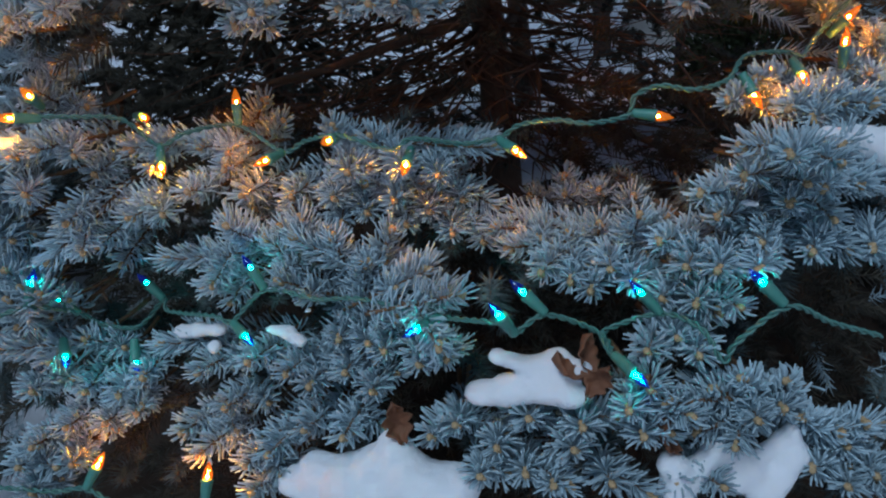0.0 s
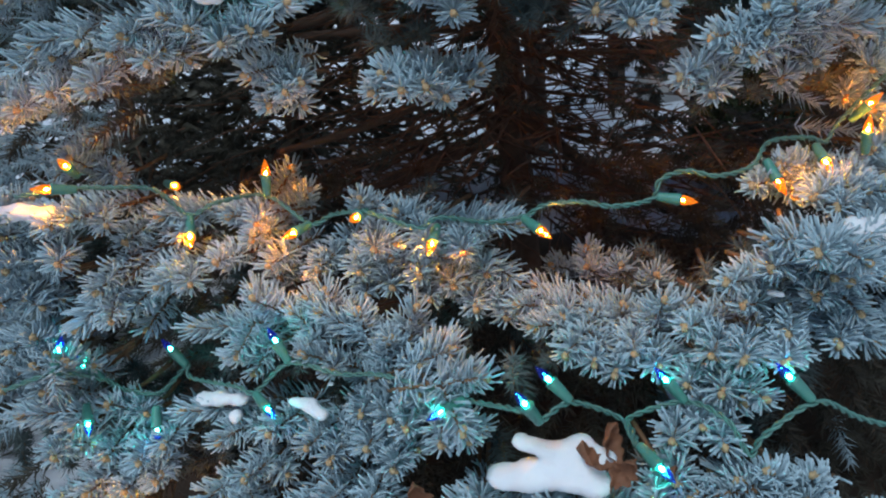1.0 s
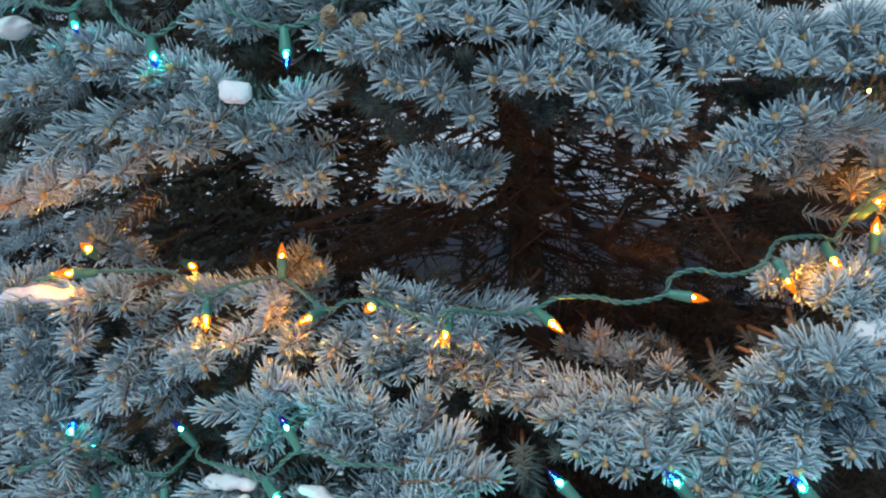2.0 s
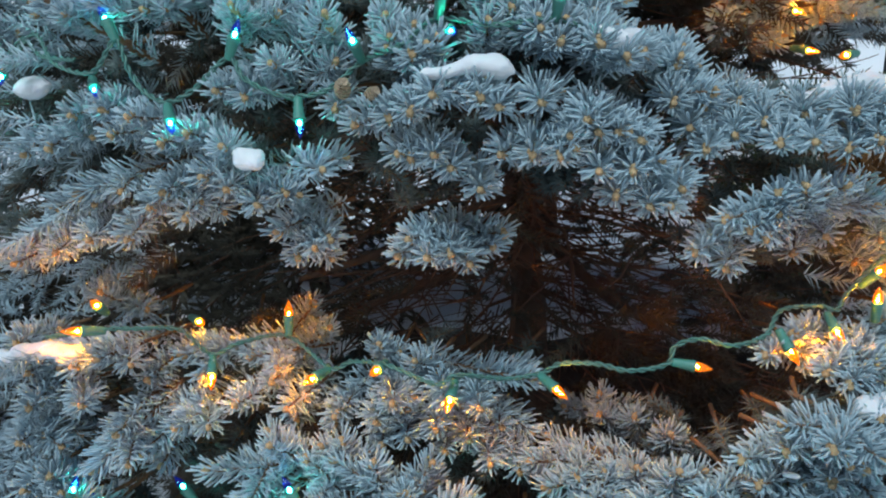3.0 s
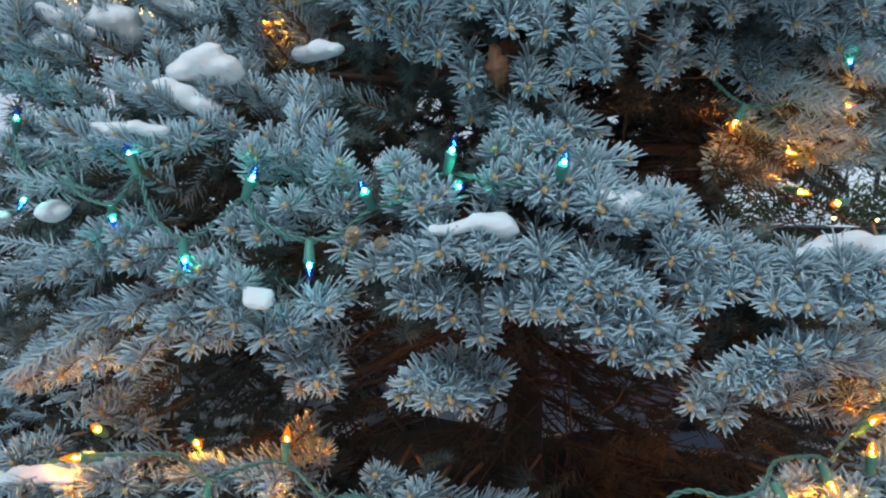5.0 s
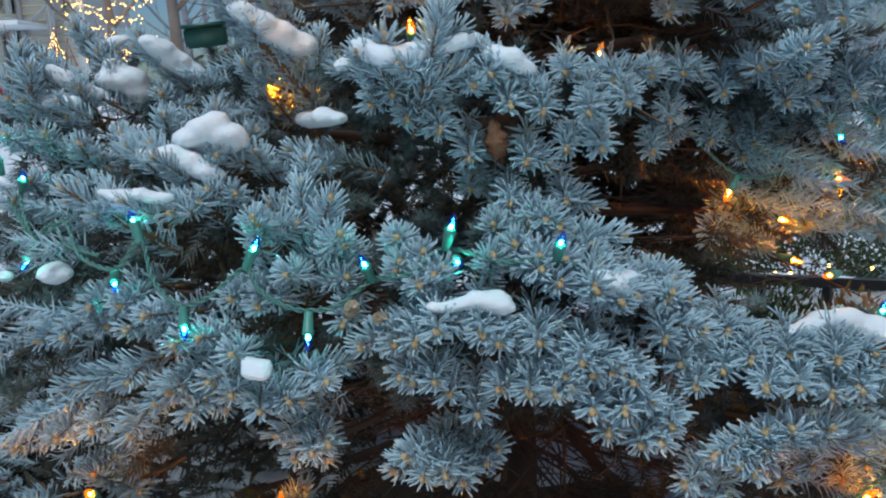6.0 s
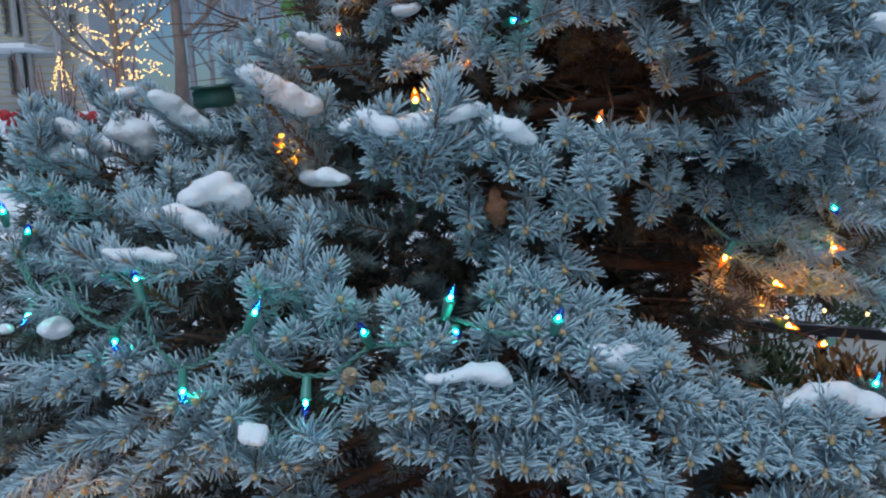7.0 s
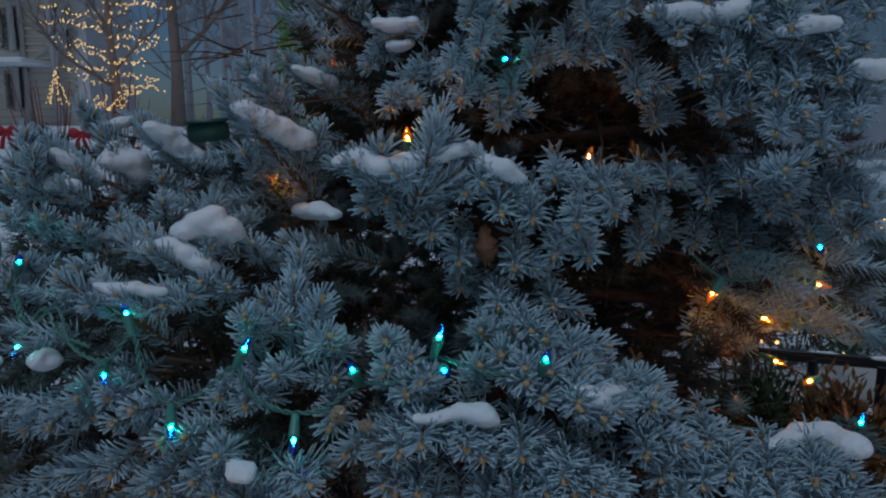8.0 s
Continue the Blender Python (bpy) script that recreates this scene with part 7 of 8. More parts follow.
def spruce_cone(centre, axis, size, seed):
    rng = random.Random(seed)
    ob = tagged(new("spruce_cone"), "small dry tan spruce cone with open scales", "cone", "cones")
    ob.matrix_basis = aim(Vector(centre), axis, 0)
    link_mesh("core", *tube([(0, 0, 0), (0, 0, size * 0.5), (0, 0, size)], [size * 0.1, size * 0.13, size * 0.04], 6), [CONE], parent=ob)
    for i in range(34):
        s = (i + 0.5) / 34
        a = i * 2.4
        r = size * (0.12 + 0.2 * math.sin(math.pi * (0.15 + 0.8 * s)))
        out, side = Vector((math.cos(a), math.sin(a), 0)), Vector((-math.sin(a), math.cos(a), 0))
        p = Vector((0, 0, size * s * 0.92))
        w = size * 0.14
        tip = p + out * r + Vector((0, 0, size * rng.uniform(0.08, 0.2)))
        low = Vector((0, 0, -0.0012))
        v = [p + side * w * 0.4, p - side * w * 0.4, tip - side * w, tip + out * w * 0.4, tip + side * w]
        v += [q + low for q in v]
        f = [(0, 1, 2, 3, 4), (9, 8, 7, 6, 5), (1, 0, 5, 6), (2, 1, 6, 7), (3, 2, 7, 8), (4, 3, 8, 9), (0, 4, 9, 5)]
        link_mesh("scale", v, f, [CONE], parent=ob, smooth=False)


spruce_cone((-0.176, 0.804, 1.181), (0.2, -0.6, 0.6), 0.026, 0)
spruce_cone((-0.145, 0.783, 1.181), (0.5, -0.5, 0.3), 0.02, 1)


def outlet_box(centre):
    green = material("dark_green_plastic", (0.018, 0.075, 0.06), 0.45, spread=0.15, scale=40, bump=0.1)
    ob = tagged(new("outlet_box"), "dark green plastic outlet box hung among spruce branches", "outlet box")
    ob.matrix_basis = pose(*centre, 4, -5, 12)
    bm = bmesh.new()
    bmesh.ops.create_cube(bm, size=1, matrix=Matrix.Diagonal((0.056, 0.024, 0.027, 1)))
    bmesh.ops.bevel(bm, geom=bm.edges[:], offset=0.003, segments=2, affect="EDGES")
    part("case", bm, green, ob)
    bm = bmesh.new()
    bmesh.ops.create_cube(bm, size=1, matrix=Matrix.Translation((0, -0.002, 0.0155)) @ Matrix.Diagonal((0.060, 0.029, 0.005, 1)))
    bmesh.ops.bevel(bm, geom=bm.edges[:], offset=0.002, segments=2, affect="EDGES")
    part("lid", bm, green, ob)


outlet_box((-0.400, 1.03, 1.519))

# ---- ground and distance ----
GROUND = material("trodden_snow", (0.72, 0.77, 0.83), 0.8, spread=0.08, scale=1.5, bump=0.5, bump_scale=30)
LITTER = material("needle_litter", (0.05, 0.034, 0.023), 0.95, spread=0.5, scale=18, bump=1.0, bump_scale=120)
STONE = material("pale_concrete", (0.42, 0.42, 0.41), 0.85, spread=0.2, scale=6, bump=0.4, bump_scale=60)
DARK_RAIL = material("black_painted_rail", (0.018, 0.018, 0.022), 0.45, spread=0.3, scale=20, bump=0.15, bump_scale=150)
SIDING = material("ochre_siding", (0.58, 0.53, 0.39), 0.8, spread=0.15, scale=3, bump=0.3, bump_scale=30)
RENDER = material("pale_house_wall", (0.62, 0.65, 0.68), 0.85, spread=0.12, scale=1.5, bump=0.2, bump_scale=30)
PANE = material("dark_window_pane", (0.06, 0.075, 0.09), 0.08, spread=0.1, scale=2, bump=0)
# trim toned down to grey so the far windows stand out less
TRIM = material("muted_grey_trim", (0.38, 0.40, 0.40), 0.6, spread=0.1, scale=8, bump=0.1)
WARM_BEAD = glowing("warm_white_bead", (1.0, 0.58, 0.16), 9.0)
# grey bark, lightened so the colour carries the haze of distance
GREY_PALED_WOOD = material("grey_haze_paled_bark", (0.24, 0.20, 0.185), 0.9, spread=0.35, scale=5, bump=0.8, bump_scale=40)
# distance haze is put into these two wood colours
HAZE_WOOD = material("haze_tinted_wood", (0.30, 0.33, 0.37), 0.95, spread=0.3, scale=0.35, bump=0)
MIST_WOOD = material("mist_paled_wood", (0.42, 0.42, 0.45), 0.95, spread=0.3, scale=2, bump=0)
RED_TWIG = material("red_dogwood_bark", (0.28, 0.035, 0.035), 0.55, spread=0.3, scale=14, bump=0.2)
RED_CLOTH = material("red_ribbon_cloth", (0.42, 0.02, 0.03), 0.6, spread=0.2, scale=20, bump=0.3)
ARBOR = material("fresh_green_scale_leaf", (0.17, 0.38, 0.09), 0.6, spread=0.35, scale=6, bump=0, island=0.4)
RUST = material("rusty_dry_foliage", (0.20, 0.095, 0.03), 0.8, spread=0.4, scale=10, bump=0, island=0.4)
BOX_GREEN = material("boxwood_green", (0.05, 0.075, 0.03), 0.7, spread=0.4, scale=10, bump=0, island=0.4)


def terrain(x, y):
    bank = 1.95 / (1 + math.exp(-(y - 9) * 0.7)) / (1 + math.exp((x + 1.5) * 0.8))
    near = 1 / (1 + (x * x + y * y) / 900)
    return bank + 0.06 * near * noise.noise((x * 0.7, y * 0.7, 0)) + 0.02 * near * noise.noise((x * 3, y * 3, 4))


def ground():
    ticks = sorted({round(s * (0.25 * i + 0.0016 * i ** 3.2), 3) for i in range(45) for s in (-1, 1)})
    n = len(ticks)
    v = [(x, y + 4, terrain(x, y + 4)) for y in ticks for x in ticks]
    f = [(j * n + i, j * n + i + 1, (j + 1) * n + i + 1, (j + 1) * n + i) for j in range(n - 1) for i in range(n - 1)]
    tagged(link_mesh("ground", v, f, [GROUND]), "snow-covered garden ground", "ground", kind="structure")


ground()


def needle_litter():
    """Bare ground with fallen needles under the crown, made wide and dark to deepen its shade."""
    rng = random.Random(9)
    v, f = [(TRUNK_X, TRUNK_Y - 0.2, 0.09)], []
    n = 48
    for ring in range(1, 7):
        for k in range(n):
            a = 2 * math.pi * k / n
            r = ring / 6 * (1.2 - 0.35 * math.sin(a) + 0.10 * math.sin(3 * a + 1) + 0.07 * math.sin(7 * a))
            x, y = TRUNK_X + r * math.cos(a), TRUNK_Y - 0.2 + r * math.sin(a)
            v.append((x, y, terrain(x, y) + (0.05 if ring < 6 else -0.03) + rng.uniform(0, 0.012)))
    for k in range(n):
        f.append((0, 1 + k, 1 + (k + 1) % n))
    for ring in range(5):
        for k in range(n):
            a, b = 1 + ring * n + k, 1 + ring * n + (k + 1) % n
            f.append((a, a + n, b + n, b))
    tagged(link_mesh("needle_litter", v, f, [LITTER]), "brown needle litter under a spruce, spread wide to deepen the shade", "ground", kind="structure")


needle_litter()


def blades(count, rng, where, length, width, droop=0.0):
    """Many small tapered leaf blades; where(rng) gives a place and a way out."""
    v, f = [], []
    for i in range(count):
        p, d = where(rng)
        d = (Vector(d) + Vector((rng.uniform(-1, 1), rng.uniform(-1, 1), rng.uniform(-1, 1))) * 0.7 + Vector((0, 0, -droop))).normalized()
        s = d.orthogonal().normalized()
        s.rotate(Matrix.Rotation(rng.uniform(0, 6.28), 3, d))
        ln, w = length * rng.uniform(0.6, 1.3), width * rng.uniform(0.7, 1.3)
        u = s.cross(d)
        p = Vector(p)
        o = len(v)
        v += [p - s * w * 0.3, p + s * w * 0.3, p + d * ln * 0.5 + s * w, p + d * ln * 0.5 - s * w, p + d * ln, p + d * ln * 0.5 + u * w * 0.5]
        f += [(o, o + 1, o + 2, o + 5), (o, o + 5, o + 3), (o + 5, o + 2, o + 4), (o + 3, o + 5, o + 4)]
    return v, f


def shrub(name, centre, size, mat, count, label, seed, length=0.05, width=0.008):
    rng = random.Random(seed)
    ob = tagged(new(name), label, "shrub", "low shrubs")
    ob.location = (centre[0], centre[1], terrain(centre[0], centre[1]))

    def where(r):
        a, e = r.uniform(0, 6.28), math.asin(r.uniform(0.0, 1.0))
        k = r.uniform(0.6, 1.0) * (1 + 0.15 * math.sin(a * 5 + e * 4))
        d = Vector((math.cos(a) * math.cos(e), math.sin(a) * math.cos(e), math.sin(e)))
        return (d.x * size[0] * k, d.y * size[1] * k, 0.04 + d.z * size[2] * k), d
    link_mesh("foliage", *blades(count, rng, where, length, width), [mat], parent=ob)
    for i in range(7):
        a = i * 0.9
        link_mesh("stem", *tube([(0, 0, -0.02), (0.3 * size[0] * math.cos(a), 0.3 * size[1] * math.sin(a), size[2] * 0.4), (0.6 * size[0] * math.cos(a), 0.6 * size[1] * math.sin(a), size[2] * 0.75)], [0.008, 0.006, 0.003], 5), [TWIG], parent=ob)


shrub("shrub", (1.12, 2.75), (0.30, 0.26, 0.56), BOX_GREEN, 4200, "low green boxwood shrub by the rail", 1)
shrub("shrub", (1.40, 2.65), (0.26, 0.22, 0.54), RUST, 4200, "rusty brown dry shrub by the rail", 2)
shrub("shrub", (1.78, 2.6), (0.26, 0.22, 0.58), RUST, 4200, "rusty brown dry shrub by the rail", 3)
shrub("shrub", (2.5, 3.2), (0.4, 0.35, 0.45), BOX_GREEN, 2400, "low green boxwood shrub by the rail", 4)
shrub("shrub", (2.2, 4.75), (0.5, 0.35, 0.5), BOX_GREEN, 2200, "dark low hedge shrub behind the rail", 5)
shrub("shrub", (3.0, 4.9), (0.5, 0.35, 0.52), BOX_GREEN, 2200, "dark low hedge shrub behind the rail", 6)

shrub("shrub", (3.8, 5.0), (0.5, 0.35, 0.5), BOX_GREEN, 2200, "dark low hedge shrub behind the rail", 7)
shrub("shrub", (1.5, 4.8), (0.4, 0.3, 0.4), BOX_GREEN, 1800, "dark low hedge shrub behind the rail", 8)


def bar(a, b, w, h):
    """A slim bevelled bar from a to b."""
    a, b = Vector(a), Vector(b)
    bm = bmesh.new()
    bmesh.ops.create_cube(bm, size=1, matrix=Matrix.Diagonal((w, h, (b - a).length, 1)))
    bmesh.ops.bevel(bm, geom=bm.edges[:], offset=min(w, h) * 0.12, segments=1, affect="EDGES")
    bmesh.ops.transform(bm, matrix=aim((a + b) / 2, b - a, 0), verts=bm.verts)
    return bm


def low_rail(start, step, count, height, label):
    ob = tagged(new("garden_rail"), label, "railing", "garden rails")
    start, step = Vector(start), Vector(step)
    for i in range(count):
        p = start + step * i
        part("post", bar((p.x, p.y, -0.05), (p.x, p.y, height - 0.012), 0.036, 0.036), DARK_RAIL, ob, smooth=False)
    e = start + step * (count - 1)
    part("rail", bar((start.x - 0.06, start.y, height), (e.x + 0.1, e.y, height), 0.034, 0.05), DARK_RAIL, ob, smooth=False)
    line = [start + (e - start) * (i / 20) + Vector((0, 0, height + 0.017 + 0.003 * math.sin(i * 1.7))) for i in range(21)]
    link_mesh("snow_cover", *tube([(p.x, p.y, p.z) for p in line], [0.004 + 0.008 * abs(math.sin(i * 0.9)) for i in range(21)], 8), [SNOW], parent=ob, label="thin snow on the rail")


low_rail((0.973, 3.200, 0), (0.253, -0.082, 0), 6, 0.567, "low black garden rail with snow on top")
low_rail((3.4, 6.2, 0), (0.5, 0.05, 0), 7, 0.55, "low black garden rail beyond the shrubs")


def planter_wall():
    ob = tagged(new("planter_wall"), "pale concrete planter wall with patchy snow", "wall")
    for i in range(5):
        bm = bmesh.new()
        bmesh.ops.create_cube(bm, size=1, matrix=Matrix.Translation((1.2 + 0.62 * i, 3.95 + 0.05 * i, 0.06)) @ Matrix.Diagonal((0.61, 0.22, 0.24, 1)))
        bmesh.ops.bevel(bm, geom=bm.edges[:], offset=0.012, segments=2, affect="EDGES")
        part("block", bm, STONE, ob)


planter_wall()


def snow_mound(x, y, sx, sy, h, seed):
    v, f, n = [], [], 20
    for j in range(n + 1):
        for i in range(n + 1):
            u, w = 2 * i / n - 1, 2 * j / n - 1
            k = max(0.0, 1 - u * u) * max(0.0, 1 - w * w)
            z = h * k ** 0.7 * (0.8 + 0.5 * noise.noise((u * 2.2 + seed, w * 2.2, seed)))
            v.append((x + u * sx, y + w * sy, terrain(x + u * sx, y + w * sy) - 0.03 + z))
    for j in range(n):
        for i in range(n):
            a = j * (n + 1) + i
            f.append((a, a + 1, a + n + 2, a + n + 1))
    tagged(link_mesh("snow_bank", v, f, [SNOW]), "heaped white snow bank on the ground", "snow", "snow banks")


snow_mound(1.35, 4.3, 0.55, 0.3, 0.24, 1)
snow_mound(1.3, 3.4, 0.3, 0.14, 0.16, 2)
snow_mound(1.75, 3.45, 0.2, 0.12, 0.13, 5)
snow_mound(4.6, 7.6, 1.8, 0.8, 0.55, 3)
snow_mound(-4.6, 7.5, 1.6, 0.8, 0.35, 4)


def bead_lights(name, points, label, radius):
    """Far string lights: a thin cable with many small glowing beads."""
    pile = Pile()
    pile.add(tube(points, radius * 0.2, 4), 0)
    rng = random.Random(len(points))
    for p in points:
        q = Vector(p) + Vector((rng.uniform(-1, 1), rng.uniform(-1, 1), rng.uniform(-1, 1))) * radius * 2.0
        pile.add(ball(q, radius * rng.uniform(0.7, 1.2), 5, 4), 1)
    return tagged(pile.make("light_string", [CABLE, WARM_BEAD]), label, "string lights", "far string lights", "stuff")


rng = random.Random(3)
bead_lights("hedge_lights", [(1.75 + 0.075 * i, 4.2 + 0.1 * math.sin(i * 0.8), 0.30 + 0.04 * math.sin(i * 1.9) + rng.uniform(-0.02, 0.02)) for i in range(0, 24, 2)], "warm string lights laid over a dark hedge", 0.011)
bead_lights("hedge_lights", [(4.2 + 0.12 * i, 7.4 + 0.1 * math.sin(i), 0.62 + 0.08 * math.sin(i * 1.3) + rng.uniform(-0.05, 0.05)) for i in range(22)], "warm string lights over a snow bank", 0.016)


def grow(start, way, length, radius, depth, rng, pile, spread=0.6, gravity=0.0):
    """Forking winter twigs."""
    pts, p, d = [Vector(start)], Vector(start), Vector(way).normalized()
    for i in range(3):
        d = (d + Vector((rng.uniform(-1, 1), rng.uniform(-1, 1), rng.uniform(-0.6, 1))) * 0.16 + Vector((0, 0, gravity))).normalized()
        p = p + d * length / 3
        pts.append(p)
    pile.add(tube(pts, [radius, radius * 0.9, radius * 0.78, radius * 0.62], 5 if depth > 1 else 4), 0)
    if depth <= 0:
        return
    for i in range(3 if depth > 1 else 4):
        s = rng.choice(pts[1:])
        turn = Vector((rng.uniform(-1, 1), rng.uniform(-1, 1), rng.uniform(-0.3, 0.7))) * spread
        grow(s, d + turn * 1.5, length * rng.uniform(0.55, 0.8), radius * rng.uniform(0.45, 0.6), depth - 1, rng, pile, spread, gravity)


def bare_tree(x, y, height, radius, seed, mat, label, depth=4, limbs=7):
    rng = random.Random(seed)
    z = terrain(x, y) - 0.1
    ob = tagged(new("bare_tree"), label, "tree", "bare trees")
    ob.location = (x, y, z)
    pts = [(0.05 * math.sin(i * 1.3) * radius * 6, 0.04 * math.cos(i) * radius * 6, height * i / 7) for i in range(8)]
    link_mesh("trunk", *tube(pts, [radius * (1 - 0.8 * i / 7) * (1.25 if i == 0 else 1) for i in range(8)], 10), [mat], parent=ob)
    for i in range(limbs):
        h = 0.18 + 0.75 * i / limbs
        a = i * 2.3 + seed
        pile = Pile()
        k = h * 7
        grow((pts[int(k)][0], pts[int(k)][1], h * height), (math.cos(a), math.sin(a), 0.75), height * 0.26 * (1.25 - h), radius * (1 - 0.8 * h) * 0.5, depth - 1, rng, pile)
        pile.make("limb", [mat], ob)


bare_tree(-7.35, 14.0, 4.6, 0.11, 4, GREY_PALED_WOOD, "bare garden tree wrapped in warm string lights", 3, 9)
bare_tree(-6.6, 15.2, 9.0, 0.14, 6, GREY_PALED_WOOD, "tall bare tree with a grey-brown trunk", 4, 9)
bare_tree(-10.4, 13.0, 8.0, 0.16, 16, GREY_PALED_WOOD, "dark bare tree beside the house", 3, 8)
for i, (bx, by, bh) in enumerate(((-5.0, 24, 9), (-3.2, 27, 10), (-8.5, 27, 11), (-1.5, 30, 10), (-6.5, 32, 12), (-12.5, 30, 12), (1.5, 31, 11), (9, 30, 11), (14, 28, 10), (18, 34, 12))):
    bare_tree(bx, by, bh, 0.17, 30 + i, HAZE_WOOD, "distant bare winter tree coloured grey-blue for haze", 4, 8)

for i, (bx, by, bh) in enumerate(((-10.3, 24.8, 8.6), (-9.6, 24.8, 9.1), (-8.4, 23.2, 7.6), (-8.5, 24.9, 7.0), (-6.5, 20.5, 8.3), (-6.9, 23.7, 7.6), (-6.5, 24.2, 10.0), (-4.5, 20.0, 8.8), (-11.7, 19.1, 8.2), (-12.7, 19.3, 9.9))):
    bare_tree(bx, by, bh, 0.10, 60 + i, MIST_WOOD, "slender bare winter tree in a thicket, colour paled for mist", 4, 8)

# warm lights wound round the garden tree in tilted, uneven swags
rng = random.Random(21)
for arc in range(11):
    level = 2.25 + 0.23 * arc
    wide = 0.55 + 0.075 * arc + rng.uniform(-0.12, 0.12)
    slope, sag, shift, deep = rng.uniform(-0.32, 0.22), rng.uniform(0.0, 0.28), rng.uniform(-0.3, 0.3), rng.uniform(-0.5, 0.5)
    wind = []
    for i in range(42):
        u = 2 * i / 41 - 1
        wind.append((-7.35 + shift + wide * u, 13.9 + deep * u + rng.uniform(-0.15, 0.15), level + slope * u + sag * u * u + 0.05 * math.sin(u * 9 + arc) + rng.uniform(-0.03, 0.03)))
    bead_lights("tree_lights", wind, "warm white string lights draped over a bare tree", 0.0115)


def light_cone(x, y):
    z = terrain(x, y)
    pts = []
    for i in range(70):
        s = i / 70
        pts.append((x + 0.26 * (1 - s) * math.cos(i * 0.9), y + 0.26 * (1 - s) * math.sin(i * 0.9), z + 0.8 * s + 0.55))
    bead_lights("light_cone", pts, "small glowing golden cone of lights on a stake", 0.012)


light_cone(-10.4, 17.0)


def house():
    ob = tagged(new("house"), "ochre-sided house with dark windows and a snowy roof", "house")
    x0, x1, y, z0, z1 = -19.0, -10.9, 19.4, 1.6, 6.4
    bm = bmesh.new()
    bmesh.ops.create_cube(bm, size=1, matrix=Matrix.Translation(((x0 + x1) / 2, y + 1.3, (z0 + z1) / 2)) @ Matrix.Diagonal((x1 - x0, 2.6, z1 - z0, 1)))
    part("wall", bm, RENDER, ob, "pale grey wall", smooth=False)
    for i in range(24):
        h = z0 + 0.2 * i
        if i * 0.2 + z0 < z1 - 0.2:
            part("siding_board", bar((x0 + 5.2, y - 0.02, h + 0.1), (x1 - 0.35, y - 0.02, h + 0.1), 0.19, 0.04), SIDING, ob, smooth=False)
    for wx, wz in ((-13.05, 4.7), (-13.05, 3.05), (-11.6, 4.7), (-15.6, 4.7)):
        w = part("window", bar((wx, y - 0.06, wz - 0.6), (wx, y - 0.06, wz + 0.6), 0.9, 0.1), TRIM, ob, smooth=False)
        for dx in (-0.2, 0.2):
            part("pane", bar((wx + dx, y - 0.115, wz - 0.52), (wx + dx, y - 0.115, wz + 0.52), 0.35, 0.02), PANE, w, smooth=False)
    bm = bmesh.new()
    v = [bm.verts.new(p) for p in ((x0 - 0.4, y - 0.6, z1 - 0.1), (x1 + 0.4, y - 0.6, z1 - 0.1), (x1 + 0.4, y + 3, z1 + 1.7), (x0 - 0.4, y + 3, z1 + 1.7),
                                   (x0 - 0.4, y - 0.6, z1 + 0.15), (x1 + 0.4, y - 0.6, z1 + 0.15), (x1 + 0.4, y + 3, z1 + 1.95), (x0 - 0.4, y + 3, z1 + 1.95))]
    for q in ((0, 1, 2, 3), (7, 6, 5, 4), (0, 4, 5, 1), (1, 5, 6, 2), (2, 6, 7, 3), (3, 7, 4, 0)):
        bm.faces.new([v[i] for i in q])
    part("roof", bm, SNOW, ob, "snow-covered roof", smooth=False)
    part("porch_roof", bar((-14.5, y - 0.7, 3.72), (-11.9, y - 0.7, 3.72), 1.4, 0.12), SNOW, ob, "snowy porch roof", smooth=False)


house()


def dogwood(x, y, seed):
    rng = random.Random(seed)
    z = terrain(x, y)
    ob = tagged(new("dogwood_shrub"), "leafless shrub with upright red twigs", "shrub")
    ob.location = (x, y, z)
    for i in range(16):
        a = rng.uniform(0, 6.28)
        h = rng.uniform(1.1, 2.0)
        lean = rng.uniform(0.1, 0.45)
        pts = [(0.06 * math.cos(a), 0.06 * math.sin(a), -0.02)]
        for k in range(1, 6):
            s = k / 5
            pts.append((lean * s ** 1.4 * math.cos(a) + rng.uniform(-0.015, 0.015), lean * s ** 1.4 * math.sin(a), h * s))
        link_mesh("twig", *tube(pts, [0.010, 0.009, 0.008, 0.006, 0.005, 0.003], 5), [RED_TWIG], parent=ob)


dogwood(-3.75, 6.0, 2)
dogwood(-3.35, 6.4, 5)


def ribbon_bow(x, y, z):
    ob = tagged(new("ribbon_bow"), "red cloth bow tied on a shrub", "bow", "red bows")
    ob.location = (x, y, z)
    for s in (-1, 1):
        v, f = ball((0, 0, 0), 0.06, 10, 6)
        v = [Vector((p.x * 0.9 + s * 0.055, p.y * 0.5, p.z * (0.5 + 0.6 * min(1, abs(p.x * 0.9 + s * 0.055) / 0.11)))) for p in v]
        link_mesh("loop", v, f, [RED_CLOTH], parent=ob)
        link_mesh("tail", *tube([(0, 0, 0), (s * 0.03, -0.01, -0.07), (s * 0.05, 0, -0.15)], [0.012, 0.016, 0.02], 6), [RED_CLOTH], parent=ob)
    link_mesh("knot", *ball((0, 0, 0), 0.022, 8, 6), [RED_CLOTH], parent=ob)


ribbon_bow(-3.98, 5.75, 1.62)
ribbon_bow(-3.42, 5.9, 1.6)


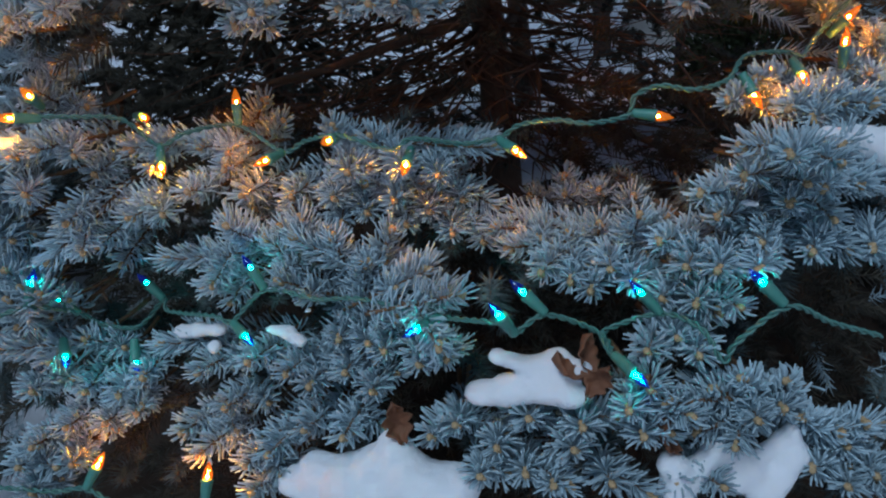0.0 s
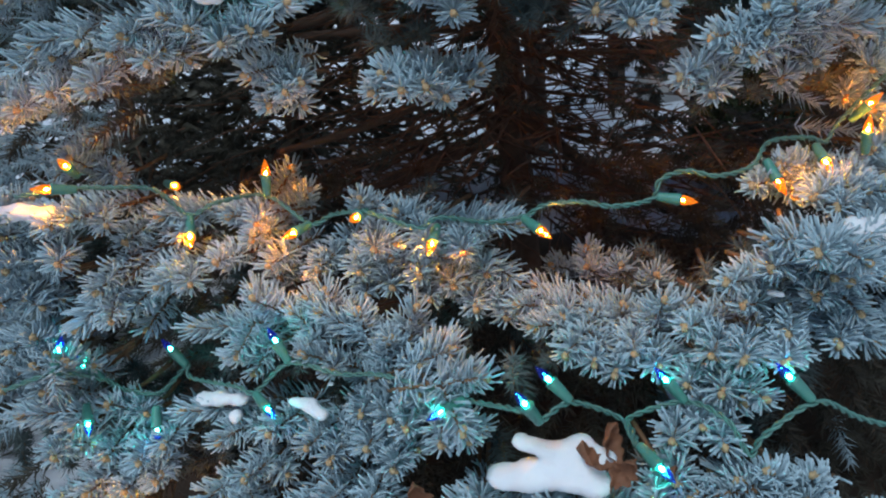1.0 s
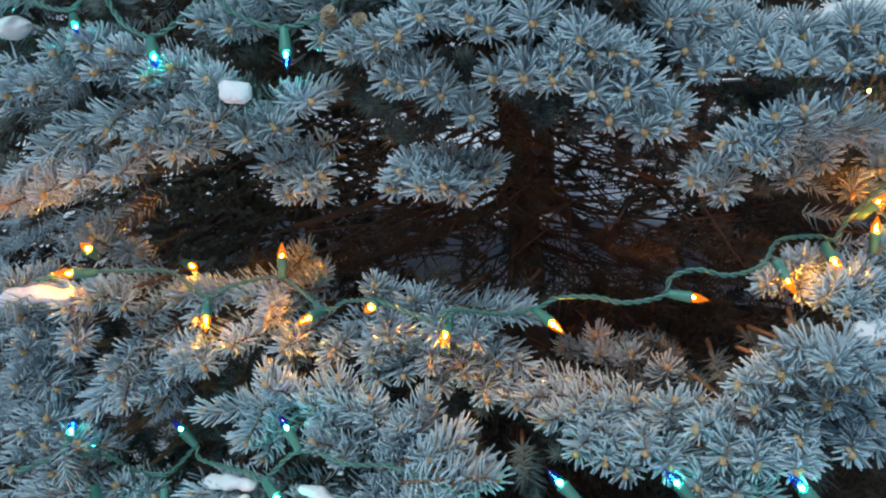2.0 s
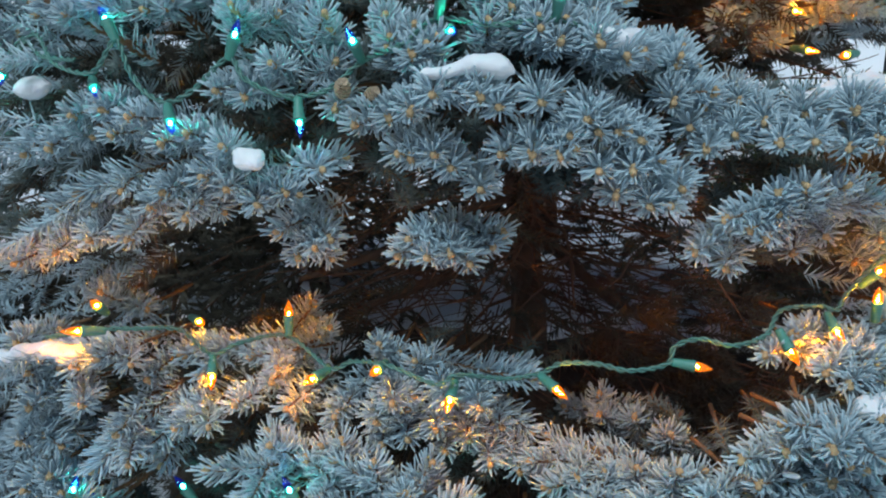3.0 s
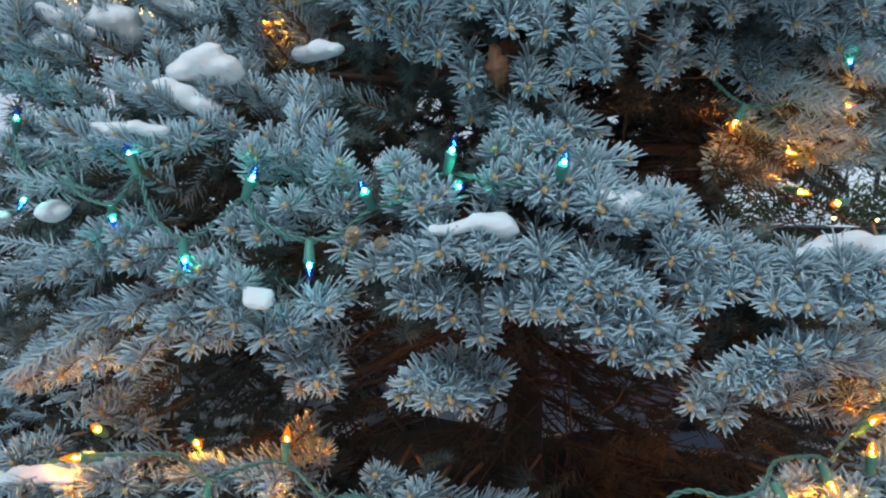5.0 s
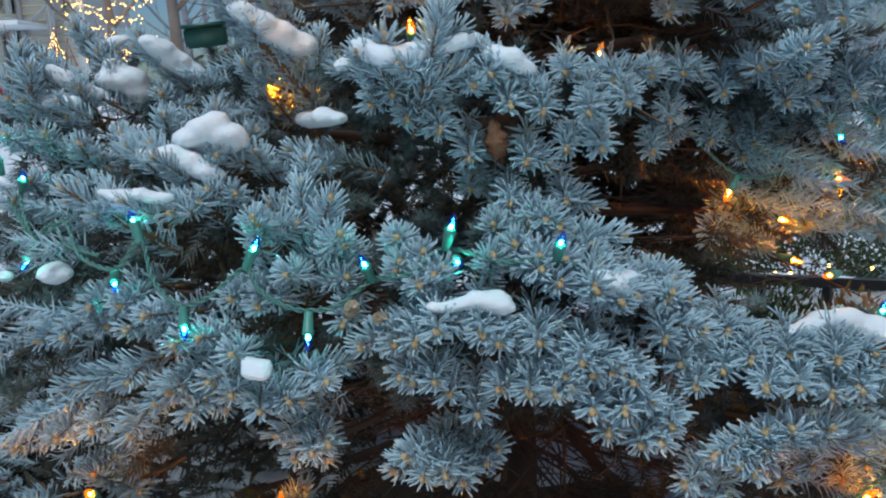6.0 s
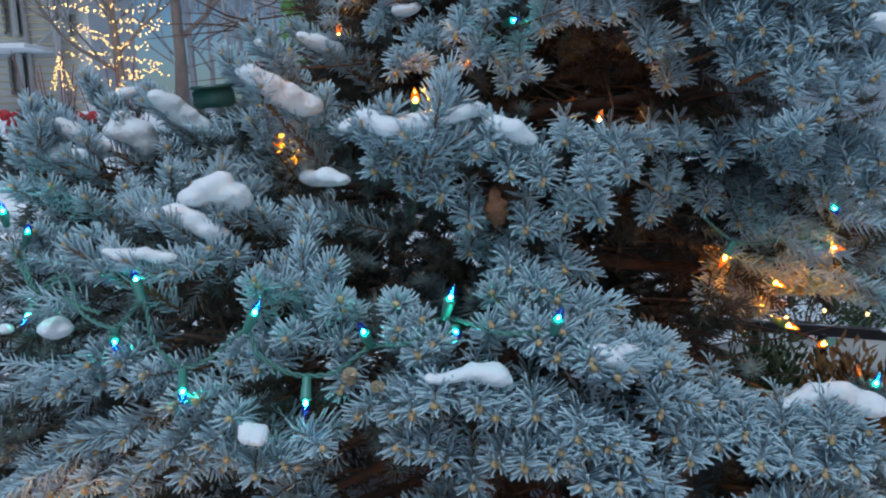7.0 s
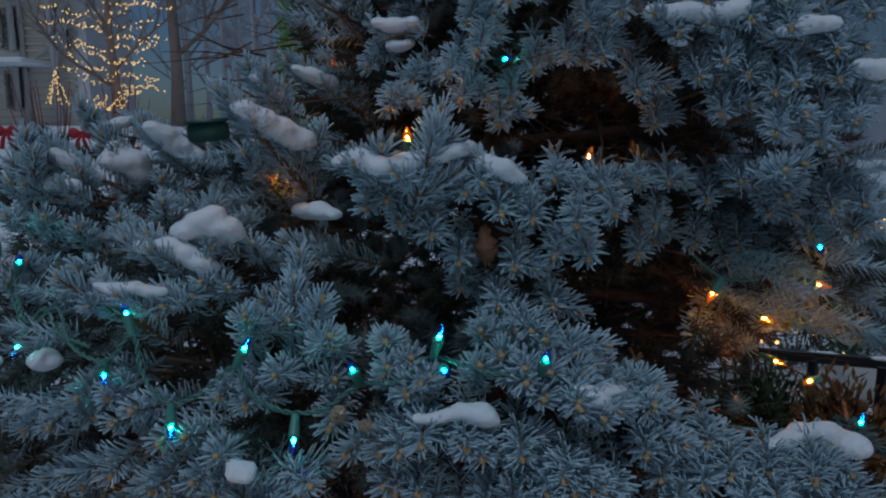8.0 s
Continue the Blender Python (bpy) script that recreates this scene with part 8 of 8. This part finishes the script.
def arborvitae(x, y, height, seed):
    rng = random.Random(seed)
    ob = tagged(new("arborvitae"), "bright green columnar evergreen behind the spruce", "tree")
    ob.location = (x, y, terrain(x, y))
    link_mesh("trunk", *tube([(0, 0, -0.05), (0, 0, height * 0.6), (0, 0, height * 0.95)], [0.06, 0.035, 0.008], 8), [BARK], parent=ob)

    def where(r):
        s = r.random() ** 1.2
        a = r.uniform(0, 6.28)
        k = 0.55 * (1 - s) ** 0.75 * r.uniform(0.7, 1.05) * (1 + 0.2 * math.sin(a * 4 + s * 9))
        return (k * math.cos(a), k * math.sin(a), 0.1 + s * height), (math.cos(a), math.sin(a), 0.9)
    tagged(link_mesh("crown", *blades(7000, rng, where, 0.10, 0.012), [ARBOR], parent=ob), kind="stuff")


arborvitae(-2.23, 9.2, 3.9, 3)


def rear_spruce(x, y, height, seed, bare=0.6, count=3600):
    """A darker spruce behind, limbs bare near the ground; the low ones are added light blockers."""
    rng = random.Random(seed)
    ob = tagged(new("rear_spruce"), "dark green spruce behind, the low ones added to block light", "tree", "rear spruces")
    ob.location = (x, y, terrain(x, y))
    link_mesh("trunk", *tube([(0, 0, -0.05), (0.01, 0, height * 0.3), (0, 0.01, height * 0.7), (0, 0, height)], [0.05, 0.042, 0.024, 0.006], 8), [BARK], parent=ob)

    def where(r):
        s = r.random() ** 1.3
        a = r.uniform(0, 6.28)
        layer = math.floor(s * 11) / 11 + r.uniform(0, 0.05)
        k = (0.95 * (1 - layer) + 0.08) * math.sqrt(r.uniform(0.05, 1.0)) * (0.8 + 0.25 * math.sin(a * 5 + layer * 30))
        return (k * math.cos(a), k * math.sin(a), bare + layer * (height - bare) - 0.18 * k), (math.cos(a), math.sin(a), -0.1)
    tagged(link_mesh("crown", *blades(count, rng, where, 0.11, 0.011), [NEEDLE_OLD_SHADED], parent=ob), kind="stuff")
    pile = Pile()
    for i in range(46):
        h, a = rng.uniform(0.15, 0.9) * height * 0.5, rng.uniform(0, 6.28)
        ln = rng.uniform(0.4, 0.9)
        pile.add(tube([(0, 0, h), (ln * 0.5 * math.cos(a), ln * 0.5 * math.sin(a), h + 0.02), (ln * math.cos(a), ln * math.sin(a), h - 0.05)], [0.009, 0.006, 0.003], 5), 0)
    tagged(pile.make("dead_wood", [DEADWOOD], ob), kind="stuff")


rear_spruce(0.25, 3.3, 3.4, 1, 1.7, 1200)
rear_spruce(0.75, 3.9, 3.6, 2, 1.7, 1200)
# two invented low spruces that close off bright ground behind the crown
rear_spruce(-1.6, 3.0, 1.3, 4, 0.15, 2600)
rear_spruce(-0.85, 2.95, 1.35, 3, 0.2, 2800)
# unseen spruce, added to keep light out from the left
rear_spruce(-1.85, 1.75, 1.6, 5, 0.1)


def far_wood():
    """A line of woods all round, on the horizon, with haze put into its colour."""
    rng = random.Random(8)
    v, f = [], []
    n = 260
    for i in range(n):
        a = 2 * math.pi * i / n
        r = 75 + 6 * math.sin(i * 0.7)
        for h, k in ((-2, 0), (5.2 + 1.0 * math.sin(i * 0.21) + rng.uniform(-0.4, 0.4), 1)):
            v.append((r * math.cos(a), 4 + r * math.sin(a), h))
    for i in range(n):
        a, b = 2 * i, 2 * ((i + 1) % n)
        f.append((a, b, b + 1, a + 1))
    tagged(link_mesh("backdrop", v, f, [HAZE_WOOD]), "line of distant woods with haze in its grey-blue colour", "backdrop", kind="structure")


far_wood()
